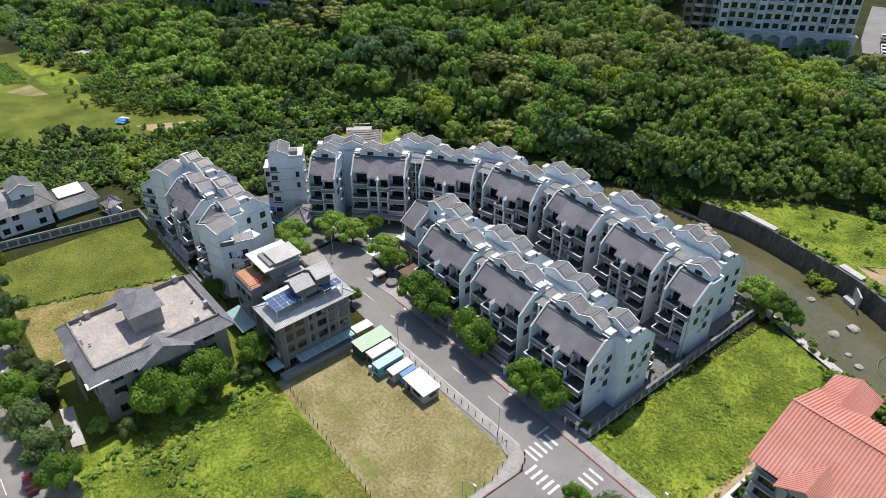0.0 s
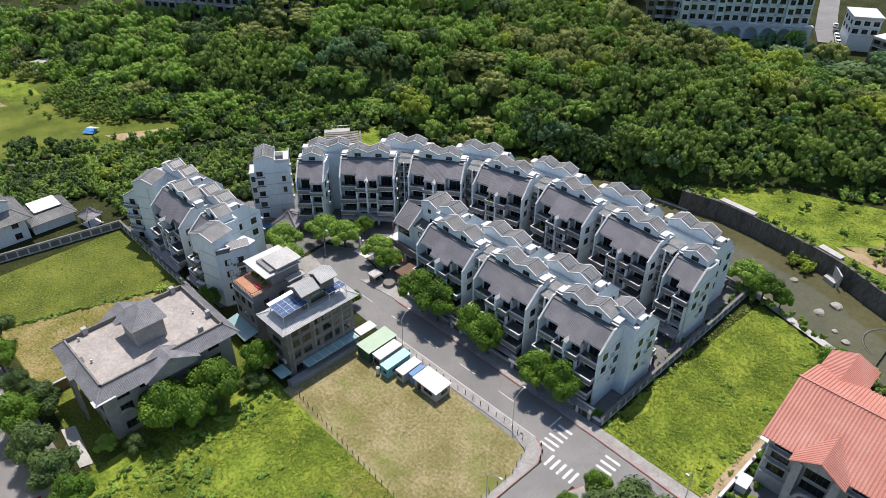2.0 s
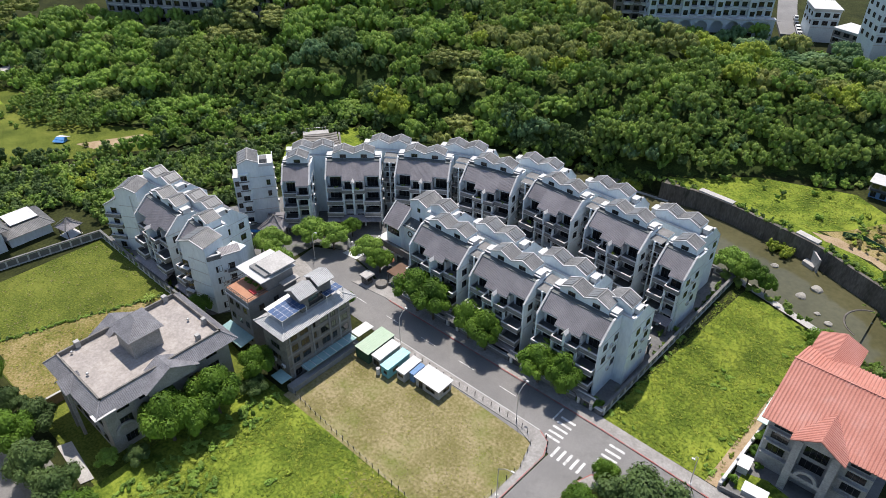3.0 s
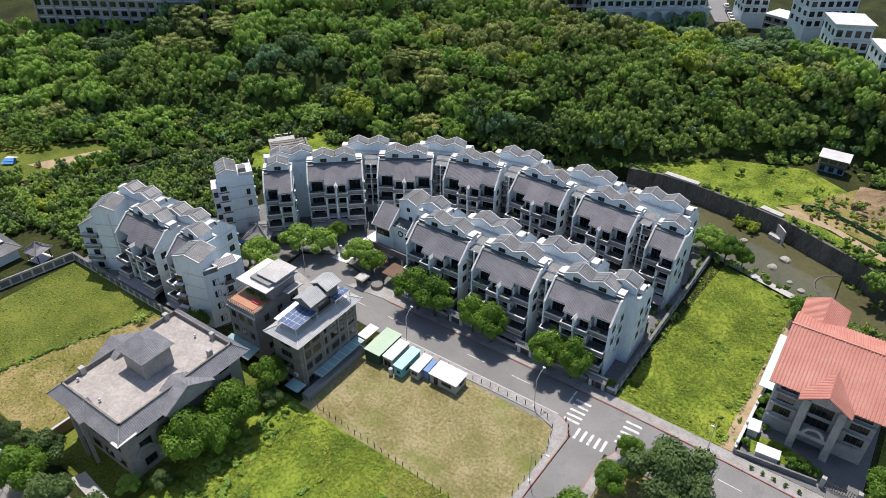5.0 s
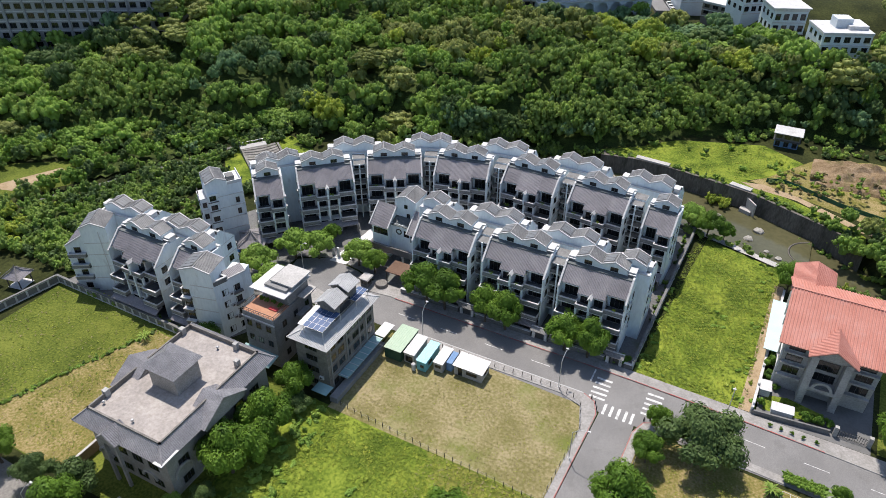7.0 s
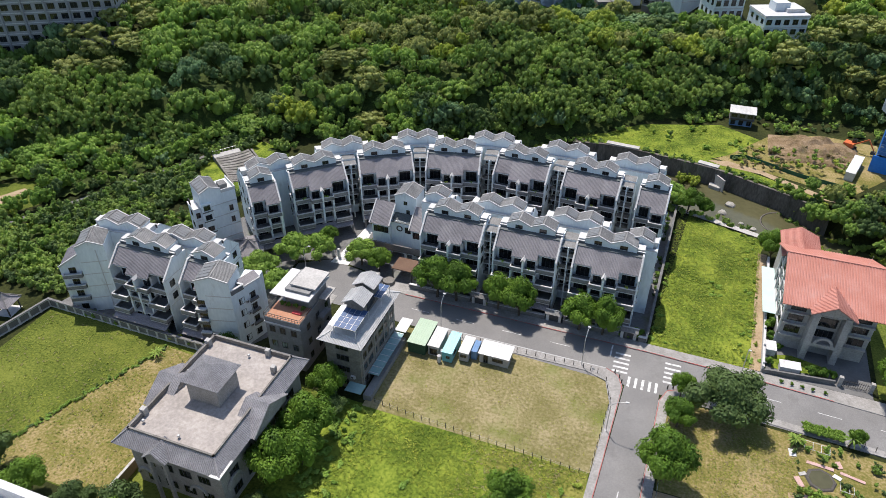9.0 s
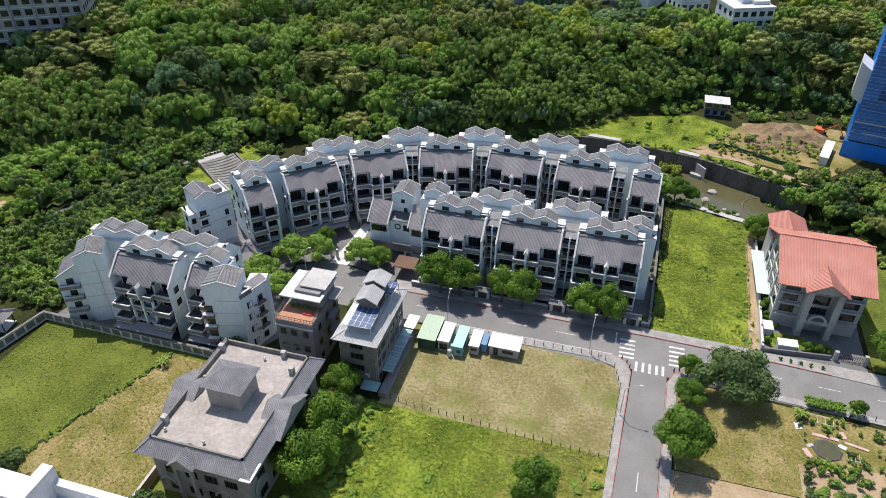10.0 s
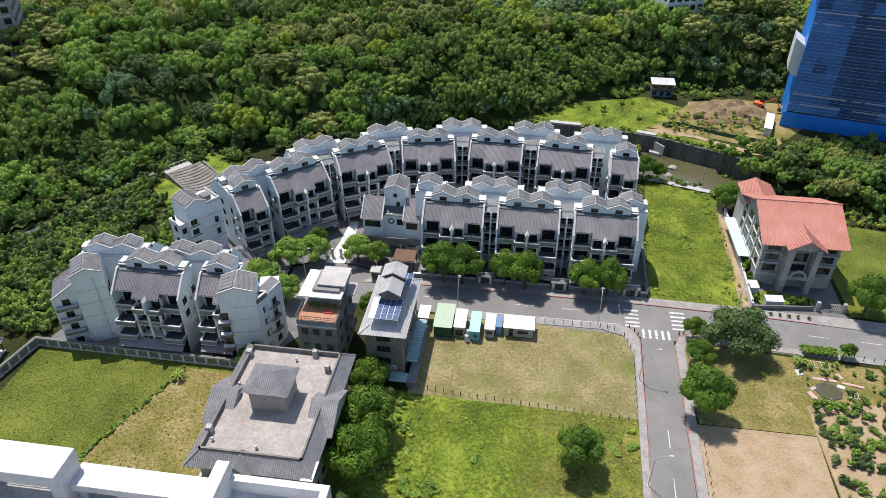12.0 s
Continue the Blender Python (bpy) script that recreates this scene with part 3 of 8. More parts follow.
    # front rooms
    for kind, x0, x1 in bays:
        w = x1 - x0
        xc = (x0 + x1) / 2
        if rear:
            part("front_wall", box(B(), x0, x1, -3.7 if kind == "centre" else -2.9, -2.2, 0, 12.4), PALEGREY, home)
            for z in (F2, F3, F4):
                window(home, xc, -3.72 if kind == "centre" else -2.92, z + 0.3, w - 0.8, 2.2, 0, bars=2)
                balcony(home, x0, x1, -2.9, -5.4, z, (False, False))
        elif kind == "side":
            window(home, xc, -2.22, F4 + 0.1, w - 1.1, 2.6, 0, "glazed_door", bars=2)
            balcony(home, x0 - 0.1, x1, -2.2, -4.65, F4)
            window(home, xc, -2.9, F3 + 0.1, w - 1.0, 2.4, 0, "glazed_door", bars=2)
            balcony(home, x0 - 0.1, x1 + 0.1, -2.9, -6.1, F3)
            window(home, xc, -2.9, F2 + 0.1, w - 1.0, 2.4, 0, "glazed_door", bars=2)
            balcony(home, x0 - 0.1, x1 + 0.1, -2.9, -6.6, F2, solid_h=0.7)
            bm = B()
            box(bm, x0, x1, -2.9, -2.2, 0, F4 - 0.3)
            part("front_wall", bm, PALEGREY, home, "pale grey wall behind the balconies")
            window(home, xc, -2.93, 0.2, w - 0.5, 2.6, 0, "garage_door", bars=2)
        else:
            bm = B()
            box(bm, x0, x1, -3.7, -2.2, 0, 12.6)
            part("front_wall", bm, PALEGREY, home, "pale grey front wall")
            half = [(-w / 4, w / 2 - 1.0), (w / 4, w / 2 - 1.0)] if pair else [(0, w - 1.0)]
            for dx, ww in half:
                for z, h in ((0.3, 2.5), (F2 + 0.2, 2.2), (F3 + 0.2, 2.2), (F4 + 0.1, 2.3)):
                    window(home, xc + dx, -3.72, z, ww, h, 0, bars=1)
            balcony(home, x0, x1, -3.7, -5.6, F4, solid_h=0.7)
            balcony(home, x0, x1, -3.7, -5.3, F3, (False, False), 0.6)
            for px in ([x0 + 0.2, xc, x1 - 0.2] if pair else [x0 + 0.2, x1 - 0.2]):
                bm = B()
                box(bm, px - 0.22, px + 0.22, -5.35, -4.9, 0, F4 - 0.3)
                part("pier", bm, WHITE, home, "white pier")
            for z in (F2 - 0.25, F3 - 0.55):
                part("floor_slab", box(B(), x0 + 0.42, x1 - 0.42, -5.2, -3.7, z, z + 0.3), TRIM, home)
            # party fin with its own little gabled cap
            if pair:
                bm = B()
                box(bm, xc - 0.2, xc + 0.2, -5.75, -3.7, F4, 12.75)
                fin = part("party_fin", bm, WHITE, home, "white party wall fin")
                bm = B()
                for s in (-1, 1):
                    prism(bm, [(xc, -6.0, 13.15), (xc + s * 0.45, -6.0, 12.55), (xc + s * 0.45, -6.0, 12.72), (xc, -6.0, 13.32)], (0, 2.6, 0.0))
                part("fin_cap", bm, PALEGREY, fin, "small grey gabled cap")
    # pent roof over the ground floor
    bm = B()
    ribbed(bm, [(-W + 0.2, -7.6, 2.7), (W - 0.2, -7.6, 2.7), (W - 0.2, -5.5, 3.5), (-W + 0.2, -5.5, 3.5)], 0.3, 0.06, 0.12)
    part("pent_roof", bm, SLATE, home, "dark tiled pent roof")
    for px in (-W + 0.4, W - 0.4):
        bm = B()
        box(bm, px - 0.2, px + 0.2, -7.3, -6.9, 0, 2.75)
        part("porch_pier", bm, DARKWALL, home)
    return home


def link_core(at, group):
    """The recessed stairwell that joins two houses of a row: dark landings between white posts."""
    core = thing("stairwell_link", "recessed stairwell with white landings between two houses", "stairwell", group, at)
    bm = B()
    box(bm, -1.6, 1.6, 1.2, 4.0, 0, 15.8)
    part("back_wall", bm, WHITE, core)
    part("top_deck", box(B(), -1.55, 1.55, 1.25, 3.95, 15.8, 15.86), DECK, core)
    for z in (F2, F3, F4, 12.9, 15.4):
        bm = B()
        box(bm, -1.5, 1.5, -1.0, 1.2, z - 0.25, z)
        slab = part("landing", bm, DECK, core, "dark landing slab")
        part("slab_edge", box(B(), -1.5, 1.5, -1.06, -1.0, z - 0.28, z - 0.02), TRIM, slab)
        if z < 13:
            bm = B()
            box(bm, -1.5, 1.5, -0.98, -0.88, z, z + 0.8)
            part("parapet", bm, DARKWALL, slab)
            window(core, -0.75, 1.18, z + 0.3, 1.1, 2.0, 0)
            window(core, 0.75, 1.18, z + 0.3, 1.1, 2.0, 0)
    bm = B()
    box(bm, -0.15, 0.15, -1.35, -1.07, 0, 15.4)
    part("post", bm, WHITE, core)
    return core


PAIR = townhouse("townhouse_pair", True, "white four-storey townhouse pair with dark slate roof and balconies", "townhouses of the estate")
PAIR_BACK = townhouse("townhouse_pair", True, "white townhouse pair whose front looks away to the river", "townhouses of the estate", True)
SINGLE = townhouse("townhouse", False, "white end townhouse with dark slate roof and balconies", "townhouses of the estate")


def spot(x, y, turn, back=False, z=0.0):
    """The pose of a house whose visible attic wall stands at x, y; back houses look the other way."""
    m = pose(x, y, z, 0, 0, turn)
    return m @ pose(0, 3.3, 0, 0, 0, 180) if back else m


used = []


def settle(proto, m):
    if proto in used:
        return copy_thing(proto, m)
    used.append(proto)
    proto.matrix_basis = m
    return proto


# row beside the front road
for x in (-24.6, -8.0, 8.7):
    settle(PAIR, spot(x, -4.4 if x < 5 else -4.7, 0))
for x in (-16.3, 0.5):
    settle(PAIR_BACK, spot(x, 1.0, 0, True, -0.03))
settle(SINGLE, spot(14.4, -1.7, 0, True, -0.03))
settle(SINGLE, spot(-30.8, 0.2, 0, True, -0.03))
for x in (-16.3, 0.4):
    link_core(pose(x, -4.5, 0), "stairwells")
# curved back row
BACK_FRONTS = [(0.1, 25.4, -3.0), (-17.4, 26.6, -2.0), (-35.1, 24.2, 12.0), (-51.2, 17.0, 31.0), (-64.5, 5.3, 42.0)]
for x, y, a in BACK_FRONTS:
    settle(PAIR, spot(x, y, a))
settle(SINGLE, spot(14.7, 23.0, -2))
settle(SINGLE, spot(-72.9, -5.9, 43))
for x, y, a in ((9.2, 31.2, -2), (-8.2, 32.2, 0), (-27.1, 31.4, 8), (-45.7, 25.9, 23), (-61.9, 15.2, 34), (-74.0, 0.2, 47)):
    settle(PAIR_BACK, spot(x, y, a, True, -0.03))
for (xa, ya, aa), (xb, yb, ab) in zip(BACK_FRONTS, BACK_FRONTS[1:]):
    m = math.radians((aa + ab) / 2)
    link_core(pose((xa + xb) / 2 - 1.2 * math.sin(m), (ya + yb) / 2 + 1.2 * math.cos(m), -0.02, 0, 0, (aa + ab) / 2), "stairwells")
link_core(pose(8.3, 25.0, -0.02, 0, 0, -3), "stairwells")
# west group
settle(PAIR, spot(-79.5, -37.4, 0))
settle(SINGLE, spot(-66.2, -36.8, 0))
settle(PAIR_BACK, spot(-73.0, -33.6, 4, True, -0.03))
settle(PAIR_BACK, spot(-89.6, -33.6, 5, True, -0.03))


def end_house(name, at, w, d, label, wing=1):
    """A gabled end house: a plain white gable wall towards -y with a lower lean-to wing on one side."""
    home = thing(name, label, "house", "townhouses of the estate", at)
    bm = B()
    prism(bm, [(-w / 2, 0, 0), (w / 2, 0, 0), (w / 2, 0, 17.3), (0, 0, 18.5), (-w / 2, 0, 17.3)], (0, d, 0))
    wall = part("wall", bm, WHITE, home, "pale white gable wall")
    gable_roof(home, 0, w / 2, 0, d, 17.4, 1.2)
    bm = B()
    for z in (4.2, 7.3, 10.4, 13.4):
        box(bm, -w / 2 + 0.2, w / 2 - 0.2, -0.06, 0.02, z, z + 0.15)
    part("string_course", bm, PALEGREY, wall)
    bm = B()
    bar(bm, (w * 0.18, -0.12, 0.2), (w * 0.18, -0.12, 16.4), 0.09)
    part("drainpipe", bm, PALEGREY, wall)
    # lower wing with a slope towards its far side
    x0 = w / 2 * wing
    x1 = x0 + wing * 4.6
    bm = B()
    prism(bm, [(x0, 0.8, 0), (x1, 0.8, 0), (x1, 0.8, 12.2), (x0, 0.8, 15.0)] if wing > 0 else [(x1, 0.8, 0), (x0, 0.8, 0), (x0, 0.8, 15.0), (x1, 0.8, 12.2)], (0, d + 1.6, 0))
    low = part("wing", bm, WHITE, home, "white lower wing")
    bm = B()
    e = [(x1, 0.9, 12.3), (x1, d + 2.3, 12.3), (x0, d + 2.3, 15.1), (x0, 0.9, 15.1)]
    ribbed(bm, e if wing > 0 else [e[1], e[0], e[3], e[2]], 0.3, 0.07, 0.14)
    part("roof_slope", bm, SLATE, low, "dark slate slope")
    bm = B()
    prism(bm, [(x1 + 0.1 * wing, 0.65, 12.25), (x1 + 0.1 * wing, 0.95, 12.25), (x1 + 0.1 * wing, 0.95, 12.6), (x1 + 0.1 * wing, 0.65, 12.6)], (x0 - x1 - 0.1 * wing, 0, 2.8))
    part("coping", bm, TRIM, low, "white sloping coping")
    for z in (4.6, 7.7, 10.6):
        window(home, -x0, d * 0.35, z, 1.2, 1.4, -90 * wing)
        window(home, -x0, d * 0.75, z, 1.2, 1.4, -90 * wing)
    for z in (1.0, 4.6, 7.7, 10.6):
        window(low, x0 + wing * 2.2, 0.78, z, 1.4, 1.4, 0)
        window(low, x1, d * 0.35, z, 1.5, 1.4, 90 * wing)
        if 4 < z < 12:
            balcony(low, min(x0 + wing * 0.4, x0 + wing * 4.2), max(x0 + wing * 0.4, x0 + wing * 4.2), 0.8, -0.1, z - 0.6, solid_h=0.6)
            ac_unit(low, x1, d * 0.7, z, 90 * wing)
    return home




def slant_end(at):
    """Gabled end house whose side wall swings back at a slant: a roof terrace in the corner, a slate slope behind it."""
    home = thing("end_house", "white gabled end house with a small corner roof terrace", "house", "townhouses of the estate", at)
    bm = B()
    prism(bm, [(-3.3, 0, 0), (3.5, 0, 0), (3.5, 0, 16.9), (0.1, 0, 18.0), (-3.3, 0, 16.9)], (0, 5.2, 0))
    wall = part("wall", bm, WHITE, home, "pale white gable wall")
    gable_roof(home, 0.1, 3.4, 0, 5.2, 16.95, 1.15)
    bm = B()
    for z in (4.0, 7.2, 10.3, 13.3):
        box(bm, -1.6, 3.4, -0.06, 0.02, z, z + 0.18)
    part("string_course", bm, PALEGREY, wall)
    # slanting wing
    foot = [(3.5, 0.1), (5.0, 2.5), (7.1, 6.0), (7.1, 8.0), (3.5, 8.0)]
    wing = part("wing", prism(B(), [(x, y, 0) for x, y in foot], (0, 0, 13.7)), WHITE, home, "white slanting side wing")
    bm = B()
    prism(bm, [(5.0, 2.5, 13.7), (7.1, 6.0, 13.7), (7.1, 8.0, 13.7), (3.5, 8.0, 13.7), (3.5, 2.5, 13.7)], (0, 0, 0.5))
    part("upper_wall", bm, WHITE, wing)
    bm = B()
    ribbed(bm, [(5.1, 2.4, 14.25), (7.3, 6.1, 14.25), (5.8, 7.0, 15.1), (3.6, 3.3, 15.1)], 0.3, 0.06, 0.12)
    part("roof_slope", bm, SLATE, wing, "dark slate slope")
    part("coping", strip(B(), (5.05, 2.4, 14.0), (7.25, 6.1, 14.0), 0.35, 0.3), TRIM, wing, "white eave coping")
    for a, b in (((3.5, 0.15), (5.1, 2.55)), ((5.1, 2.55), (3.6, 2.9))):
        part("parapet", strip(B(), (*a, 13.7), (*b, 13.7), 0.3, 1.0), DARKWALL, wing, "dark terrace parapet")
        part("coping", strip(B(), (*a, 14.7), (*b, 14.7), 0.42, 0.18), TRIM, wing, "white coping")
    turn = math.degrees(math.atan2(5.9, 3.6))
    for k, z in enumerate((1.0, 4.4, 7.5, 10.4)):
        for f, w in ((0.3, 1.3), (0.68, 1.4)):
            x, y = 3.5 + 3.6 * f, 0.1 + 5.9 * f
            window(wing, x, y, z, w, 1.5, turn)
            if k and f > 0.5:
                part("window_shelf", strip(B(), (x - 0.35, y - 1.0, z - 0.5), (x + 0.75, y + 0.75, z - 0.5), 0.7, 0.5), DARKWALL, wing, "dark planter shelf under a window")
        if k:
            ac_unit(wing, 3.5 + 3.6 * 0.48, 0.1 + 5.9 * 0.48, z - 0.3, turn)
        bay = part("bay", box(B(), -3.9, -1.9, -0.75, 0.0, z - 0.9, z - 0.1), DARKWALL, wall, "dark balcony box")
        part("coping", box(B(), -4.0, -1.8, -0.85, 0.05, z - 0.1, z + 0.08), TRIM, bay, "white coping")
        window(wall, -2.85, 0.0, z + 0.1, 1.6, 1.7, 0)
        window(wall, -3.3, 2.6, z + 0.2, 1.3, 1.4, -90)
    return home


slant_end(pose(-60.6, -42.6, 0, 0, 0, 14))
end_house("end_house", pose(-91.2, -40.9, -0.7, 0, 0, 30), 5.6, 5.5, "white gabled end house beside the meadow wall", -1)


def curved_end(at):
    """Tall narrow end house: gabled tower with a window bay, and a lower flat-topped stair block."""
    home = thing("end_house", "tall white gabled end house of the curved row", "house", "townhouses of the estate", at)
    bm = B()
    prism(bm, [(-3.8, 0, 0), (1.2, 0, 0), (1.2, 0, 17.2), (-1.3, 0, 18.3), (-3.8, 0, 17.2)], (0, 6.0, 0))
    wall = part("wall", bm, WHITE, home, "white gable wall")
    gable_roof(home, -1.3, 2.5, 0, 6.0, 17.3, 1.1)
    low = part("low_block", box(B(), -5.4, -3.8, 1.0, 5.6, 0, 13.0), WHITE, home, "white lower side block")
    part("coping", box(B(), -5.5, -3.8, 0.9, 5.7, 13.0, 13.2), PALEGREY, low, "grey coping slab")
    for z in (4.4, 7.6, 10.7):
        window(low, -4.6, 1.0, z, 1.0, 1.4, 0)
        part("string_course", box(B(), -5.44, -3.85, 0.95, 1.02, z - 0.7, z - 0.55), PALEGREY, low)
    side = part("stair_block", box(B(), 1.2, 4.6, 0.15, 6.4, 0, 16.0), WHITE, home, "white flat-topped stair block")
    part("parapet", box(B(), 1.25, 4.7, 0.05, 0.25, 16.0, 16.8), TRIM, side)
    part("parapet", box(B(), 4.5, 4.7, 0.25, 6.4, 16.0, 16.8), TRIM, side)
    part("roof_box", box(B(), 1.5, 3.3, 1.2, 3.4, 16.0, 17.4), DARKWALL, side, "dark box on the roof")
    bm = B()
    for z in (3.9, 7.0, 10.1, 13.2):
        box(bm, -1.4, 4.62, -0.05, 0.18, z, z + 0.16)
    part("string_course", bm, PALEGREY, wall)
    bay = part("bay", box(B(), -3.85, -1.5, -0.55, 0, 0, 14.6), WHITE, wall, "white projecting window bay")
    for z in (1.0, 4.2, 7.3, 10.4, 12.9):
        window(bay, -2.7, -0.56, z, 1.5, 1.3, 0)
        part("sill", box(B(), -3.9, -1.45, -0.75, -0.55, z - 0.45, z - 0.25), DARKWALL, bay)
    for z in (7.6, 10.7):
        window(side, 3.0, 0.14, z, 0.9, 1.5, 0)
    for z in (4.4, 7.6, 10.7, 13.6):
        window(low, -5.4, 3.2, z, 1.3, 1.4, -90)
        ac_unit(side, 4.6, 2.4, z, 90)
    return home


curved_end(pose(-80.0, -13.6, 0, 0, 0, 55))
porch = thing("porch", "dark tiled porch roof between two houses", "porch", at=pose(-74.6, -12.0, 0.05, 0, 0, 45))
for px, py in ((-2.6, -2.4), (2.6, -2.4), (-2.6, 2.0), (2.6, 2.0)):
    part("post", box(B(), px - 0.15, px + 0.15, py - 0.15, py + 0.15, 0, 2.8), DARKWALL, porch)
for f in ([(-3.2, -3, 2.8), (3.2, -3, 2.8), (1.2, 0, 4.4), (-1.2, 0, 4.4)], [(3.2, -3, 2.8), (3.2, 2.6, 2.8), (1.2, 0, 4.4)], [(-3.2, 2.6, 2.8), (-3.2, -3, 2.8), (-1.2, 0, 4.4)], [(3.2, 2.6, 2.8), (-3.2, 2.6, 2.8), (-1.2, 0, 4.4), (1.2, 0, 4.4)]):
    part("roof_slope", prism(B(), f, (0, 0, 0.14)), SLATE, porch)
YARD_BLUE = material("blue_sheet_cover", [(0.03, 0.16, 0.4, 1), (0.06, 0.26, 0.55, 1)], 0.5, 1.0, 4.0)
for x, y, z, w, d, a in ((-83.5, -18.5, 1.6, 4.4, 2.4, 60), (-77.8, -17.5, 0.25, 5.0, 1.6, 40)):
    cover = thing("sheet_cover", "blue tarpaulin sheet spread beside a house wall", "tarpaulin", "blue covers", pose(x, y, 0.06, 0, 0, a))
    bm = B()
    n = 8
    g = [[bm.verts.new((-w / 2 + w * i / n, -d / 2 + d * j / 4, z + 0.18 * noise.noise((i * 0.7, j * 0.9, x)) - 0.15 * j / 4)) for j in range(5)] for i in range(n + 1)]
    for i in range(n):
        for j in range(4):
            bm.faces.new((g[i][j], g[i + 1][j], g[i + 1][j + 1], g[i][j + 1]))
    part("sheet", bm, YARD_BLUE, cover)
    for px in (-w / 2 + 0.2, w / 2 - 0.2):
        for py in (-d / 2 + 0.2, d / 2 - 0.2):
            part("pole", bar(B(), (px, py, 0), (px, py, z - 0.05), 0.05, 5), FRAME, cover)


# ---------------------------------------------------------------- other buildings
def flat_box(parent, name, x0, x1, y0, y1, z0, z1, mat, label=""):
    return part(name, box(B(), x0, x1, y0, y1, z0, z1), mat, parent, label)


def skirt(parent, x0, x1, y0, y1, z, run, rise, mat, pitch=0.3, label="", name="roof_slope"):
    """Four tiled slopes round a rectangle: eave at the given outline, rising inwards by rise over run."""
    xi0, xi1, yi0, yi1 = x0 + run, x1 - run, y0 + run, y1 - run
    faces = [[(x0, y0, z), (x1, y0, z), (xi1, yi0, z + rise), (xi0, yi0, z + rise)],
             [(x1, y0, z), (x1, y1, z), (xi1, yi1, z + rise), (xi1, yi0, z + rise)],
             [(x1, y1, z), (x0, y1, z), (xi0, yi1, z + rise), (xi1, yi1, z + rise)],
             [(x0, y1, z), (x0, y0, z), (xi0, yi0, z + rise), (xi0, yi1, z + rise)]]
    for f in faces:
        part(name, ribbed(B(), f, pitch, 0.06, 0.14), mat, parent, label)
    bm = B()
    for a, b in (((x0, y0), (xi0, yi0)), ((x1, y0), (xi1, yi0)), ((x1, y1), (xi1, yi1)), ((x0, y1), (xi0, yi1))):
        strip(bm, (*a, z), (*b, z + rise), 0.22, 0.14)
    part("hip_cap", bm, mat, parent)


VILLA_TILE = material("villa_tile", [grey(0.17, (1, 0.98, 1.04)), grey(0.235, (1, 0.98, 1.04)), grey(0.32, (1, 0.98, 1.03))], 0.45, 0.5, 4.0, 0.1, spec=0.5)
TAUPE = material("taupe_cladding", [grey(0.23, (1, 0.94, 0.87)), grey(0.3, (1, 0.95, 0.89)), grey(0.38, (1, 0.95, 0.91))], 0.8, 0.5, 4.0, 0.1)
ROOF_CONCRETE = material("flat_roof_screed", [grey(0.26, (1, 0.91, 0.85)), grey(0.34, (1, 0.91, 0.85)), grey(0.42, (1, 0.92, 0.86))], 0.9, 0.25, 2.0, 0.1, stain=((0.24, 0.21, 0.18, 1), 0.35, 0.58, 0.6))

# the villa with the flat roof
villa = thing("villa", "taupe stone villa with flat concrete roof and tiled skirt", "villa")
flat_box(villa, "wall", -55.0, -38.2, -74.2, -50.4, 0, 11.6, TAUPE, "taupe stone-clad wall")
skirt(villa, -56.6, -36.6, -75.8, -49.0, 10.5, 2.1, 1.9, VILLA_TILE, 0.32, "glazed dark grey roof tiles")
for n, (x0, x1, y0, y1) in enumerate(((-54.6, -54.3, -73.8, -51), (-38.9, -38.6, -73.8, -51), (-54.6, -38.6, -73.8, -73.5), (-54.6, -38.6, -51.3, -51))):
    flat_box(villa, "parapet", x0, x1, y0, y1, 11.4, 12.7, BROWN_STONE, "dark brown stone parapet")
flat_box(villa, "roof_deck", -54.3, -38.9, -73.5, -51.3, 11.5, 11.8, ROOF_CONCRETE, "stained pinkish concrete roof deck")
hut = flat_box(villa, "stair_hut", -49.7, -43.9, -64.8, -59.4, 11.8, 16.2, TAUPE, "taupe roof stair hut")
for f in ([(-50.6, -65.4, 16.1), (-43.1, -65.4, 16.1), (-46.2, -62.1, 18.2), (-47.5, -62.1, 18.2)], [(-43.1, -65.4, 16.1), (-43.1, -58.8, 16.1), (-46.2, -62.1, 18.2)],
          [(-43.1, -58.8, 16.1), (-50.6, -58.8, 16.1), (-47.5, -62.1, 18.2), (-46.2, -62.1, 18.2)], [(-50.6, -58.8, 16.1), (-50.6, -65.4, 16.1), (-47.5, -62.1, 18.2)]):
    part("hut_roof", ribbed(B(), f, 0.3, 0.06, 0.12), VILLA_TILE, hut, "hipped glazed tile roof")
for y in (-71, -67, -63, -58, -54):
    for z in (1.2, 5.2, 8.4):
        window(villa, -38.2, y, z, 2.2, 1.7, 90, bars=2)
for x in (-52, -48.5, -45, -41.5):
    for z in (1.2, 5.2, 8.4):
        window(villa, x, -74.2, z, 2.2, 1.7, 0, bars=2)
# side gables that break the skirt
for y0, y1 in ((-67.6, -57.4),):
    for s, xe, xi in ((1, -36.2, -40.4), (-1, -57.0, -52.6)):
        yc = (y0 + y1) / 2
        bm = B()
        prism(bm, [(xe, y0 + 0.6, 9.5), (xe, y1 - 0.6, 9.5), (xe, y1 - 0.6, 10.6), (xe, yc, 13.0), (xe, y0 + 0.6, 10.6)], (xi - xe, 0, 0))
        gb = part("side_gable", bm, TAUPE, villa)
        for e, sgn in ((y0, -1), (y1, 1)):
            f = [(xe + 0.3 * s, e, 10.5), (xi, e, 10.5), (xi, yc, 13.3), (xe + 0.3 * s, yc, 13.3)]
            part("roof_slope", ribbed(B(), f, 0.3, 0.06, 0.12), VILLA_TILE, gb)

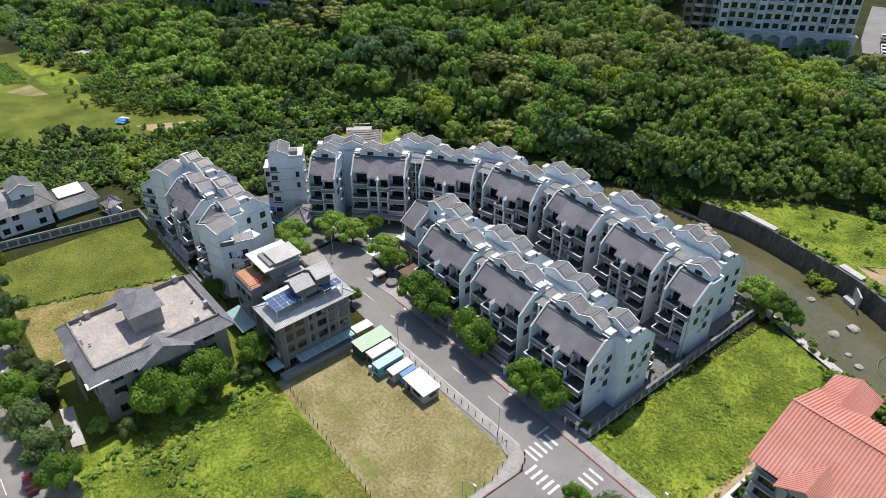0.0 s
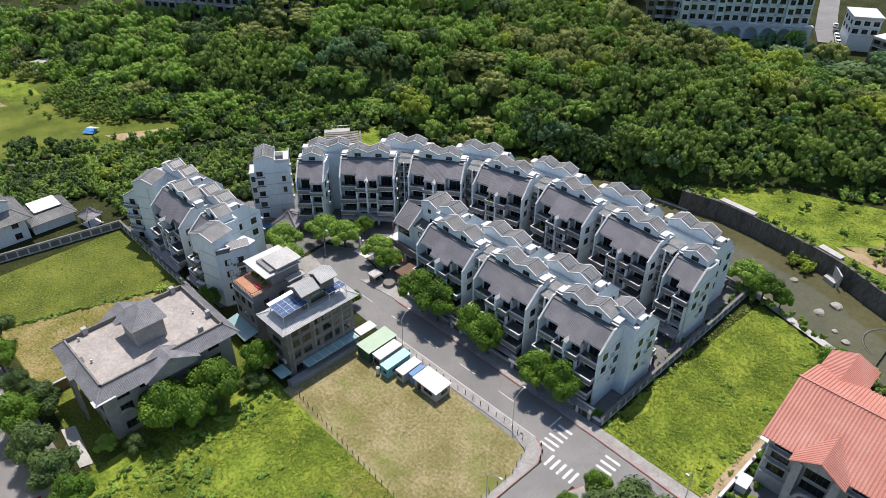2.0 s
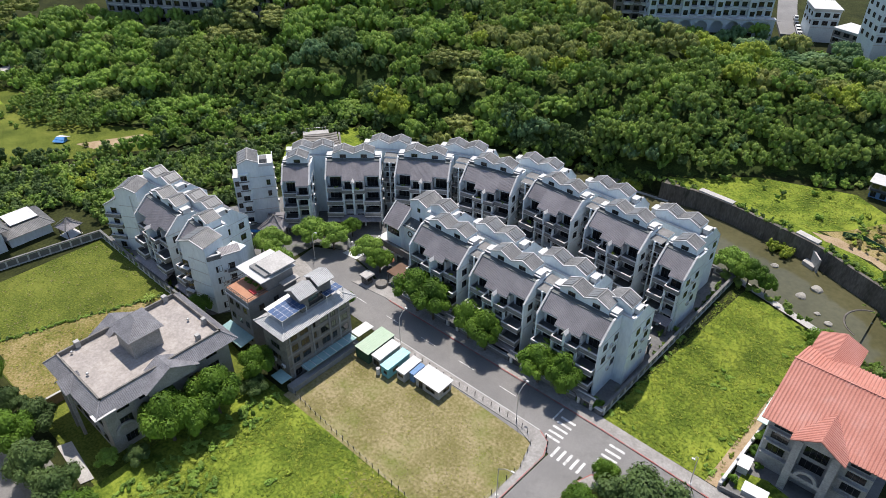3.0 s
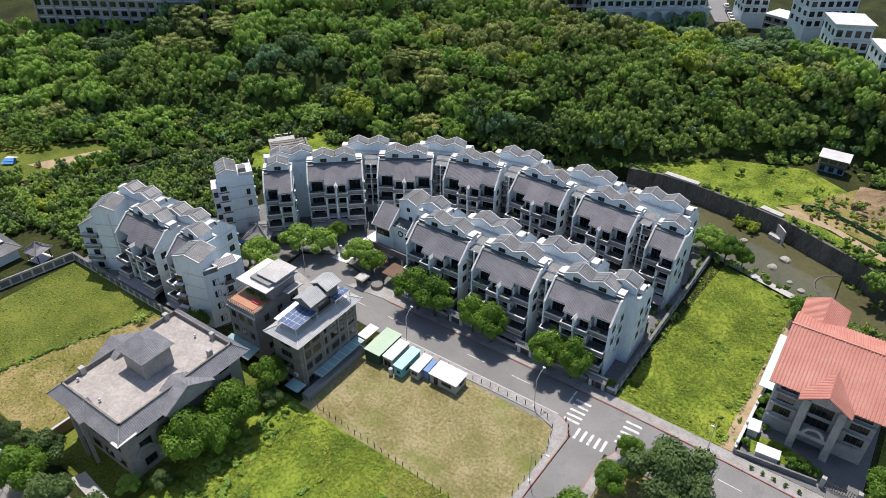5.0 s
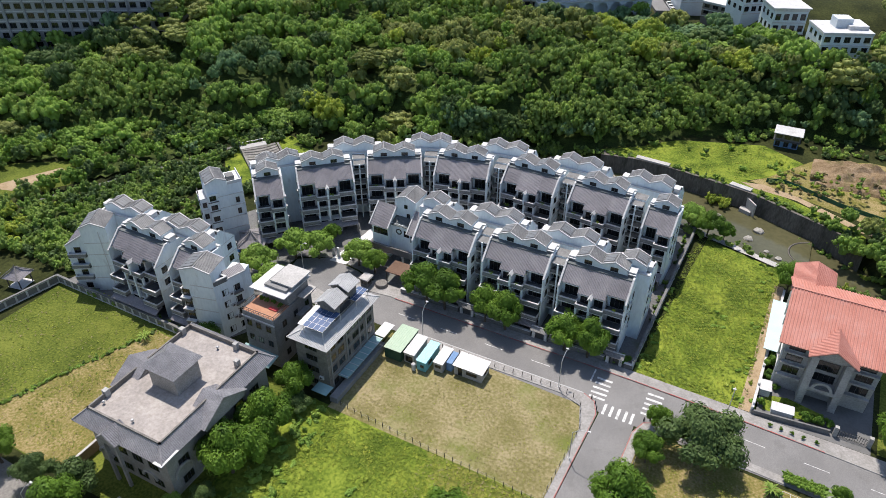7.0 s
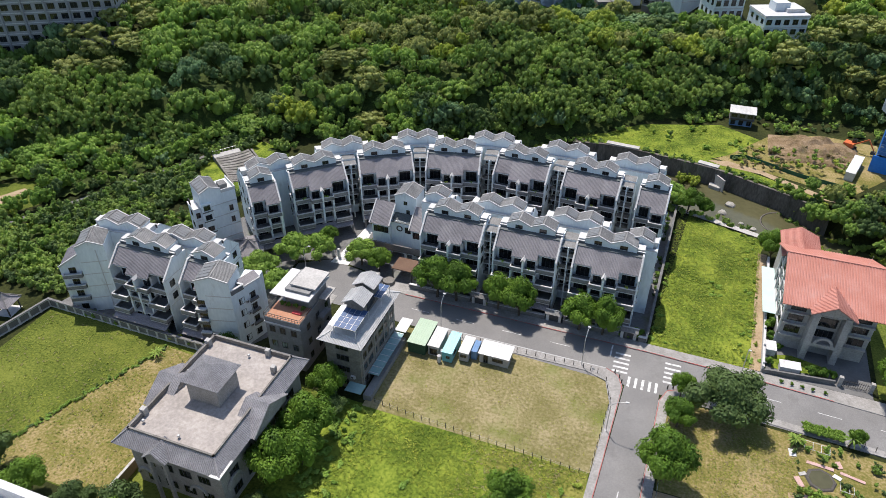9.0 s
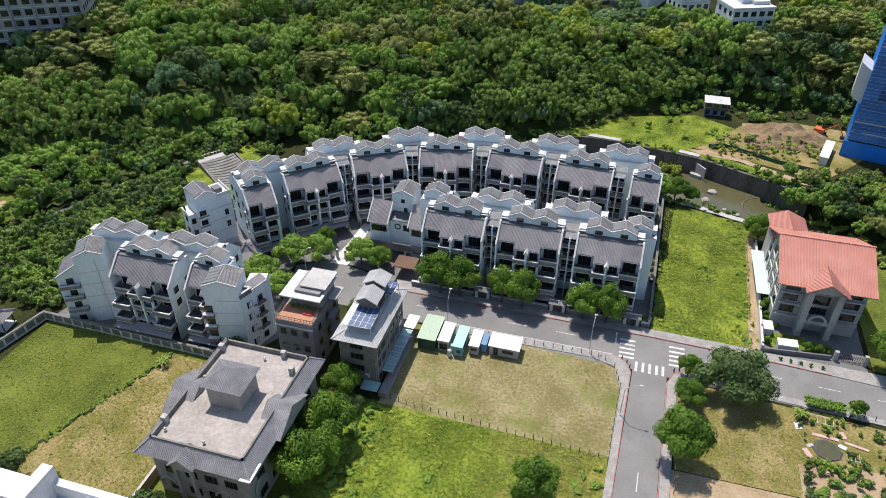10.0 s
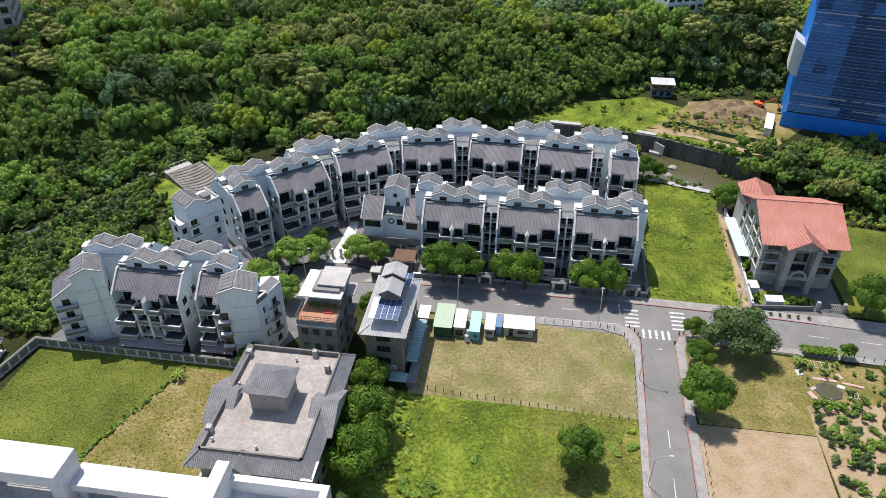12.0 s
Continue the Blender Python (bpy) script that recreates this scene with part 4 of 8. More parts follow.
# house with the solar panels
LIGHT_TILE = material("light_grey_tile", [grey(0.36), grey(0.45), grey(0.54)], 0.55, 0.4, 4.0, 0.1, stain=((0.22, 0.22, 0.21, 1), 0.5, 0.58, 0.5))
solar = thing("house_with_solar_panels", "brown stone four-storey house with solar panels on its roof", "house")
flat_box(solar, "wall", -36.2, -29.3, -43.9, -28.3, 0, 12.2, BROWN_STONE, "brown stone-clad wall")
skirt(solar, -37.2, -28.3, -45.0, -27.2, 11.8, 1.9, 1.0, LIGHT_TILE, 0.3, "light grey tiled skirt roof")
flat_box(solar, "roof_deck", -35.4, -30.1, -43.2, -29.0, 12.3, 12.75, LIGHT_TILE)
PV = material("solar_cell", [(0.035, 0.075, 0.17, 1), (0.05, 0.1, 0.22, 1)], 0.3, 0.5, 2.0, spec=0.7)
ALU = material("pale_aluminium", [grey(0.55), grey(0.7)], 0.4, 1.0, 5.0, metal=0.3)


def solar_array(x0, x1, y0, y1, z, nx, ny, rise, margin=0.0):
    ob = thing("solar_array", "blue solar panels on a pale steel rack", "solar panels", "solar arrays")
    bm = B()
    prism(bm, [(x0 - margin, y0, z), (x1, y0, z), (x1, y1, z + rise), (x0 - margin, y1, z + rise)], (0, 0, 0.06))
    part("rack", bm, ALU, ob, "pale metal rack sheet")
    for px, py, pz in ((x0, y0, z), (x1 - 0.1, y0, z), (x0, y1 - 0.1, z + rise), (x1 - 0.1, y1 - 0.1, z + rise)):
        part("post", box(B(), px, px + 0.1, py, py + 0.1, 12.6, pz), ALU, ob)
    for i in range(nx):
        for j in range(ny):
            a, b = x0 + (x1 - x0) * i / nx, x0 + (x1 - x0) * (i + 1) / nx
            c, d = y0 + (y1 - y0) * j / ny, y0 + (y1 - y0) * (j + 1) / ny
            zc, zd = z + rise * j / ny + 0.065, z + rise * (j + 1) / ny + 0.065
            bm = B()
            g = 0.05
            prism(bm, [(a + g, c + g, zc), (b - g, c + g, zc), (b - g, d - g, zd), (a + g, d - g, zd)], (0, 0, 0.04))
            part("panel", bm, PV, ob)


solar_array(-34.4, -30.0, -43.4, -37.8, 14.5, 4, 4, 0.25, 1.1)
solar_array(-31.6, -29.5, -33.4, -29.3, 14.6, 2, 4, 0.0)
flat_box(solar, "stair_tower", -34.2, -31.0, -38.2, -31.0, 12.6, 16.6, BROWN_STONE, "brown stair tower")
for y0, y1, ze, h in ((-38.9, -34.6, 16.4, 1.3), (-34.4, -30.4, 17.2, 1.1)):
    for s in (-1, 1):
        xe, xc = (-34.9, -32.6) if s < 0 else (-30.3, -32.6)
        f = [(xe, y0, ze), (xe, y1, ze), (xc, y1, ze + h), (xc, y0, ze + h)]
        part("tower_roof", ribbed(B(), f, 0.3, 0.06, 0.12), LIGHT_TILE, solar, "light grey tower roof")
    bm = B()
    prism(bm, [(-34.5, y0 + 0.4, ze - 0.6), (-30.7, y0 + 0.4, ze - 0.6), (-30.7, y0 + 0.4, ze), (-32.6, y0 + 0.4, ze + h - 0.15), (-34.5, y0 + 0.4, ze)], (0, y1 - y0 - 0.8, 0))
    part("tower_gable", bm, BROWN_STONE, solar)
for z in (1.0, 4.2, 7.0, 9.6):
    for y, w in ((-42.2, 1.9), (-39.6, 1.9), (-37.4, 1.1), (-34.8, 2.0), (-32.6, 1.1), (-30.2, 2.2)):
        window(solar, -29.3, y, z, w, 1.5, 90, bars=1)
    window(solar, -32.8, -43.9, z, 2.6 if z > 4 else 1.6, 1.4, 0, bars=2)
GLASSROOF = material("teal_glass_canopy", [(0.22, 0.36, 0.37, 1), (0.3, 0.45, 0.45, 1)], 0.2, 0.5, 3.0, spec=0.5)
flat_box(solar, "side_canopy", -29.2, -27.0, -41.5, -29.0, 2.7, 2.8, GLASSROOF, "teal glazed lean-to canopy")

# terrace house
TERRACOTTA = material("terracotta_tiles", [(0.36, 0.17, 0.1, 1), (0.45, 0.24, 0.15, 1)], 0.8, 0.8, 5.0, 0.1)
terr = thing("house_with_roof_terrace", "grey stone house with roof terrace and pale slab roofs", "house")
GREYWALL = material("grey_house_wall", [grey(0.17), grey(0.22), grey(0.28)], 0.8, 0.4, 4.0, 0.15)
flat_box(terr, "wall", -49.4, -41.9, -42.9, -31.4, 0, 12.0, GREYWALL, "dark grey clad wall")
flat_box(terr, "terrace_floor", -49.3, -42.0, -42.8, -38.0, 12.0, 12.1, TERRACOTTA, "terracotta tiled terrace floor")
flat_box(terr, "penthouse", -47.4, -42.2, -38.0, -31.6, 12.0, 15.6, GREYWALL)
flat_box(terr, "low_roof", -49.8, -41.5, -39.6, -31.2, 14.85, 15.05, PALE, "pale sheet roof over the terrace")
flat_box(terr, "high_roof", -46.7, -41.4, -37.0, -31.1, 15.8, 16.1, CONCRETE, "pale concrete slab roof")
bm = B()
for i in range(14):
    x = -49.5 + i * 0.6
    box(bm, x, x + 0.05, -42.9, -42.85, 12.1, 13.0)
for x0, x1, y0, y1 in ((-49.5, -41.8, -42.92, -42.84), (-49.52, -49.44, -42.9, -38.2), (-41.86, -41.78, -42.9, -38.2)):
    box(bm, x0, x1, y0, y1, 12.95, 13.05)
    box(bm, x0, x1, y0, y1, 12.5, 12.55)
part("railing", bm, FRAME, terr, "dark metal terrace railing")
for z in (1.5, 5.0, 8.6):
    for x in (-48, -45.8, -43.4):
        window(terr, x, -42.9, z, 1.2, 1.5, 0)
    for y in (-40, -36.5, -33):
        window(terr, -41.9, y, z, 1.2, 1.5, 90)

# red-roofed mansion
mans = thing("mansion", "large grey stone mansion with red tiled roof", "mansion")
flat_box(mans, "wall", 43.8, 59.6, -3.0, 16.2, 0, 11.6, STONE, "grey stone wall")
bm = B()
prism(bm, [(43.8, -3.0, 11.5), (43.8, 16.2, 11.5), (43.8, 6.6, 16.0)], (15.8, 0, 0))
part("gable_wall", bm, STONE, mans)
for f in ([(42.5, -4.5, 11.6), (60.8, -4.5, 11.6), (60.8, 6.5, 16.6), (42.5, 6.5, 16.6)], [(60.8, 17.5, 11.6), (42.5, 17.5, 11.6), (42.5, 6.5, 16.6), (60.8, 6.5, 16.6)]):
    part("roof_slope", ribbed(B(), f, 0.56, 0.15, 0.2), RED_TILE, mans, "salmon red ribbed tiles")
part("ridge_cap", strip(B(), (42.4, 6.5, 16.6), (60.9, 6.5, 16.6), 0.35, 0.18), RED_TILE, mans)
for f in ([(42.9, 13.0, 11.4), (42.9, 23.4, 11.4), (46.9, 23.4, 13.1), (46.9, 13.0, 13.1)], [(50.9, 23.4, 11.4), (50.9, 13.0, 11.4), (46.9, 13.0, 13.1), (46.9, 23.4, 13.1)]):
    part("wing_roof", ribbed(B(), f, 0.42, 0.09, 0.2), RED_TILE, mans, "red tiled rear wing roof")
flat_box(mans, "rear_wing", 43.8, 50.0, 16.0, 22.6, 0, 11.3, STONE)
for xe in (47.5, 55.6):
    f = [(xe, -6.3, 11.7), (xe, 1.4, 11.7), (51.5, 1.4, 14.2), (51.5, -6.3, 14.2)]
    part("porch_roof", ribbed(B(), f, 0.42, 0.09, 0.18), RED_TILE, mans, "red tiled porch gable")
bm = B()
prism(bm, [(48.2, -5.6, 0), (49.4, -5.6, 0), (49.4, -5.6, 11.6), (48.2, -5.6, 11.6)], (0, 2.6, 0))
prism(bm, [(53.7, -5.6, 0), (54.9, -5.6, 0), (54.9, -5.6, 11.6), (53.7, -5.6, 11.6)], (0, 2.6, 0))
prism(bm, [(48.2, -5.4, 11.3), (54.9, -5.4, 11.3), (54.9, -5.4, 11.8), (51.5, -5.4, 13.8), (48.2, -5.4, 11.8)], (0, 2.4, 0))
part("portico", bm, STONE, mans, "grey stone portico")
for z in (4.0, 7.0, 9.6):
    for x in (45.9, 57.4):
        window(mans, x, -3.0, z, 2.8, 1.7, 0, bars=2)
    window(mans, 51.5, -3.02, z, 3.6, 2.2, 0, bars=3)
    for y in (0, 5, 10, 14.5):
        window(mans, 43.8, y, z, 2.2, 1.7, -90, bars=1)
flat_box(mans, "side_canopy", 41.0, 43.7, 3.0, 20.0, 3.1, 3.2, material("pale_teal_sheet", [(0.45, 0.6, 0.58, 1), (0.52, 0.66, 0.63, 1)], 0.5, 0.5, 4.0), "pale teal sheet canopy")

# white tower block with roof terrace close to the camera's end
tower = thing("white_apartment_block", "tall white apartment block with roof terrace", "apartment block")
flat_box(tower, "wall", -70, -22.0, -125, -105.3, 0, 48.6, PALE, "white rendered wall")
flat_box(tower, "roof_deck", -69.5, -22.3, -124.7, -105.7, 48.6, 48.75, CONCRETE)
flat_box(tower, "roof_beam", -42.2, -30.6, -107.0, -104.9, 50.4, 51.1, PALE, "bright white roof beam")
for x in (-41.6, -38.4, -35.2, -32.0):
    flat_box(tower, "pier", x - 0.35, x + 0.35, -106.6, -105.4, 48.7, 50.4, PALE)
flat_box(tower, "parapet", -29.6, -21.9, -105.5, -104.9, 48.6, 52.0, PALE)
flat_box(tower, "parapet", -22.5, -21.9, -115, -105.5, 48.6, 52.0, PALE)
flat_box(tower, "terrace_slab", -29.6, -22.5, -115, -105.5, 48.6, 50.6, PALE)
flat_box(tower, "cross_beam", -30.6, -29.6, -116, -104.8, 50.4, 53.3, PALE)
flat_box(tower, "upper_beam", -70, -42.0, -108, -105.2, 52.0, 53.2, PALEGREY, "white upper roof beam")
for x in (-42.6, -50, -58):
    flat_box(tower, "pier", x - 0.6, x + 0.6, -107.6, -105.4, 48.7, 52.0, PALE)
bm = B()
for x0, x1 in ((-49, -43.6), (-41, -31.4)):
    for z in (49.2, 49.7):
        bar(bm, (x0, -105.8, z), (x1, -105.8, z), 0.04, 5)
    for x in np.arange(x0, x1 + 0.1, 1.2):
        bar(bm, (x, -105.8, 48.7), (x, -105.8, 49.7), 0.04, 5)
part("railing", bm, FRAME, tower, "dark metal terrace railing")


# ---------------------------------------------------------------- vegetation
def random_lobes(rng, n, flatness=0.75):
    out = [(0, 0, 0.8, 0.5), (0.1, -0.1, 0.45, 0.55)]
    for i in range(n):
        t = 2.4 * i + rng.uniform(-0.4, 0.4)
        r = rng.uniform(0.35, 0.82)
        out.append((r * math.cos(t), r * math.sin(t), (0.15 + 0.9 * (1 - 0.6 * r) * rng.uniform(0.4, 1.1)) * flatness + 0.08, rng.uniform(0.2, 0.42)))
    return out


def foliage(g, lobes, leaves, size, spread=(1, 1, 0.85), slim=0.6, droop=0.0, core=0.86):
    """Leaf triangles over a cluster of lobes with a coarse inner hull; returns points, faces and which faces are hull."""
    co, tris, hull = [], [], []
    base = 0
    total = sum(l[3] ** 2 for l in lobes)
    spread = np.array(spread)
    for cx, cy, cz, r in lobes:
        per = max(8, int(leaves * r * r / total))
        d = g.normal(size=(per, 3))
        d /= np.linalg.norm(d, axis=1)[:, None]
        d[:, 2] = np.where(d[:, 2] < -0.25, -d[:, 2], d[:, 2])
        c = np.array([cx, cy, cz]) + d * r * g.uniform(0.8, 1.1, (per, 1)) * spread
        n = d * 1.3 + np.array([0, 0, 0.25]) + g.normal(scale=0.36, size=d.shape)
        n /= np.linalg.norm(n, axis=1)[:, None]
        way = g.normal(size=n.shape) + droop * (d * np.array([1, 1, 0]) - np.array([0, 0, 1.0]))
        b = np.cross(n, way)
        b /= np.linalg.norm(b, axis=1)[:, None] + 1e-6
        a = np.cross(b, n)
        s = size * g.uniform(0.55, 1.4, (per, 1))
        co.append(np.stack([c + a * s, c - a * s * 0.7 + b * s * slim, c - a * s * 0.7 - b * s * slim], 1).reshape(-1, 3))
        tris.append(base + np.arange(per * 3).reshape(-1, 3))
        hull.append(np.zeros(per, bool))
        base += per * 3
        k, m = 6, 3
        th = np.linspace(0, 2 * np.pi, k, endpoint=False)
        ring = np.stack([np.stack([np.cos(th) * np.cos(p), np.sin(th) * np.cos(p), np.full(k, np.sin(p))], -1) for p in (-0.9, 0.25, 1.35)])
        co.append((ring * r * core * g.uniform(0.85, 1.1, (m, k, 1)) * spread + np.array([cx, cy, cz])).reshape(-1, 3))
        idx = base + np.arange(m * k).reshape(m, k)
        q = np.stack([idx[:-1], np.roll(idx, -1, 1)[:-1], np.roll(idx, -1, 1)[1:], idx[1:]], -1).reshape(-1, 4)
        tris += [q[:, :3], q[:, [0, 2, 3]]]
        hull.append(np.ones(2 * len(q), bool))
        base += m * k
    return np.concatenate(co), np.concatenate(tris), np.concatenate(hull)


def broad_lobes(g, n):
    """Clumps over a dome."""
    out = [(0, 0, 0.5, 0.5), (0.3, 0.1, 0.4, 0.42), (-0.25, 0.2, 0.4, 0.42)]
    for i in range(n):
        t, r = 2.4 * i + g.uniform(-0.5, 0.5), 0.84 * math.sqrt((i + 0.5) / n)
        out.append((r * math.cos(t), r * math.sin(t), 0.22 + 0.72 * math.sqrt(max(0.0, 1 - r * r)) * g.uniform(0.8, 1.12), g.uniform(0.17, 0.3)))
    return out


def plume_lobes(g, n):
    """Rounded bamboo heads at uneven heights."""
    out = []
    for i in range(n):
        t, r = 2.4 * i + g.uniform(-0.5, 0.5), 0.9 * math.sqrt((i + 0.5) / n)
        out.append((r * math.cos(t), r * math.sin(t), 0.12 + 0.62 * (1 - 0.5 * r * r) * g.uniform(0.45, 1.25), g.uniform(0.17, 0.29)))
    return out


rng = np.random.default_rng(7)
SHAPES = {
    "large": [foliage(rng, broad_lobes(rng, int(rng.integers(18, 28))), 600, 0.061) for _ in range(6)],
    "medium": [foliage(rng, broad_lobes(rng, int(rng.integers(9, 15))), 310, 0.083) for _ in range(6)],
    "small": [foliage(rng, broad_lobes(rng, int(rng.integers(3, 6))), 130, 0.126) for _ in range(6)],
    "tiny": [foliage(rng, broad_lobes(rng, 2), 78, 0.17) for _ in range(6)],
    "plume": [foliage(rng, plume_lobes(rng, 19), 560, 0.067, (1, 1, 0.58), 0.5, 0.25) for _ in range(5)],
    "table": [foliage(rng, broad_lobes(rng, 20), 520, 0.067, (1.1, 1.1, 0.45)) for _ in range(4)],
}


def wood(name, places, label, category="wood"):
    """One mass of crowns: rows of x, y, ground z, radius, height, leaf kind and perhaps a crown shape."""
    co, tris, mats = [], [], []
    base = 0
    for i, row in enumerate(places):
        x, y, z, r, h, kind = row[:6]
        v, q, hull = SHAPES[row[6] if len(row) > 6 else ("small" if row[3] > 1.9 else "tiny")][i % 4]
        t = rng.uniform(0, 6.28)
        c, s = math.cos(t), math.sin(t)
        wide = r * rng.uniform(0.85, 1.18)
        tall = min(h * 0.8, r * 1.8) if len(row) > 6 and row[6] == "plume" else min(r * 1.3, h * 0.85)
        w = np.stack([v[:, 0] * wide, v[:, 1] * r, v[:, 2] * tall], -1)
        w = np.stack([w[:, 0] * c - w[:, 1] * s + x, w[:, 0] * s + w[:, 1] * c + y, w[:, 2] + z + max(0.0, h - tall * 1.2)], -1)
        co.append(w)
        tris.append(q + base)
        mats.append(np.full(len(q), kind))
        base += len(v)
    me = quad_mesh(name, np.concatenate(co), np.concatenate(tris), LEAVES, np.concatenate(mats))
    return tagged(new(name, me), label, category, kind="stuff")


def scatter(x0, x1, y0, y1, step, keep, radius, height, kinds, weights, jitter=0.45):
    rows = []
    for x in np.arange(x0, x1, step):
        for y in np.arange(y0, y1, step):
            px, py = x + rng.uniform(-jitter, jitter) * step, y + rng.uniform(-jitter, jitter) * step
            if keep(px, py):
                k = noise.noise((px * 0.022, py * 0.022, 3.0)) + rng.uniform(-0.35, 0.35)
                kind = kinds[int(np.clip((k + 0.75) / 1.5 * len(kinds), 0, len(kinds) - 1))]
                rows.append((px, py, float(ground_z(px, py)), rng.uniform(*radius), rng.uniform(*height), kind))
    return rows


FOREST_REAR = [(-400, -50), (-262, 12), (-244, 23), (-243, 165), (-160, 170), (-150, 245), (-110, 245), (-92, 158), (-80, 154), (-66, 157), (-30, 184), (-17, 180), (-10, 178), (0, 184), (14, 168), (20, 152), (31, 147), (36, 130), (54, 136), (57, 190), (140, 192)]


def in_forest(x, y):
    d = y - line_y(x, FOREST_EDGE)
    if d < (-9.0 if -88 < x < -55 else 0) or y > min(245, line_y(x, FOREST_REAR)):
        return False
    if -7 < x - 36 < 6 and y < 111:
        return False
    if x < -160 and abs((x + 208.5) * 0.866 + (y - 48.3) * 0.5) < 40 and -3 < (y - 48.3) * 0.866 - (x + 208.5) * 0.5 < 23:
        return False
    return not (x > 55 and y < 112)


def bamboo(x, y):
    n = 0.5 * noise.noise((x * 0.05, y * 0.05, 11))
    return math.hypot((x + 12) / 42, (y - 98) / 26) + n < 1 or math.hypot((x + 150) / 26, (y - 22) / 14) + n < 0.9 or math.hypot((x + 95) / 30, (y - 120) / 16) + n < 0.8


def forest_rows():
    """Big crowns first, then middling and small ones in the gaps between them."""
    rows, cells = [], {}
    for shape, r0, r1, gap, tries in (("large", 3.8, 7.4, 0.7, 10000), ("medium", 2.4, 3.8, 0.66, 20000), ("small", 1.4, 2.4, 0.6, 20000)):
        for _ in range(tries):
            x, y = rng.uniform(-330, 140), rng.uniform(-40, 245)
            if not in_forest(x, y):
                continue
            d = float(y - line_y(x, FOREST_EDGE))
            r = rng.uniform(r0, r1) * (0.75 if shape == "large" and bamboo(x, y) else 1)
            if x > -60 and d < {"large": 4.5, "medium": 2.5, "small": 0.8}[shape]:
                continue
            pack = gap * (0.8 if bamboo(x, y) else 1)
            ci, cj = int(x // 8), int(y // 8)
            if any((x - qx) ** 2 + (y - qy) ** 2 < (pack * (r + qr)) ** 2 for i in (-2, -1, 0, 1, 2) for j in (-2, -1, 0, 1, 2) for qx, qy, qr in cells.get((ci + i, cj + j), ())):
                continue
            cells.setdefault((ci, cj), []).append((x, y, r))
            n = noise.noise((x * 0.021, y * 0.021, 3.0))
            m = noise.noise((x * 0.013 + 7, y * 0.013, 8.0)) + rng.uniform(-0.12, 0.12)
            h = (10.5 + 6.0 * n + rng.uniform(-2.6, 3.0)) * {"large": 1.0, "medium": 0.84, "small": 0.58}[shape]
            h *= (0.95 if x > -62 and x < 24 else 0.62) + (0.15 if x > -62 and x < 24 else 0.38) * float(smooth(0, 14, d))
            if y > 138 and -92 < x < 16:
                h *= 0.66
            if 28 < x < 64 and 116 < y < 134:
                h *= 1.25
            body = shape
            if bamboo(x, y) and shape != "small":
                body, kind = "plume", 4 if rng.uniform() < 0.8 else 0
            elif n > 0.28 and shape == "large":
                body, kind = "table", 3 if m > 0.12 else 7
            else:
                kind = (5, 5, 2, 0, 0, 6, 0, 1, 7, 7)[int(np.clip((m + 0.5) * 10, 0, 9))]
                if rng.uniform() < 0.16:
                    kind = int(rng.choice([0, 2, 6, 7]))
            if shape == "small":
                kind = int(rng.choice([kind, 2, 5, 0]))
            z = float(ground_z(x, y))
            rows.append((x, y, z, r, max(1.8, h), kind, body))
            if d < 24 and shape != "small" and h > 1.3 * r + 2.5 and (x > -110 or d < 10):
                rows.append((x + rng.uniform(-0.4, 0.4) * r, y - rng.uniform(0.2, 0.6) * r, z, 0.75 * r, h * 0.58, int(rng.choice([kind, 2, 0])), "small" if r < 3 else "medium"))
    # tall edge above the river; its dark leaf kinds stand in for shade
    for x in np.arange(-64, -17, 1.9):
        for off, h0, h1, r0, r1 in ((4.5, 11.5, 15.5, 2.8, 4.2), (1.2, 7.5, 11.0, 2.2, 3.2), (-0.8, 3.5, 6.0, 1.6, 2.4)):
            px, py = x + rng.uniform(-0.9, 0.9), float(line_y(x, FOREST_EDGE)) + off + rng.uniform(-1.0, 1.2)
            bam = -40 < x and rng.uniform() < 0.6
            rows.append((px, py, float(ground_z(px, py)), rng.uniform(r0, r1), rng.uniform(h0, h1), 4 if bam else int(rng.choice([0, 2, 2, 5])), "plume" if bam else "medium"))
    for k in range(12):
        for y, top in ((131.0, 21.5), (128.0, 17.5), (124.5, 14.0)):
            x = 26 + 2.7 * k + rng.uniform(-0.8, 0.8)
            z = float(ground_z(x, y))
            rows.append((x, y + rng.uniform(-0.8, 0.8) + 0.12 * (x - 40), z, rng.uniform(2.4, 3.4), max(3.0, top - z + rng.uniform(-1.2, 0.8)), int(rng.choice([0, 2, 6, 7])), "medium"))
    for k in range(9):
        for y, top in ((151.0, 21.0), (147.5, 17.0)):
            x = 11 + 2.8 * k + rng.uniform(-0.8, 0.8)
            z = float(ground_z(x, y))
            rows.append((x, y + rng.uniform(-0.8, 0.8) - 0.3 * (x - 22), z, rng.uniform(2.6, 3.6), max(3.0, top - z + rng.uniform(-1.2, 0.8)), int(rng.choice([0, 2, 6, 7])), "medium"))
    for x, y, r, h, kind in ((-95, 50, 6.0, 11, 1), (-104, 52, 4.6, 10, 1)):
        rows.append((x, y, float(ground_z(x, y)), r, h, kind, "large"))
    return rows


woods = forest_rows()
wood("forest", woods, "dense green broadleaf and bamboo forest on a low hill")
path_line = [(-190, -100), (-167, -64), (-148, -34), (-135, -13), (-127, 2), (-115, 27)]


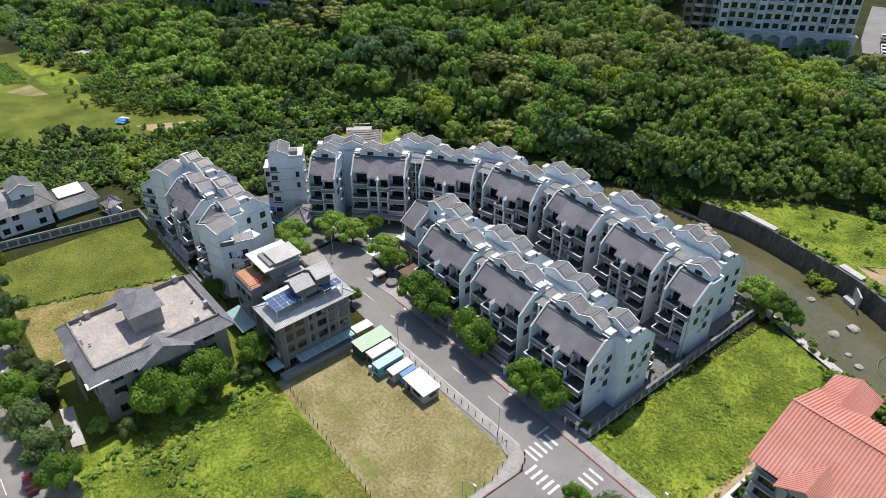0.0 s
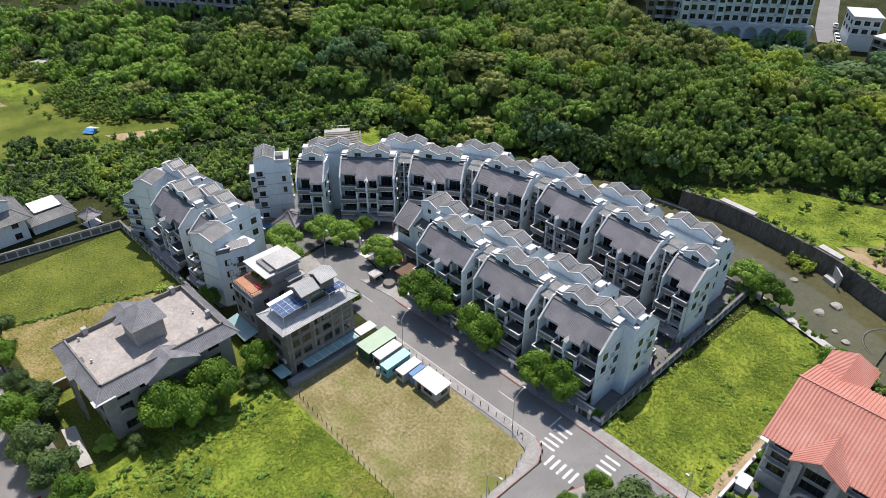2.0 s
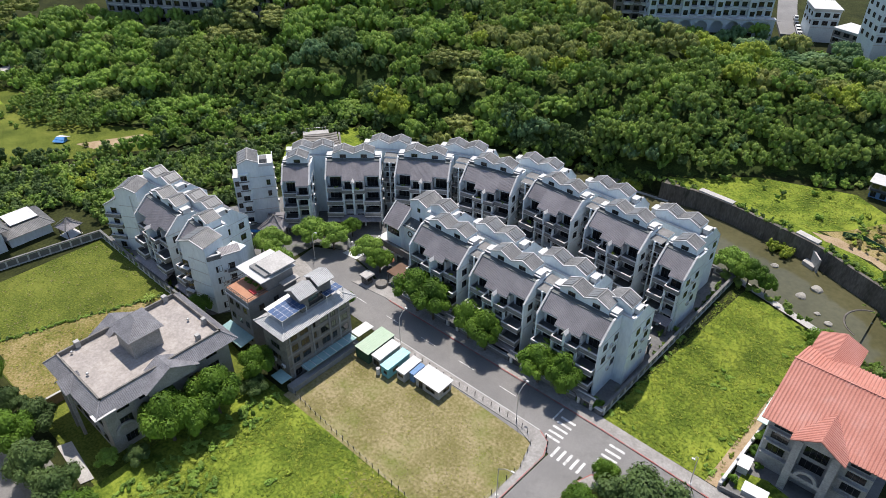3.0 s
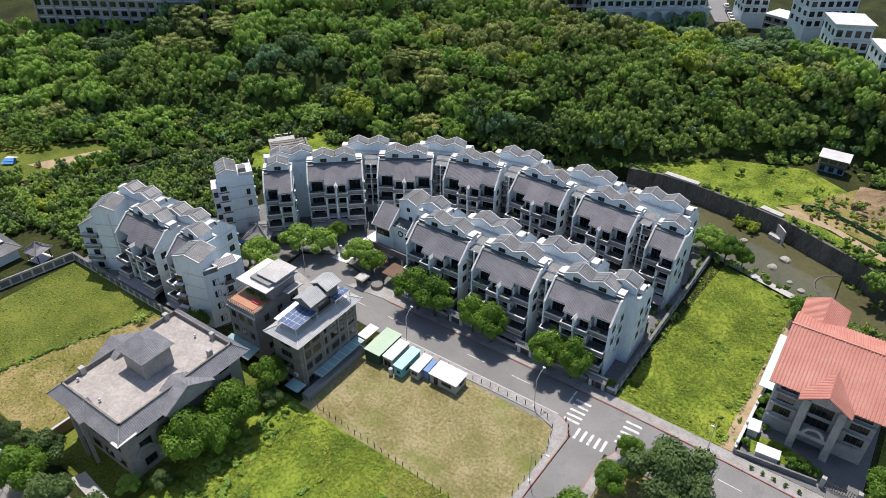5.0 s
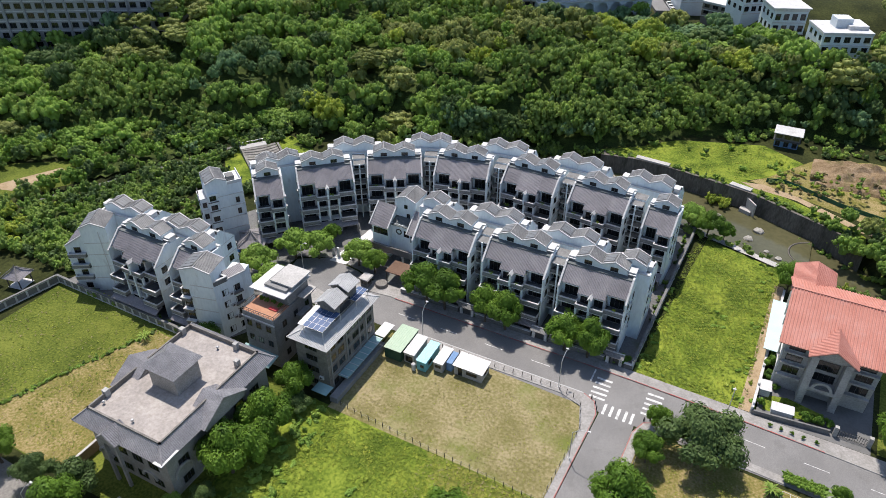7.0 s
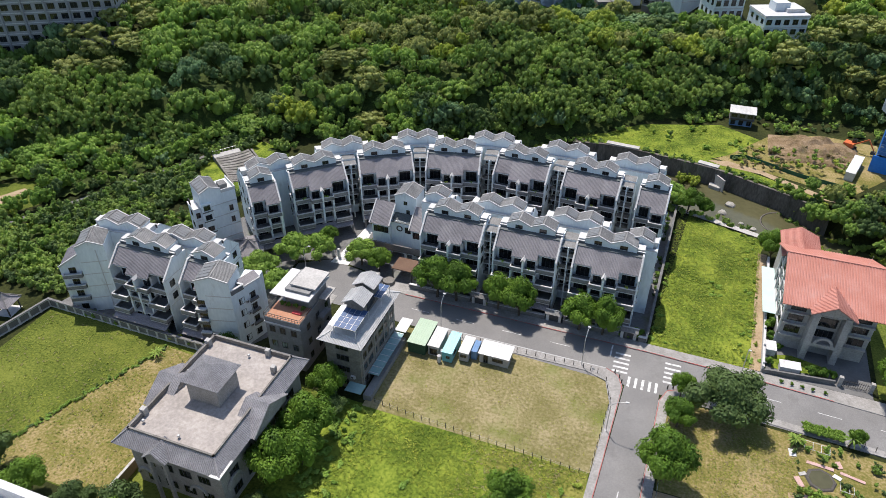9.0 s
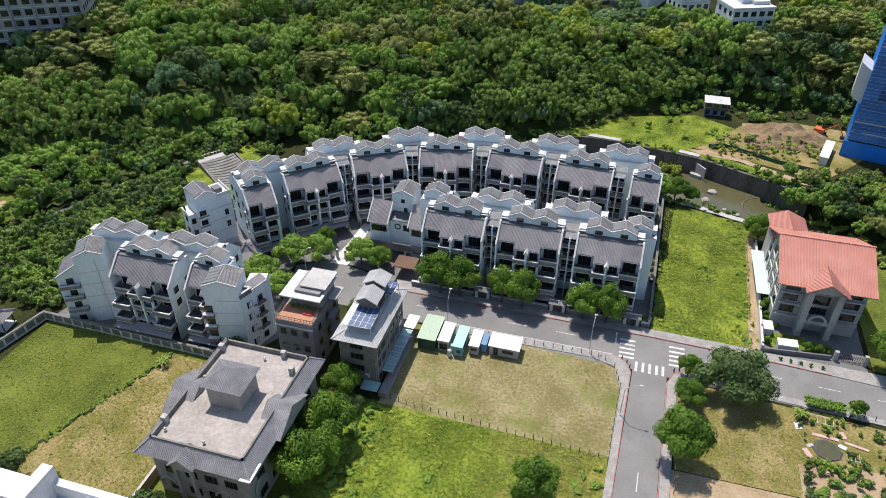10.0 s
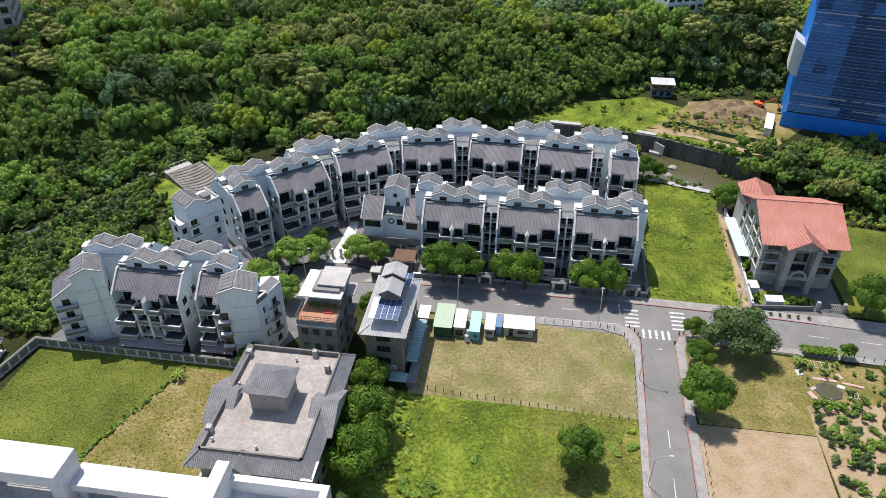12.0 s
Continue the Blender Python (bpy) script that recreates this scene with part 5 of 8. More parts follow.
def in_scrub(x, y):
    if math.hypot(x + 99, y - 23) < 12.5:
        return False
    if y > line_y(x, FOREST_EDGE) + 2 or seg_dist(np.array(x), np.array(y), path_line) < 1.7:
        return False
    if x < -100 and y > -100 and x > -205:
        side = x - np.interp(y, [-100, -64, -34, -13, 2, 27, 60], [-190, -167, -148, -135, -127, -115, -100])
        if side > 0:
            return x < -104 and y > -42 or (x < -126 and y < -42)
        return side > -5 and noise.noise((x * 0.05, y * 0.05, 9)) > -0.1
    return -104 < x < -92 and -18 < y < 40


FIELD = [(-268, -70), (-262, -34), (-222, -20), (-200, -18), (-172, -16), (-150, -2), (-140, -12), (-160, -44), (-178, -76)]


def inside(poly, x, y):
    odd = False
    for (ax, ay), (bx, by) in zip(poly, poly[1:] + poly[:1]):
        if (ay > y) != (by > y) and x < (bx - ax) * (y - ay) / (by - ay) + ax:
            odd = not odd
    return odd


def in_margin(x, y):
    """Rough woodland between the fields and the forest."""
    if y > line_y(x, FOREST_EDGE) + 1 or seg_dist(np.array(x), np.array(y), path_line) < 3 or inside(FIELD, x, y):
        return False
    if inside([(-250, -26), (-250, -12), (-240, -5), (-231, -20)], x, y):
        return False
    return y > -36 and x < np.interp(y, [-64, -34, -13, 2, 27, 60], [-167, -148, -135, -127, -115, -100]) - 3


margin = [r[:6] + ("small" if r[3] < 2.7 else "medium",) for r in scatter(-330, -95, -36, 60, 3.6, in_margin, (1.9, 3.4), (3.5, 6.5), [5, 0, 6, 2, 7], None)]
wood("wood_margin", margin, "low trees and bushes between the fields and the forest", "trees")
scrub = scatter(-240, -90, -100, 60, 2.35, in_scrub, (1.5, 2.7), (1.9, 4.4), [0, 2, 4, 0, 1], None)
# Undergrowth tones darkened: they carry the shade between the crowns.
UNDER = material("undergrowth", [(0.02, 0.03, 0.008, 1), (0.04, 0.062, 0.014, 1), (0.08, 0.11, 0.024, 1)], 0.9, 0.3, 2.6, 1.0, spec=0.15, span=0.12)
xs, ys = np.arange(-332, 142, 2.0), np.arange(-104, 247, 2.0)
X, Y = np.meshgrid(xs, ys)
D = Y - line_y(X, FOREST_EDGE)
rough = np.array([noise.noise((x * 0.13, y * 0.13, 2.0)) + 0.6 * noise.noise((x * 0.4, y * 0.4, 5.0)) for x, y in zip(X.ravel(), Y.ravel())]).reshape(X.shape)
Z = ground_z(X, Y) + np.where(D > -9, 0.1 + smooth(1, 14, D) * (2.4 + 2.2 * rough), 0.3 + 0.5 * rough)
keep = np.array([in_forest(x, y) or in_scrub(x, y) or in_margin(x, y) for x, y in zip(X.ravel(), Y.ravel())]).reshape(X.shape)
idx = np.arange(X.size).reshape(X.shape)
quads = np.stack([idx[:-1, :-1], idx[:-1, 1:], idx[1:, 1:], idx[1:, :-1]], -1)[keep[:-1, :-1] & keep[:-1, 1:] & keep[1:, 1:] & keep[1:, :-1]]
tagged(new("undergrowth", quad_mesh("undergrowth", np.stack([X, Y, Z], -1).reshape(-1, 3), quads, [UNDER])), "dense dark green undergrowth with the crowns' shade in its colour", "undergrowth", kind="stuff")
wood("shrubbery", scrub, "shrubs and low trees beside the field path", "shrubs")


def bank(x, y):
    a = y - line_y(x, NEAR_BANK)
    b = y - line_y(x, FAR_BANK)
    if x > 45 and -10 < a and y < line_y(x, FOREST_EDGE) - 30 and b < 6:
        return abs(a) < 4 or b > -3
    return -2.5 < a < 1.5 and noise.noise((x * 0.08, y * 0.08, 2)) > -0.25


wood("bank_shrubs", scatter(-60, 120, 0, 110, 2.4, bank, (1.0, 1.9), (1.5, 3.2), [0, 4, 1], None), "shrubs along the river bank", "shrubs")


def tree_meshes(seed, r, h, trunk_h, leaf, leaves=900, size=0.1, lobes=7, flatness=0.8):
    g = np.random.default_rng(seed)
    v, q, hull = foliage(g, random_lobes(g, lobes, flatness), int(leaves * 1.2), size * 1.15)
    v = v * np.array([r, r, (h - trunk_h) * 0.8])
    v[:, 2] += trunk_h
    crown = quad_mesh("crown", v, q, [leaf])
    bm = B()
    bar(bm, (0, 0, 0), (0.1, 0.05, trunk_h * 1.1), 0.05 * r + 0.06, 8, 0.03 * r + 0.05)
    for i in range(5):
        t = i * 1.256 + g.uniform(0, 0.6)
        bar(bm, (0.08, 0.04, trunk_h * g.uniform(0.7, 1.0)), (0.55 * r * math.cos(t), 0.55 * r * math.sin(t), trunk_h + (h - trunk_h) * g.uniform(0.3, 0.55)), 0.025 * r + 0.03, 5, 0.02)
    return mesh_of(bm, BARK, "trunk"), crown


TREES = {}


def tree(kind, x, y, scale=1.0, turn=0.0, z=0.0, label="", name="tree", group=""):
    """kind: a recipe from RECIPES."""
    if kind not in TREES:
        TREES[kind] = tree_meshes(*RECIPES[kind][0], **RECIPES[kind][1])
    trunk, crown = TREES[kind]
    ob = thing(name, label or RECIPES[kind][2], "tree", group, pose(x, y, z, 0, 0, turn) @ Matrix.Diagonal((scale, scale, scale, 1)))
    piece("trunk", trunk, ob)
    piece("crown", crown, ob)
    return ob


RECIPES = {
    "street": ((1, 3.6, 8.0, 2.2, LEAF_STREET), dict(leaves=4200, size=0.044, lobes=16), "street tree with bright green layered crown"),
    "street_b": ((2, 3.2, 8.4, 2.0, LEAF_STREET), dict(leaves=4000, size=0.044, lobes=15), "street tree with two green crown masses"),
    "lush": ((3, 4.0, 9.0, 2.0, LEAF_STREET), dict(leaves=4600, size=0.04, lobes=18), "tall dense green broadleaf tree"),
    "yellow": ((4, 3.4, 6.5, 1.8, LEAF_FRESH), dict(leaves=3600, size=0.046, lobes=14), "yellow-green spreading garden tree"),
    "dark": ((5, 4.6, 7.5, 1.2, LEAF_DARK), dict(leaves=4400, size=0.04, lobes=16), "dark olive-green broad-crowned tree"),
    "roadside": ((8, 4.3, 8.6, 1.8, LEAF_DARK), dict(leaves=3400, size=0.046, lobes=20), "dark roadside tree with a ragged crown"),
    "bush": ((6, 1.4, 2.4, 0.3, LEAF_STREET), dict(leaves=700, size=0.11, lobes=6), "rounded clipped green bush"),
}
for k, x, y, s, t in (("street", -26.0, -12.6, 1.4, 10), ("street", -21.6, -12.4, 1.35, 130), ("street_b", -12.2, -12.0, 1.2, 40), ("street_b", -7.4, -12.4, 1.25, 200), ("street", 5.6, -12.6, 1.2, 70), ("street_b", 10.4, -12.4, 1.25, 300),
                     ("yellow", -62.0, -12.0, 1.3, 0), ("yellow", -57.0, -9.5, 1.2, 80), ("yellow", -47.0, -7.4, 1.15, 30), ("street", -42.0, -8.4, 0.85, 60), ("yellow", -65.5, -21.0, 1.3, 200), ("yellow", -59.0, -24.5, 1.15, 10), ("street_b", -39.0, -27.5, 0.9, 50), ("street", -38.5, -22.5, 0.6, 50), ("street", -58.0, -2.5, 0.7, 80), ("street", -46.0, 1.0, 0.5, 20),
                     ("lush", -33.6, -66.2, 1.25, 90), ("lush", -31.6, -62.4, 0.95, 20), ("lush", -33.0, -57.4, 1.22, 180), ("lush", -34.6, -47.4, 0.92, 260), ("dark", -32.4, -50.4, 0.55, 60), ("yellow", -36.8, -76.4, 0.6, 60), ("dark", -34.0, -72.5, 0.45, 130), ("lush", -58.5, -45.5, 0.75, 40),
                     ("dark", 34.6, -27.0, 1.42, 0), ("street_b", 27.0, -24.6, 0.75, 40), ("street", 27.0, -32.2, 0.85, 110), ("lush", 25.4, -44.6, 1.25, 60), ("lush", 3.2, -59.5, 1.05, 200), ("lush", 64.5, -11.5, 1.2, 30), ("lush", 43.6, 28.5, 0.95, 110),
                     ("yellow", 18.5, 44.5, 1.2, 0), ("street", 23.6, 43.4, 0.95, 200), ("lush", 27.5, 43.6, 0.6, 40), ("street", 12.0, 13.5, 0.55, 30), ("street", -4.0, 14.5, 0.5, 90)):
    tree(k, x, y, s, t)
for k, (x, y, q) in enumerate(((-98, -81.0, 0.8), (-89, -82.4, 0.75), (-79, -81.8, 0.8), (-69.5, -82.9, 0.72), (-60.5, -82.6, 0.6), (-52.4, -80.4, 0.7), (-50.9, -85.7, 0.85), (-42.2, -85.8, 0.85), (-35.2, -84.8, 0.75), (-28.7, -84.6, 0.7))):
    tree("roadside" if k % 3 else "lush", x, y, q * 1.3, (x * 17) % 360, group="roadside trees", label="dark roadside tree with a ragged crown")
thicket = []
for _ in range(520):
    x, y = rng.uniform(51, 100), rng.uniform(32, 72)
    b = float(line_y(x, FAR_BANK))
    if not b - 4.5 < y < b + 3.0 + 0.4 * (x - 51) or any((x - q[0]) ** 2 + (y - q[1]) ** 2 < 7.5 for q in thicket):
        continue
    thicket.append((x, y, float(ground_z(x, y)) * 0.4, rng.uniform(2.2, 4.2), rng.uniform(4.0, 7.2), int(rng.choice([0, 2, 7, 7, 0])), "large" if rng.uniform() < 0.5 else "medium"))
wood("river_thicket", thicket, "thicket of trees on the river bank behind the mansion", "trees")
site_bank = [(x, y, 0.0, rng.uniform(1.3, 2.8), rng.uniform(1.8, 4.2), int(rng.choice([0, 6, 7, 2])), "small") for x, y in zip(rng.uniform(58, 118, 420), rng.uniform(44, 80, 420)) if inside([(58, 67), (66, 57), (118, 44), (118, 72), (96, 78), (70, 70)], x, y)]
wood("site_bank_shrubs", site_bank, "shrubs on the bank between building site and river", "shrubs")
site = [(x, y, 0.0, rng.uniform(0.9, 2.2), rng.uniform(1.2, 3.4), int(rng.choice([0, 6, 2, 4]))) for x, y in zip(rng.uniform(18, 82, 170), rng.uniform(98, 114, 170)) if not (30.5 < x < 41.5 and y < 110) and y > line_y(x, [(18, 97), (30, 105.5), (44, 101), (60, 107.5), (76, 105.5), (90, 100)])]
wood("site_shrubs", site, "green shrubs at the forest foot beside the building site", "shrubs")
tree("bush", 17.0, -10.8, 1.1, 0, name="bush")

def potted_plant(m, w, kind):
    ob = thing("potted_plant", "green plants in a long planter on a balcony", "plant", "balcony plants", m)
    part("planter", box(B(), -w / 2, w / 2, -0.2, 0.2, 0, 0.4), DARKWALL, ob)
    v, q, hull = SHAPES["small"][kind % 5]
    piece("foliage", quad_mesh("foliage", v * np.array([w * 0.6, 0.55, 0.8]) + np.array([0, 0, 0.3]), q, [LEAVES[(0, 6, 1, 6)[kind % 4]]]), ob)


for k, (row, lx, lz, w) in enumerate(((3, -4.6, F4, 1.6), (3, 4.4, F3, 1.8), (2, -1.4, F4, 1.4), (2, 4.8, F4, 1.2), (1, 4.2, F4, 2.0), (1, -4.9, F3, 1.5), (0, 1.2, F4, 1.3), (4, -4.4, F4, 1.6), (4, 1.0, F4, 1.5), (0, -5.0, F4, 1.8))):
    x, y, a = BACK_FRONTS[row]
    potted_plant(spot(x, y, a) @ pose(lx, -4.3 if abs(lx) > 2.75 else -5.2, lz), w, k)
for k, (x, lx, lz, w) in enumerate(((-24.6, 4.6, F4, 1.2), (-8.0, -4.8, F4, 1.6), (-8.0, 1.2, F4, 1.2), (8.7, -4.2, F3, 1.6), (8.7, 4.6, F4, 1.3))):
    potted_plant(spot(x, -4.4 if x < 5 else -4.7, 0) @ pose(lx, -4.3 if abs(lx) > 2.75 else -5.2, lz), w, k + 2)


green = [(x, y, 0.05, rng.uniform(0.5, 1.15), rng.uniform(0.8, 2.0), int(rng.choice([0, 6, 2, 1]))) for x, y in zip(rng.uniform(-97, -60, 60), rng.uniform(-45.0, -43.6, 60)) if y > -44.6]
green += [(x, y, 0.05, rng.uniform(0.5, 1.1), rng.uniform(0.8, 2.2), int(rng.choice([0, 6, 6, 1]))) for x, y in zip(rng.uniform(-30, 17, 70), rng.uniform(9.5, 15.5, 70))]
green += [(x, y, 0.2, rng.uniform(0.3, 0.6), rng.uniform(0.5, 1.0), int(rng.choice([0, 6]))) for x, y in zip(rng.uniform(-32, 16, 46), rng.uniform(-11.6, -11.0, 46))]
green += [(19.0 + rng.uniform(-0.3, 0.3), y, 0.05, rng.uniform(0.4, 0.9), rng.uniform(0.7, 1.6), int(rng.choice([0, 6, 2]))) for y in rng.uniform(2, 40, 26)]
wood("garden_shrubs", green, "clipped shrubs and pot plants in the house gardens", "shrubs")


# ---------------------------------------------------------------- street furniture and markings
def stripe(name, pts, mat, label, z=0.09):
    bm = B()
    bm.faces.new([bm.verts.new((x, y, z)) for x, y in pts])
    return solid(name, bm, mat, label, "road marking", "road markings", at=None)


def zebra(rects, label):
    ob = thing("zebra_crossing", label, "road marking", "zebra crossings")
    for x0, x1, y0, y1 in rects:
        bm = B()
        bm.faces.new([bm.verts.new(p) for p in ((x0, y0, 0.09), (x1, y0, 0.09), (x1, y1, 0.09), (x0, y1, 0.09))])
        part("stripe", bm, PAINT, ob)


zebra([(13.9, 16.9, y, y + 0.5) for y in (-22.1, -20.9, -19.6, -18.3, -17.0)], "white zebra stripes across the front road")
zebra([(x, x + 0.5, -25.3, -22.6) for x in (17.2, 18.5, 19.8, 21.1, 22.3)], "white zebra stripes across the side road")
zebra([(23.6, 26.6, y, y + 0.5) for y in (-21.9, -20.6, -19.3, -18.0, -16.6)], "white zebra stripes beyond the junction")
stripe("stop_line", [(12.9, -18.2), (13.2, -18.2), (13.2, -14.8), (12.9, -14.8)], PAINT, "white painted stop line on asphalt")
for x in (-40.0, -29.8, -19.6, -9.4, 0.8, 30.6, 40.8, 51.0, 61.2, 71.4):
    y = -18.2 - max(0.0, x - 20) * 0.055
    stripe("lane_dash", [(x, y - 0.07), (x + 4, y - 0.07 - (0.22 if x > 20 else 0)), (x + 4, y + 0.07 - (0.22 if x > 20 else 0)), (x, y + 0.07)], PAINT, "white painted lane dash on asphalt")
for y in (-53.4, -63.6):
    x = 20.1 + (y + 26) * 0.035
    stripe("lane_dash", [(x - 0.07, y), (x + 0.07, y), (x + 0.2, y + 4), (x + 0.06, y + 4)], PAINT, "white painted lane dash on asphalt")
for x in np.arange(-150, 10, 10.2):
    stripe("lane_dash", [(x, -92.6), (x + 4, -92.6), (x + 4, -92.45), (x, -92.45)], PAINT, "white painted lane dash on asphalt")


def kerb_line(name, line, mat, label, w=0.16, z=0.215, h=0.02):
    bm = B()
    for (ax, ay), (bx, by) in zip(line, line[1:]):
        strip(bm, (ax, ay, z), (bx, by, z), w, h)
    return solid(name, bm, mat, label, "kerb", kind="structure")


kerb_line("trim_red_line_north", [(-33, -14.25), (-10, -14.3), (20, -14.45), (42, -15.25), (54, -16.0)], RED_LINE, "red painted kerb line", 0.2)
kerb_line("trim_red_line_lot", [(12.9, -21.95), (15.3, -23.1), (16.45, -26), (15.8, -45), (14.9, -65)], RED_LINE, "red painted kerb line", 0.14)
kerb_line("trim_red_line_side", [(26.8, -22.9), (24.6, -24), (23.45, -27), (22.25, -65)], RED_LINE, "red painted kerb line", 0.14)
kerb_line("trim_kerb_lot", [(-26, -22.0), (12.8, -21.9)], KERB, "pale kerb stones", 0.2)

STEEL = material("galvanised_steel", [grey(0.45), grey(0.6)], 0.45, 1.0, 6.0, metal=0.5)


def street_lamp(x, y, lx, ly):
    ob = thing("street_lamp", "slender galvanised street lamp with pale head", "street lamp", "street lamps", pose(x, y, 0.15))
    bm = B()
    bar(bm, (0, 0, 0), (0, 0, 6.6), 0.09, 8, 0.06)
    bar(bm, (0, 0, 6.6), (lx * 0.5, ly * 0.5, 7.7), 0.06, 8, 0.05)
    bar(bm, (lx * 0.5, ly * 0.5, 7.7), (lx, ly, 8.0), 0.05, 8)
    part("pole", bm, STEEL, ob)
    part("base_plate", box(B(), -0.2, 0.2, -0.2, 0.2, 0, 0.12), STEEL, ob)
    part("lamp_head", box(B(), lx - 0.28, lx + 0.28, ly - 0.14, ly + 0.14, 7.95, 8.12), PALE, ob, "pale lamp head")


street_lamp(-21.5, -22.4, 0.0, 2.0)
street_lamp(8.1, -22.6, 0.2, 2.2)
street_lamp(37.6, -14.6, -0.2, -2.0)
street_lamp(15.3, -37.5, 2.6, 0.1)
street_lamp(14.6, -61.6, 2.2, -0.2)
street_lamp(-55.0, -87.5, 1.0, 1.6)
street_lamp(-57.5, -15.0, 1.6, 0.0)

DARKPOST = material("dark_fence_post", [grey(0.05, (1, 0.9, 0.8)), grey(0.1, (1, 0.9, 0.8))], 0.8, 2.0, 9.0)


def post_fence(name, line, step, h, label):
    ob = thing(name, label, "fence", "post fences")
    if ("post", h) not in CACHE:
        CACHE[("post", h)] = mesh_of(bar(B(), (0, 0, 0), (0.03, 0.02, h), 0.07, 6), DARKPOST, "post")
    for (ax, ay), (bx, by) in zip(line, line[1:]):
        n = max(1, round(math.hypot(bx - ax, by - ay) / step))
        for i in range(n):
            t = i / n
            piece("post", CACHE[("post", h)], ob, pose(ax + (bx - ax) * t, ay + (by - ay) * t, 0.1, 0, 0, i * 57) @ pose(0, 0, 0, (i * 37 % 9) - 4, (i * 53 % 9) - 4))
        for z in (0.45, 0.9):
            part("wire", bar(B(), (ax, ay, z), (bx, by, z), 0.012, 4), STEEL, ob)


post_fence("post_fence", [(-26, -23.4), (8.6, -23.3), (11.5, -23.9), (13.4, -25.6), (14.9, -30.5), (14.1, -47)], 1.9, 1.2, "dark posts with wire round the vacant lot")
post_fence("post_fence", [(-26, -45.6), (-13.3, -46.6), (1.2, -47.4), (14.1, -48)], 1.6, 1.1, "dark leaning posts between lot and meadow")
post_fence("post_fence", [(25.6, -28), (25.3, -40), (24.6, -66)], 2.0, 1.0, "dark posts beside the earth plot")
post_fence("post_fence", [(56, -25.9), (80, -27.8)], 1.9, 1.2, "dark posts beside the road")
for x, y in ((14.6, -22.6), (15.6, -23.6), (16.2, -24.8), (24.6, -23.4), (25.6, -22.9)):
    bm = B()
    bar(bm, (0, 0, 0), (0, 0, 0.75), 0.14, 8, 0.12)
    bar(bm, (0, 0, 0.75), (0, 0, 0.9), 0.12, 8, 0.05)
    solid("bollard", bm, DARKPOST, "short dark bollard on the pavement corner", "bollard", "bollards", at=pose(x, y, 0.2))

# ---------------------------------------------------------------- sheds on the lot
GREEN_SHEET = material("green_roof_sheet", [(0.34, 0.45, 0.33, 1), (0.42, 0.52, 0.4, 1)], 0.6, 0.4, 3.0)
DARKGREEN = material("dark_green_wall", [(0.02, 0.06, 0.04, 1), (0.04, 0.1, 0.06, 1)], 0.7, 0.6, 4.0)
TEAL = material("teal_container_paint", [(0.3, 0.6, 0.66, 1), (0.4, 0.7, 0.74, 1)], 0.55, 0.5, 3.0, stain=((0.3, 0.35, 0.34, 1), 0.7, 0.6, 0.5))
TEAL_WALL = material("teal_corrugated_wall", [(0.12, 0.36, 0.42, 1), (0.18, 0.45, 0.5, 1)], 0.6, 0.5, 3.0)
BLUEPAINT = material("blue_paint", [(0.1, 0.2, 0.38, 1), (0.15, 0.27, 0.46, 1)], 0.6, 0.6, 4.0)


def shed(name, x0, x1, y0, y1, h, roof_mat, wall_mat, label, over=0.15, lean=0.25, openings=()):
    ob = thing(name, label, "shed", "sheds on the lot", pose((x0 + x1) / 2, (y0 + y1) / 2, 0.06))
    w, d = (x1 - x0) / 2, (y1 - y0) / 2
    bm = B()
    n = max(4, int(2 * d / 0.4))
    prism(bm, [(-w + over, -d + over, 0.1), (w - over, -d + over, 0.1), (w - over, -d + over, h - 0.08), (-w + over, -d + over, h - 0.08)], (0, 2 * (d - over), 0))
    body = part("body", bm, wall_mat, ob)
    bm = B()
    for i in range(int(2 * (w - over) / 0.3)):
        box(bm, -w + over + 0.1 + i * 0.3, -w + over + 0.2 + i * 0.3, -d + over - 0.03, -d + over, 0.15, h - 0.15)
    part("cladding_ribs", bm, wall_mat, body)
    bm = B()
    ribbed(bm, [(-w, -d, h), (w, -d, h), (w, d, h + lean), (-w, d, h + lean)], 0.5, 0.035, 0.07)
    part("roof", bm, roof_mat, ob)
    for ox, oz, ow, oh, face in openings:
        if face == 0:
            window(ob, ox, -d + over - 0.02, oz, ow, oh, 0)
        else:
            window(ob, w - over + 0.02, ox, oz, ow, oh, 90)
    part("skid", box(B(), -w + over + 0.1, w - over - 0.1, -d + over + 0.1, d - over - 0.1, 0, 0.1), DARKPOST, ob)
    return ob


shed("green_shed", -25.6, -21.7, -31.0, -23.6, 2.8, GREEN_SHEET, DARKGREEN, "dark green shed with pale green sheet roof")
shed("white_container", -21.5, -19.0, -30.4, -24.6, 2.6, PALE, CONCRETE, "white container with tarpaulin on its end", openings=((0, 0.4, 1.6, 1.5, 0),))
shed("teal_container", -18.2, -16.0, -31.2, -25.0, 2.6, TEAL, TEAL_WALL, "light teal corrugated container beside the lot fence", openings=((0.2, 1.0, 0.8, 0.7, 0), (-1.0, 1.0, 1.4, 0.8, 1)))
shed("white_cabin", -15.2, -13.0, -29.9, -25.0, 2.4, PALE, CONCRETE, "small white site cabin with a window", openings=((0, 1.1, 1.3, 0.7, 0),))
shed("blue_booth", -12.9, -11.7, -28.6, -25.4, 2.2, BLUEPAINT, BLUEPAINT, "narrow blue booth between two cabins", over=0.05)
shed("white_hut", -11.4, -5.0, -29.0, -24.8, 2.5, PALE, CONCRETE, "white-roofed hut with sliding windows and door", over=0.3, lean=0.1, openings=((0.8, 1.0, 2.2, 0.8, 0), (-1.6, 0.2, 0.9, 1.9, 0), (0.3, 1.0, 1.6, 0.8, 1)))
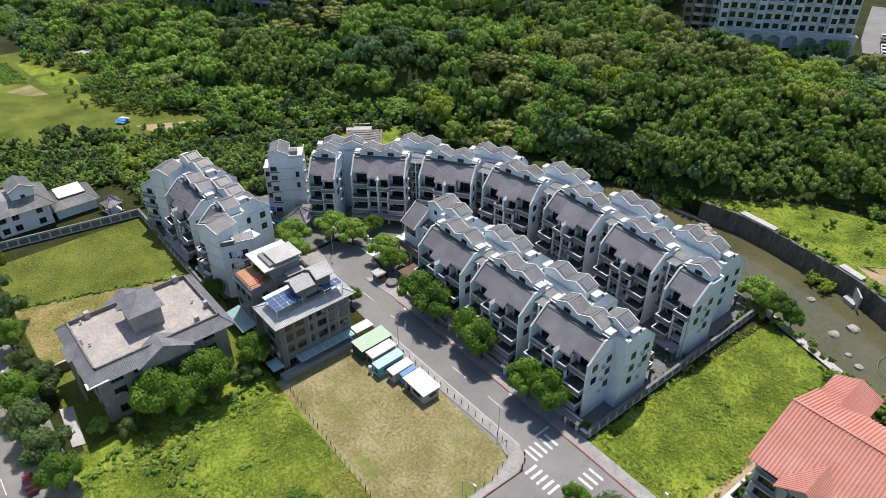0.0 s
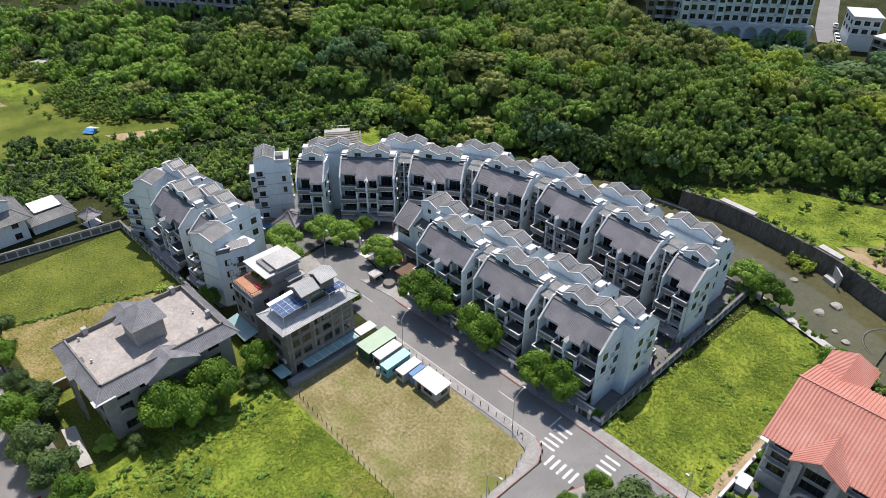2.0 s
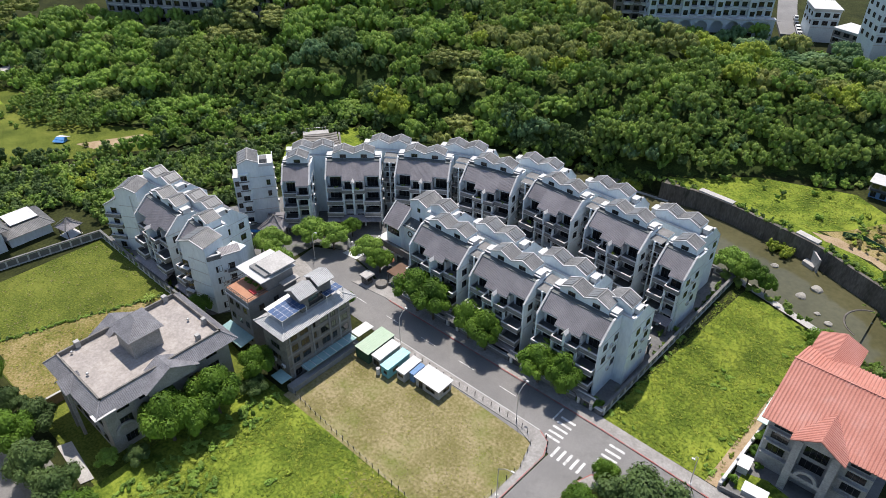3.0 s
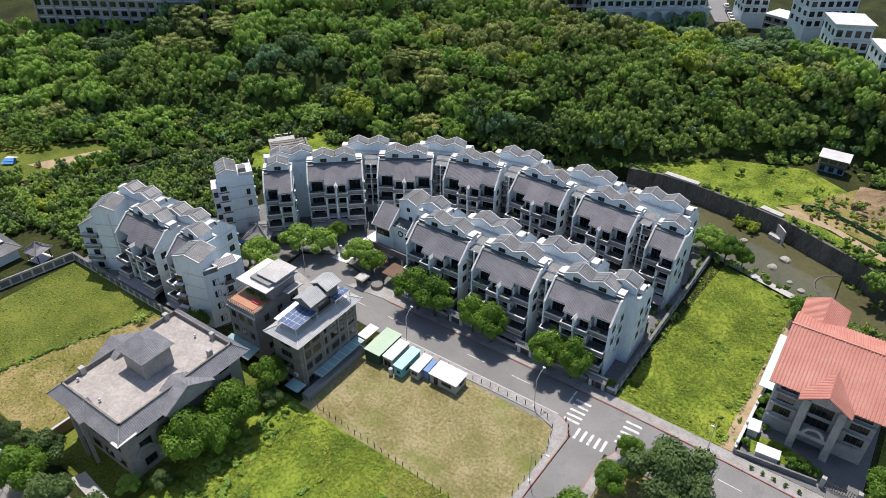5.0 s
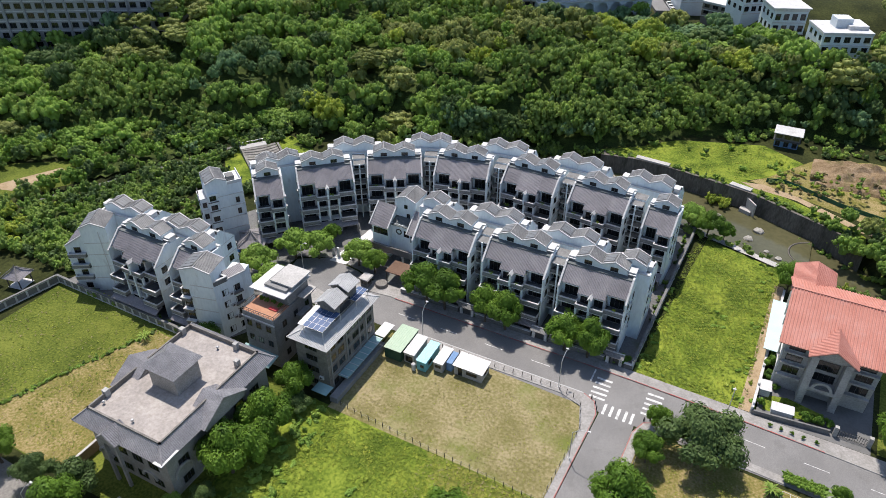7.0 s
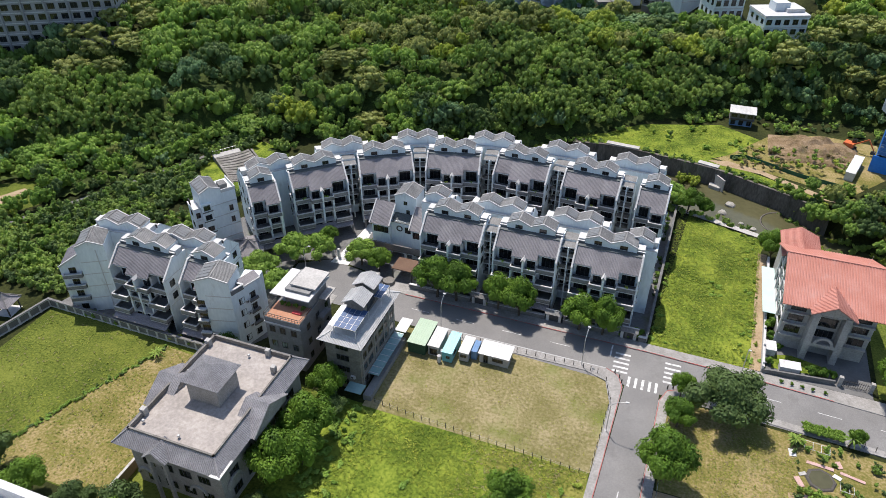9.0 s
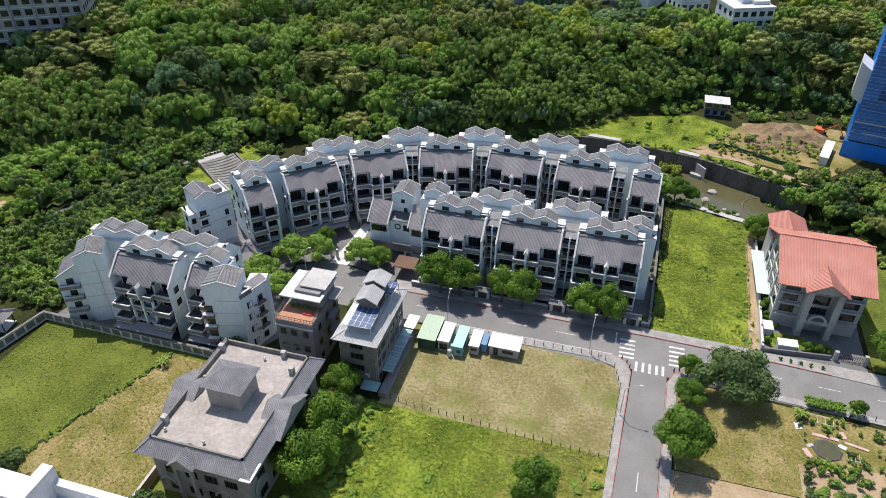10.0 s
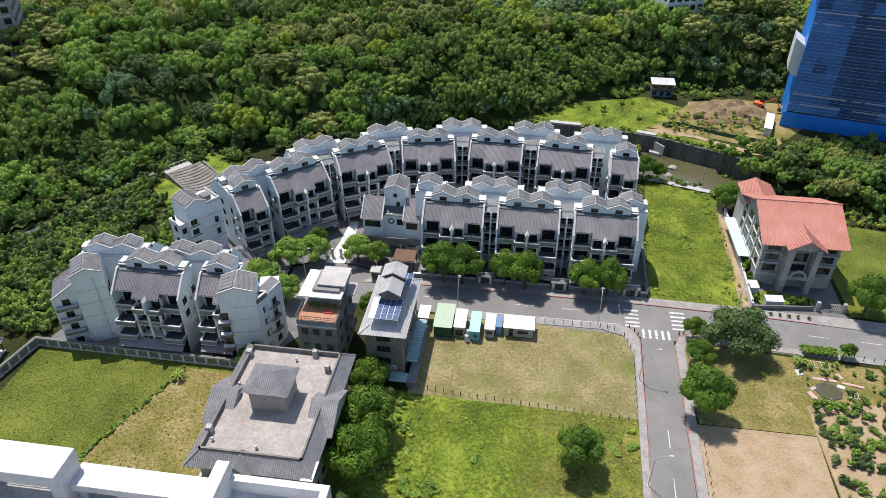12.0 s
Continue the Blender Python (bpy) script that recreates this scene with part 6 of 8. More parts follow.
for y in (-30.0, -28.4):
    bm = B()
    bar(bm, (0, 0, 0.1), (0, 0, 1.6), 0.42, 12)
    bar(bm, (0, 0, 1.6), (0, 0, 1.8), 0.42, 12, 0.1)
    solid("water_tank", bm, PALE, "upright white water tank beside the container", "tank", "water tanks", at=pose(-19.0 + 0.4, y - 1.4, 0.05))

# ---------------------------------------------------------------- compound walls
WALLGREY = material("wall_white_grey", [grey(0.42), grey(0.55), grey(0.64)], 0.85, 0.4, 3.0, 0.1, stain=((0.25, 0.25, 0.23, 1), 0.5, 0.58, 0.6))


DARKPANEL = material("grey_wall_panel", [grey(0.14), grey(0.2)], 0.85, 0.5, 3.0, 0.1)


def panel_wall(name, line, h, label, step=2.4):
    ob = thing(name, label, "wall", "compound walls")
    for (ax, ay), (bx, by) in zip(line, line[1:]):
        length = math.hypot(bx - ax, by - ay)
        n = max(1, round(length / step))
        turn = math.degrees(math.atan2(by - ay, bx - ax))
        w = length / n
        key = ("panel", round(w, 3), h)
        if key not in CACHE:
            post, pan = B(), B()
            box(post, -0.2, 0.2, -0.2, 0.2, 0, h)
            box(post, 0.2, w - 0.2, -0.12, 0.12, 0, 0.35)
            box(post, 0.2, w - 0.2, -0.12, 0.12, h - 0.3, h)
            box(pan, 0.2, w - 0.2, -0.05, 0.05, 0.35, h - 0.3)
            cap = B()
            box(cap, -0.2, w - 0.2, -0.28, 0.28, h, h + 0.14)
            CACHE[key] = (mesh_of(post, WALLGREY, "bay_frame"), mesh_of(pan, DARKPANEL, "panel"), mesh_of(cap, DARKWALL, "coping"))
        for i in range(n):
            m = pose(ax + (bx - ax) * i / n, ay + (by - ay) * i / n, 0, 0, 0, turn)
            bay = piece("bay_frame", CACHE[key][0], ob, m)
            piece("panel", CACHE[key][1], bay)
            piece("coping", CACHE[key][2], bay)
    return ob


panel_wall("compound_wall", [(-110.5, -77), (-104.2, -44.6), (-58.5, -45.2)], 2.1, "white panelled compound wall with dark coping beside the meadow")
panel_wall("compound_wall", [(19.2, -11.2), (20.6, 43)], 2.1, "white panelled compound wall beside the overgrown meadow")
panel_wall("compound_wall", [(20.6, 43.2), (-10, 46.5)], 1.6, "low panelled wall above the river bank")


def front_gate(x, y):
    ob = thing("gatehouse", "small tiled gatehouse in the dark front wall", "gatehouse", "gatehouses", pose(x, y, 0.1))
    for s in (-1, 1):
        part("pier", box(B(), s * 1.3 - 0.3, s * 1.3 + 0.3, -0.4, 0.4, 0, 2.3), WALLGREY, ob)
        part("roof_slope", ribbed(B(), [(-1.9, s * 1.0, 2.35), (1.9, s * 1.0, 2.35), (1.9, 0, 2.95), (-1.9, 0, 2.95)], 0.3, 0.05, 0.1), SLATE_LIGHT, ob)
    part("gate_leaf", box(B(), -1.0, 1.0, -0.06, 0.06, 0.05, 2.1), FRAME, ob, "dark metal gate leaf")
    part("ridge_cap", box(B(), -1.9, 1.9, -0.12, 0.12, 2.9, 3.05), TRIM, ob)


for x in (-16.6, 0.0, 15.6):
    front_gate(x, -11.6)
fw = thing("front_wall", "low dark stone wall in front of the houses", "wall")
for x0, x1 in ((-33, -18.6), (-14.6, -2.0), (2.0, 13.6), (17.6, 19.2)):
    part("wall_run", box(B(), x0, x1, -11.9, -11.5, 0, 1.3), DARKWALL, fw)
    part("coping", box(B(), x0 - 0.05, x1 + 0.05, -12.0, -11.4, 1.3, 1.42), WALLGREY, fw)

# ---------------------------------------------------------------- gate house and forecourt at the turning place
lodge = thing("corner_house", "white corner house with gabled tower and round window", "house")
bm = B()
prism(bm, [(-42.3, 2.6, 0), (-36.9, 2.6, 0), (-36.9, 2.6, 14.6), (-39.6, 2.6, 15.7), (-42.3, 2.6, 14.6)], (0, 5.2, 0))
part("tower", bm, WHITE, lodge, "white gabled tower")
gable_roof(lodge, -39.6, 2.7, 2.6, 7.8, 14.65, 1.1, False)
window(lodge, -39.6, 2.6, 12.4, 0.9, 1.0)
window(lodge, -39.0, 2.6, 9.9, 0.9, 1.2)
for x0, x1 in ((-46.9, -42.3), (-36.9, -33.4)):
    part("wing", box(B(), x0, x1, -1.0, 7.0, 0, 8.9), WHITE, lodge, "white wing")
    bm = B()
    prism(bm, [(x0, -1.0, 8.85), (x0, 7.0, 8.85), (x0, 2.7, 12.1)], (x1 - x0, 0, 0))
    part("wing_gable", bm, WHITE, lodge)
    part("roof_slope", ribbed(B(), [(x0 - 0.2, -1.9, 8.6), (x1 + 0.2, -1.9, 8.6), (x1 + 0.2, 2.7, 12.4), (x0 - 0.2, 2.7, 12.4)], 0.3, 0.07, 0.14), SLATE, lodge, "slate slope")
    part("roof_slope", ribbed(B(), [(x1 + 0.2, 7.3, 8.6), (x0 - 0.2, 7.3, 8.6), (x0 - 0.2, 2.7, 12.4), (x1 + 0.2, 2.7, 12.4)], 0.3, 0.07, 0.14), SLATE, lodge, "slate slope")
    for x in (x0 - 0.2, x1 + 0.2):
        part("verge", strip(B(), (x, -2.0, 8.6), (x, 2.7, 12.45), 0.3, 0.22), TRIM, lodge, "white verge")
    window(lodge, (x0 + x1) / 2, -1.0, 6.0, x1 - x0 - 0.8, 1.7, 0, bars=3)
    window(lodge, (x0 + x1) / 2, -1.0, 1.0, x1 - x0 - 1.0, 2.0, 0, bars=2)
part("middle_wall", box(B(), -42.3, -36.9, 0.2, 2.6, 0, 9.2), WHITE, lodge)
part("pent_roof", ribbed(B(), [(-42.3, -0.2, 9.0), (-36.9, -0.2, 9.0), (-36.9, 2.6, 10.0), (-42.3, 2.6, 10.0)], 0.3, 0.06, 0.12), COPING, lodge, "green-grey tiled pent roof")
bm = B()
for i in range(20):
    a, b = 2 * math.pi * i / 20, 2 * math.pi * (i + 1) / 20
    prism(bm, [(-40.3 + r * math.cos(t), 0.12, 7.2 + r * math.sin(t)) for r, t in ((0.5, a), (0.8, a), (0.8, b), (0.5, b))], (0, 0.1, 0))
part("round_window", bm, FRAME, lodge, "dark ring of a round window")
window(lodge, -38.2, 0.2, 6.2, 1.5, 1.6)
part("balcony_wall", box(B(), -47.2, -33.2, -3.2, -2.9, 3.2, 4.6), DARKWALL, lodge, "dark balcony wall")
part("balcony_floor", box(B(), -47.2, -33.2, -3.2, -1.0, 2.9, 3.2), DARKWALL, lodge)
for x in (-46.8, -42.2, -37.6, -33.6):
    part("pier", box(B(), x - 0.2, x + 0.2, -3.2, -2.8, 0, 2.9), WALLGREY, lodge)

BROWN_ROOF = material("brown_deck_roof", [(0.1, 0.055, 0.035, 1), (0.15, 0.09, 0.06, 1)], 0.8, 0.5, 4.0, 0.1)
pergola = thing("carport", "brown flat-roofed carport beside the corner house", "carport")
part("roof", box(B(), -38.2, -33.2, -9.8, -5.2, 2.9, 3.1), BROWN_ROOF, pergola)
for x in (-38.0, -33.4):
    for y in (-9.6, -5.4):
        part("post", box(B(), x - 0.1, x + 0.1, y - 0.1, y + 0.1, 0.05, 2.9), DARKPOST, pergola)
booth = thing("guard_booth", "small dark guard booth with pale roof", "booth", at=pose(-41.4, -13.0, 0.07))
part("body", box(B(), -0.9, 0.9, -0.9, 0.9, 0, 2.2), DARKWALL, booth)
part("roof", prism(B(), [(-1.3, -1.3, 2.2), (1.3, -1.3, 2.2), (1.1, -1.3, 2.5), (-1.1, -1.3, 2.5)], (0, 2.6, 0)), CONCRETE, booth, "pale slab roof")
window(booth, 0, -0.92, 0.9, 1.3, 1.0)
window(booth, 0.92, 0, 0.9, 1.3, 1.0, 90)
pavement("pavement_island", [(-44.5, -15.2), (-33.5, -14.0), (-33.5, -10.5), (-40.5, -10.6)], "paved island beside the booth", 0.18)
planter = thing("planter", "round stone planter with clipped shrubs", "planter", at=pose(-38.2, -11.6, 0.15))
part("rim", bar(B(), (0, 0, 0), (0, 0, 0.8), 1.5, 14, 1.35), BROWN_STONE, planter)
parasol = thing("parasol", "rust-red garden parasol beside the corner house", "parasol", at=pose(-42.0, -5.6, 0.06))
part("pole", bar(B(), (0, 0, 0), (0, 0, 2.6), 0.05, 6), STEEL, parasol)
part("canopy", bar(B(), (0, 0, 2.1), (0, 0, 2.75), 1.5, 10, 0.08), material("rust_red_canvas", [(0.3, 0.1, 0.07, 1), (0.4, 0.16, 0.11, 1)], 0.8, 0.8, 5.0), parasol, "rust-red canvas canopy")
gate = thing("entrance_gate", "white metal entrance gate between pillars", "gate")
for x, y in ((-55.0, -6.4), (-53.4, -6.6), (-51.4, -6.4), (-49.9, -5.8)):
    part("pillar", box(B(), x - 0.25, x + 0.25, y - 0.25, y + 0.25, 0, 2.6), TRIM, gate)
for x0, x1 in ((-54.7, -53.7), (-53.1, -51.7), (-51.1, -50.2)):
    bm = B()
    for i in range(5):
        x = x0 + (x1 - x0) * i / 4
        bar(bm, (x, -6.4, 0.1), (x, -6.4, 1.9), 0.03, 5)
    bar(bm, (x0, -6.4, 1.85), (x1, -6.4, 1.85), 0.04, 5)
    bar(bm, (x0, -6.4, 0.3), (x1, -6.4, 0.3), 0.04, 5)
    part("gate_leaf", bm, TRIM, gate)
flat("path_gate", [(-54.5, -9), (-50, -8.6), (-50.2, 2), (-51.0, 9.5), (-53.0, 9.5), (-53.4, 0)], 0.075, material("pale_path_stone", [grey(0.6), grey(0.72)], 0.8, 0.5, 3.0), "bright pale stone garden path", "path")


def pavilion(at, w, label, z=3.2, rise=2.6):
    ob = thing("pavilion", label, "pavilion", "pavilions", at)
    for sx in (-1, 1):
        for sy in (-1, 1):
            part("post", bar(B(), (sx * w * 0.36, sy * w * 0.36, 0), (sx * w * 0.36, sy * w * 0.36, z), 0.14, 8), DARKPOST, ob)
    c = [(-w / 2, -w / 2), (w / 2, -w / 2), (w / 2, w / 2), (-w / 2, w / 2)]
    for (ax, ay), (bx, by) in zip(c, c[1:] + c[:1]):
        q = 0.42
        part("lower_slope", ribbed(B(), [(ax, ay, z), (bx, by, z), (bx * q, by * q, z + rise * 0.42), (ax * q, ay * q, z + rise * 0.42)], 0.3, 0.06, 0.1), SLATE, ob)
        part("upper_slope", ribbed(B(), [(ax * q, ay * q, z + rise * 0.42), (bx * q, by * q, z + rise * 0.42), (0, 0, z + rise)], 0.3, 0.06, 0.1), SLATE, ob)
        part("hip_cap", strip(B(), (ax * 1.04, ay * 1.04, z + 0.15), (0, 0, z + rise), 0.22, 0.16), DARKWALL, ob)
    part("finial", bar(B(), (0, 0, z + rise - 0.1), (0, 0, z + rise + 0.6), 0.12, 8, 0.04), DARKWALL, ob)
    part("plinth", box(B(), -w * 0.42, w * 0.42, -w * 0.42, w * 0.42, 0, 0.06), PALEGREY, ob)


pavilion(pose(-72.6, -14.6, 0.06, 0, 0, 30), 6.6, "dark slate hipped pavilion between the houses")
pavilion(pose(-111.5, -49.0, 0.02, 0, 0, 10), 4.6, "garden pavilion with upswept dark roof", 2.6, 2.2)

# ---------------------------------------------------------------- house beyond the west wall
wh = thing("west_house", "white two-storey house with grey tiled roofs and gabled tower", "house")
part("wall", box(B(), -126.5, -115.5, -75, -62.5, 0, 6.2), WHITE, wh)
skirt(wh, -128, -114, -76.5, -61.0, 6.0, 3.6, 2.6, SLATE_LIGHT, 0.32, "grey ribbed tiles")
part("roof_top", box(B(), -124.2, -117.8, -72.7, -64.8, 8.2, 8.6), SLATE, wh)
bm = B()
prism(bm, [(-117.2, -69.8, 6), (-117.2, -64.4, 6), (-117.2, -64.4, 10.6), (-117.2, -67.1, 11.8), (-117.2, -69.8, 10.6)], (-6, 0, 0))
tw = part("tower", bm, WHITE, wh, "pale gabled tower")
for y in (-70.1, -64.1):
    part("roof_slope", ribbed(B(), [(-116.8, y, 10.5), (-123.6, y, 10.5), (-123.6, -67.1, 11.95), (-116.8, -67.1, 11.95)], 0.3, 0.06, 0.12), SLATE_LIGHT, tw)
    part("verge", strip(B(), (-116.85, y, 10.45), (-116.85, -67.1, 11.9), 0.25, 0.3), TRIM, tw, "white verge")
window(tw, -117.2, -67.1, 8.3, 1.0, 0.9, 90)
for y in (-73.4, -70.5, -65.0):
    window(wh, -115.5, y, 3.9, 1.5, 1.4, 90)
    window(wh, -115.5, y, 0.8, 1.6, 1.6, 90)
part("low_wing", box(B(), -125, -116, -61.5, -51.5, 0, 3.1), WHITE, wh)
skirt(wh, -126.2, -114.8, -62.4, -50.6, 3.0, 2.4, 1.6, SLATE_LIGHT, 0.32, "grey ribbed tiles")
part("well", box(B(), -123.5, -117.5, -59.6, -53.4, 4.4, 5.0), DARKWALL, wh, "dark roof well with white rim")
part("well_rim", box(B(), -123.7, -117.3, -59.8, -53.2, 5.0, 5.12), TRIM, wh)

# ---------------------------------------------------------------- amphitheatre
OLD_STEP = material("weathered_steps", [grey(0.13, (1, 0.93, 0.85)), grey(0.19, (1, 0.94, 0.86)), grey(0.28, (1, 0.95, 0.88))], 0.9, 0.4, 3.0, 0.2, stain=((0.07, 0.09, 0.03, 1), 0.3, 0.53, 0.6))
amph = thing("amphitheatre", "small amphitheatre of curved concrete steps in the grass", "amphitheatre", at=pose(-108.4, 29.6, 0, 0, 0, -37))
for k in range(11):
    u0, u1, h = 2.0 + k * 1.28, 2.0 + (k + 1) * 1.28, 1.75 - k * 0.15
    n, half = 14, 4.9 + 0.06 * k
    bow = lambda u, v: u + 2.1 * (1 - (v / 5.0) ** 2) * min(1.0, 0.35 + 0.08 * k)
    bm = B()
    for i in range(n):
        va, vb = -half + 2 * half * i / n, -half + 2 * half * (i + 1) / n
        prism(bm, [(bow(u0, va), va, -0.2), (bow(u1, va), va, -0.2), (bow(u1, vb), vb, -0.2), (bow(u0, vb), vb, -0.2)], (0, 0, h + 0.2))
    bmesh.ops.remove_doubles(bm, verts=bm.verts, dist=0.002)
    part("step", bm, OLD_STEP, amph)
part("platform", box(B(), 0.0, 2.6, -5.6, 2.4, -0.2, 1.85), CONCRETE, amph, "pale concrete platform above the steps")
for v in (-5.6, 5.3):
    part("side_ramp", prism(B(), [(2.6, v, -0.2), (17.0, v, -0.2), (17.0, v, 0.2), (2.6, v, 1.85)], (0, 0.6, 0)), OLD_STEP, amph)
for i in range(8):
    part("rail_post", bar(B(), (0.2, -5.4 + i, 1.85), (0.2, -5.4 + i, 2.85), 0.035, 5), STEEL, amph)
part("railing", bar(B(), (0.2, -5.4, 2.85), (0.2, 1.8, 2.85), 0.045, 5), STEEL, amph, "galvanised top rail")

flat("lawn_amphitheatre", [(-113, 20), (-103, 9), (-89, 11), (-85, 22), (-93, 37), (-104, 41), (-114, 32)], 0.08, LUSH, "rough green grass round the amphitheatre", "lawn")

# ---------------------------------------------------------------- river works
bm = B()
xs = list(np.arange(-13, 60, 3.0))
for xa, xb in zip(xs, xs[1:]):
    ya, yb = float(line_y(xa, FAR_BANK)), float(line_y(xb, FAR_BANK))
    prism(bm, [(xa, ya - 0.9, -7), (xa, ya + 5.5, -7), (xa, ya + 5.5, -0.02), (xa, ya + 0.7, 0.0), (xa, ya + 0.7, 0.45), (xa, ya - 0.25, 0.45)], (xb - xa + 0.001, yb - ya, 0))
bmesh.ops.remove_doubles(bm, verts=bm.verts, dist=0.01)
top_bm = B()
for xa, xb in zip(xs, xs[1:]):
    if xa < -12:
        continue
    ya, yb = float(line_y(xa, FAR_BANK)), float(line_y(xb, FAR_BANK))
    top_bm.faces.new([top_bm.verts.new(q) for q in ((xa, ya + 0.7, 0.03), (xb, yb + 0.7, 0.03), (xb, yb + 6.5, 0.03), (xa, ya + 6.5, 0.03))])
solid("bank_top", top_bm, LUSH, "grassy strip along the river wall", "bank", kind="structure")
solid("retaining_wall", bm, RIVER_WALL, "dark stained concrete river wall", "wall", kind="structure")
for a, b in (((-3.0, 76.8), (7.0, 75.9)), ((24.6, 73.2), (30.4, 71.6))):
    solid("levee_slab", strip(B(), (*a, 0.3), (*b, 0.3), 1.9, 0.5), CONCRETE, "pale concrete slab on the river wall", "slab", "levee slabs")
solid("outfall_pier", prism(B(), [(28.6, 68.4, -6), (31.6, 67.0, -6), (32.2, 70.5, -6), (29.2, 71.5, -6)], (0, 0, 2.2)), CONCRETE, "pale concrete outfall apron by the river wall", "outfall")
solid("outfall_wall", strip(B(), (29.4, 71.0, -6), (32.6, 66.8, -6), 0.4, 5.0), CONCRETE, "slanting concrete wing wall by the river", "outfall")
weir = thing("weir", "curved concrete weir with a white spill of water", "weir")
FOAM = material("white_water", [grey(0.5), grey(0.8)], 0.5, 1.5, 5.0, 0.4)
bm, sl, fm = B(), B(), B()
for i in range(14):
    a, b = math.radians(105 + 140 * i / 14), math.radians(105 + 140 * (i + 1) / 14)
    at = lambda r, t, z: (49.0 + r * math.cos(t), 54.5 + r * math.sin(t), z)
    prism(bm, [at(6.0, a, -7), at(6.3, a, -7), at(6.3, b, -7), at(6.0, b, -7)], (0, 0, 2.3))
    prism(sl, [at(6.0, a, -4.78), at(3.2, a, -5.86), at(3.2, b, -5.86), at(6.0, b, -4.78)], (0, 0, 0.06))
    w = 0.25 + 0.45 * abs(noise.noise((i * 0.8, 2, 7)))
    prism(fm, [at(3.2, a, -5.95), at(3.2 - w, a, -5.95), at(3.2 - w, b, -5.95), at(3.2, b, -5.95)], (0, 0, 0.16))
for m in (bm, sl, fm):
    bmesh.ops.remove_doubles(m, verts=m.verts, dist=0.002)
part("crest", bm, RIVER_WALL, weir)
part("apron", sl, material("wet_apron", [grey(0.03, (1, 0.97, 0.9)), grey(0.06, (1, 0.97, 0.9))], 0.2, 0.5, 3.0, 0.2, spec=0.5), weir, "dark wet sloping apron")
part("spill", fm, FOAM, weir, "white spilling water")
ROCK = material("river_rock", [grey(0.22, (1, 0.95, 0.85)), grey(0.4, (1, 0.95, 0.85))], 0.9, 0.8, 4.0, 0.3)


def boulder(seed, r):
    g = np.random.default_rng(seed)
    bm = B()
    bmesh.ops.create_icosphere(bm, subdivisions=2, radius=r)
    for v in bm.verts:
        v.co *= 1 + 0.25 * noise.noise(v.co * 1.3 / r + Vector((seed, 0, 0)))
        v.co.z *= 0.6
    return mesh_of(bm, ROCK, "boulder")


ROCKS = [boulder(i, 0.7 + 0.25 * i) for i in range(4)]
for i, (x, y) in enumerate(((-9.6, 69.7), (-9.2, 72.0), (-8.0, 70.9), (-7.2, 68.6), (-6.0, 70.5), (-10.4, 71.2), (-5.0, 68.4), (-27, 75), (-29, 74.6), (24, 63), (33, 55), (35, 60), (38, 51), (41, 49))):
    ob = new("boulder", ROCKS[i % 4])
    ob.matrix_basis = pose(x, y, -4.75, 0, 0, i * 71)
    tagged(ob, "pale brown boulder in shallow river water", "rock", "river boulders")
solid("river_ledge", strip(B(), (-20.2, 72.6, -5.4), (-10.0, 73.6, -5.4), 0.7, 0.9), CONCRETE, "pale concrete ledge at the foot of the river wall", "ledge")
flat("path_river", [(-12, 47.6), (9, 44.2), (21, 43.6), (41, 37.2), (48, 34.5), (48.6, 36), (41.8, 38.9), (21.5, 45.4), (9.2, 46.0), (-12, 49.2)], 0.1, CONCRETE, "pale concrete path beside the river", "path")
hedge_rows = [(x + rng.uniform(-0.4, 0.4), float(line_y(x, NEAR_BANK)) + rng.uniform(-1.0, 1.8), 0.0, rng.uniform(1.0, 1.9), rng.uniform(1.6, 3.0), 1) for x in np.arange(-40, 2, 1.1) if not -22 < x < -16]
wood("bank_hedge", hedge_rows, "bright yellow-green shrubs on the river bank behind the houses", "shrubs")
hang = [(x, float(line_y(x, FAR_BANK)) + rng.uniform(0.0, 2.6), rng.uniform(-0.5, 0.2), rng.uniform(0.6, 1.3), rng.uniform(0.8, 1.7), int(rng.choice([0, 0, 6, 4, 2]))) for x in np.arange(-22, 62, 0.55) if rng.uniform() < 0.8 and not (-4 < x < 8) and not (24 < x < 32)]
hang += [(x, y, 0.0, rng.uniform(0.9, 1.9), rng.uniform(1.0, 2.4), int(rng.choice([0, 6, 2, 1]))) for x, y in zip(rng.uniform(-10, 36, 46), rng.uniform(79, 101, 46)) if y < 86 + 0.35 * (x + 10) and noise.noise((x * 0.15, y * 0.15, 6)) > -0.05]
wood("wall_shrubs", hang, "shrubs and creepers hanging over the river wall", "shrubs")
island = [(x + rng.uniform(-1, 1), y + rng.uniform(-1, 1), -5.2, rng.uniform(1.9, 2.7), rng.uniform(2.4, 3.6), 1) for x, y in ((21, 70), (23, 70.5), (25, 70), (22, 69), (24, 68.5), (-23, 74), (-21.5, 73.6), (-24.5, 74.2), (-20.5, 73.8), (53, 60), (54.5, 59))]
wood("island_reeds", island, "yellow-green reeds on a gravel bar", "reeds")

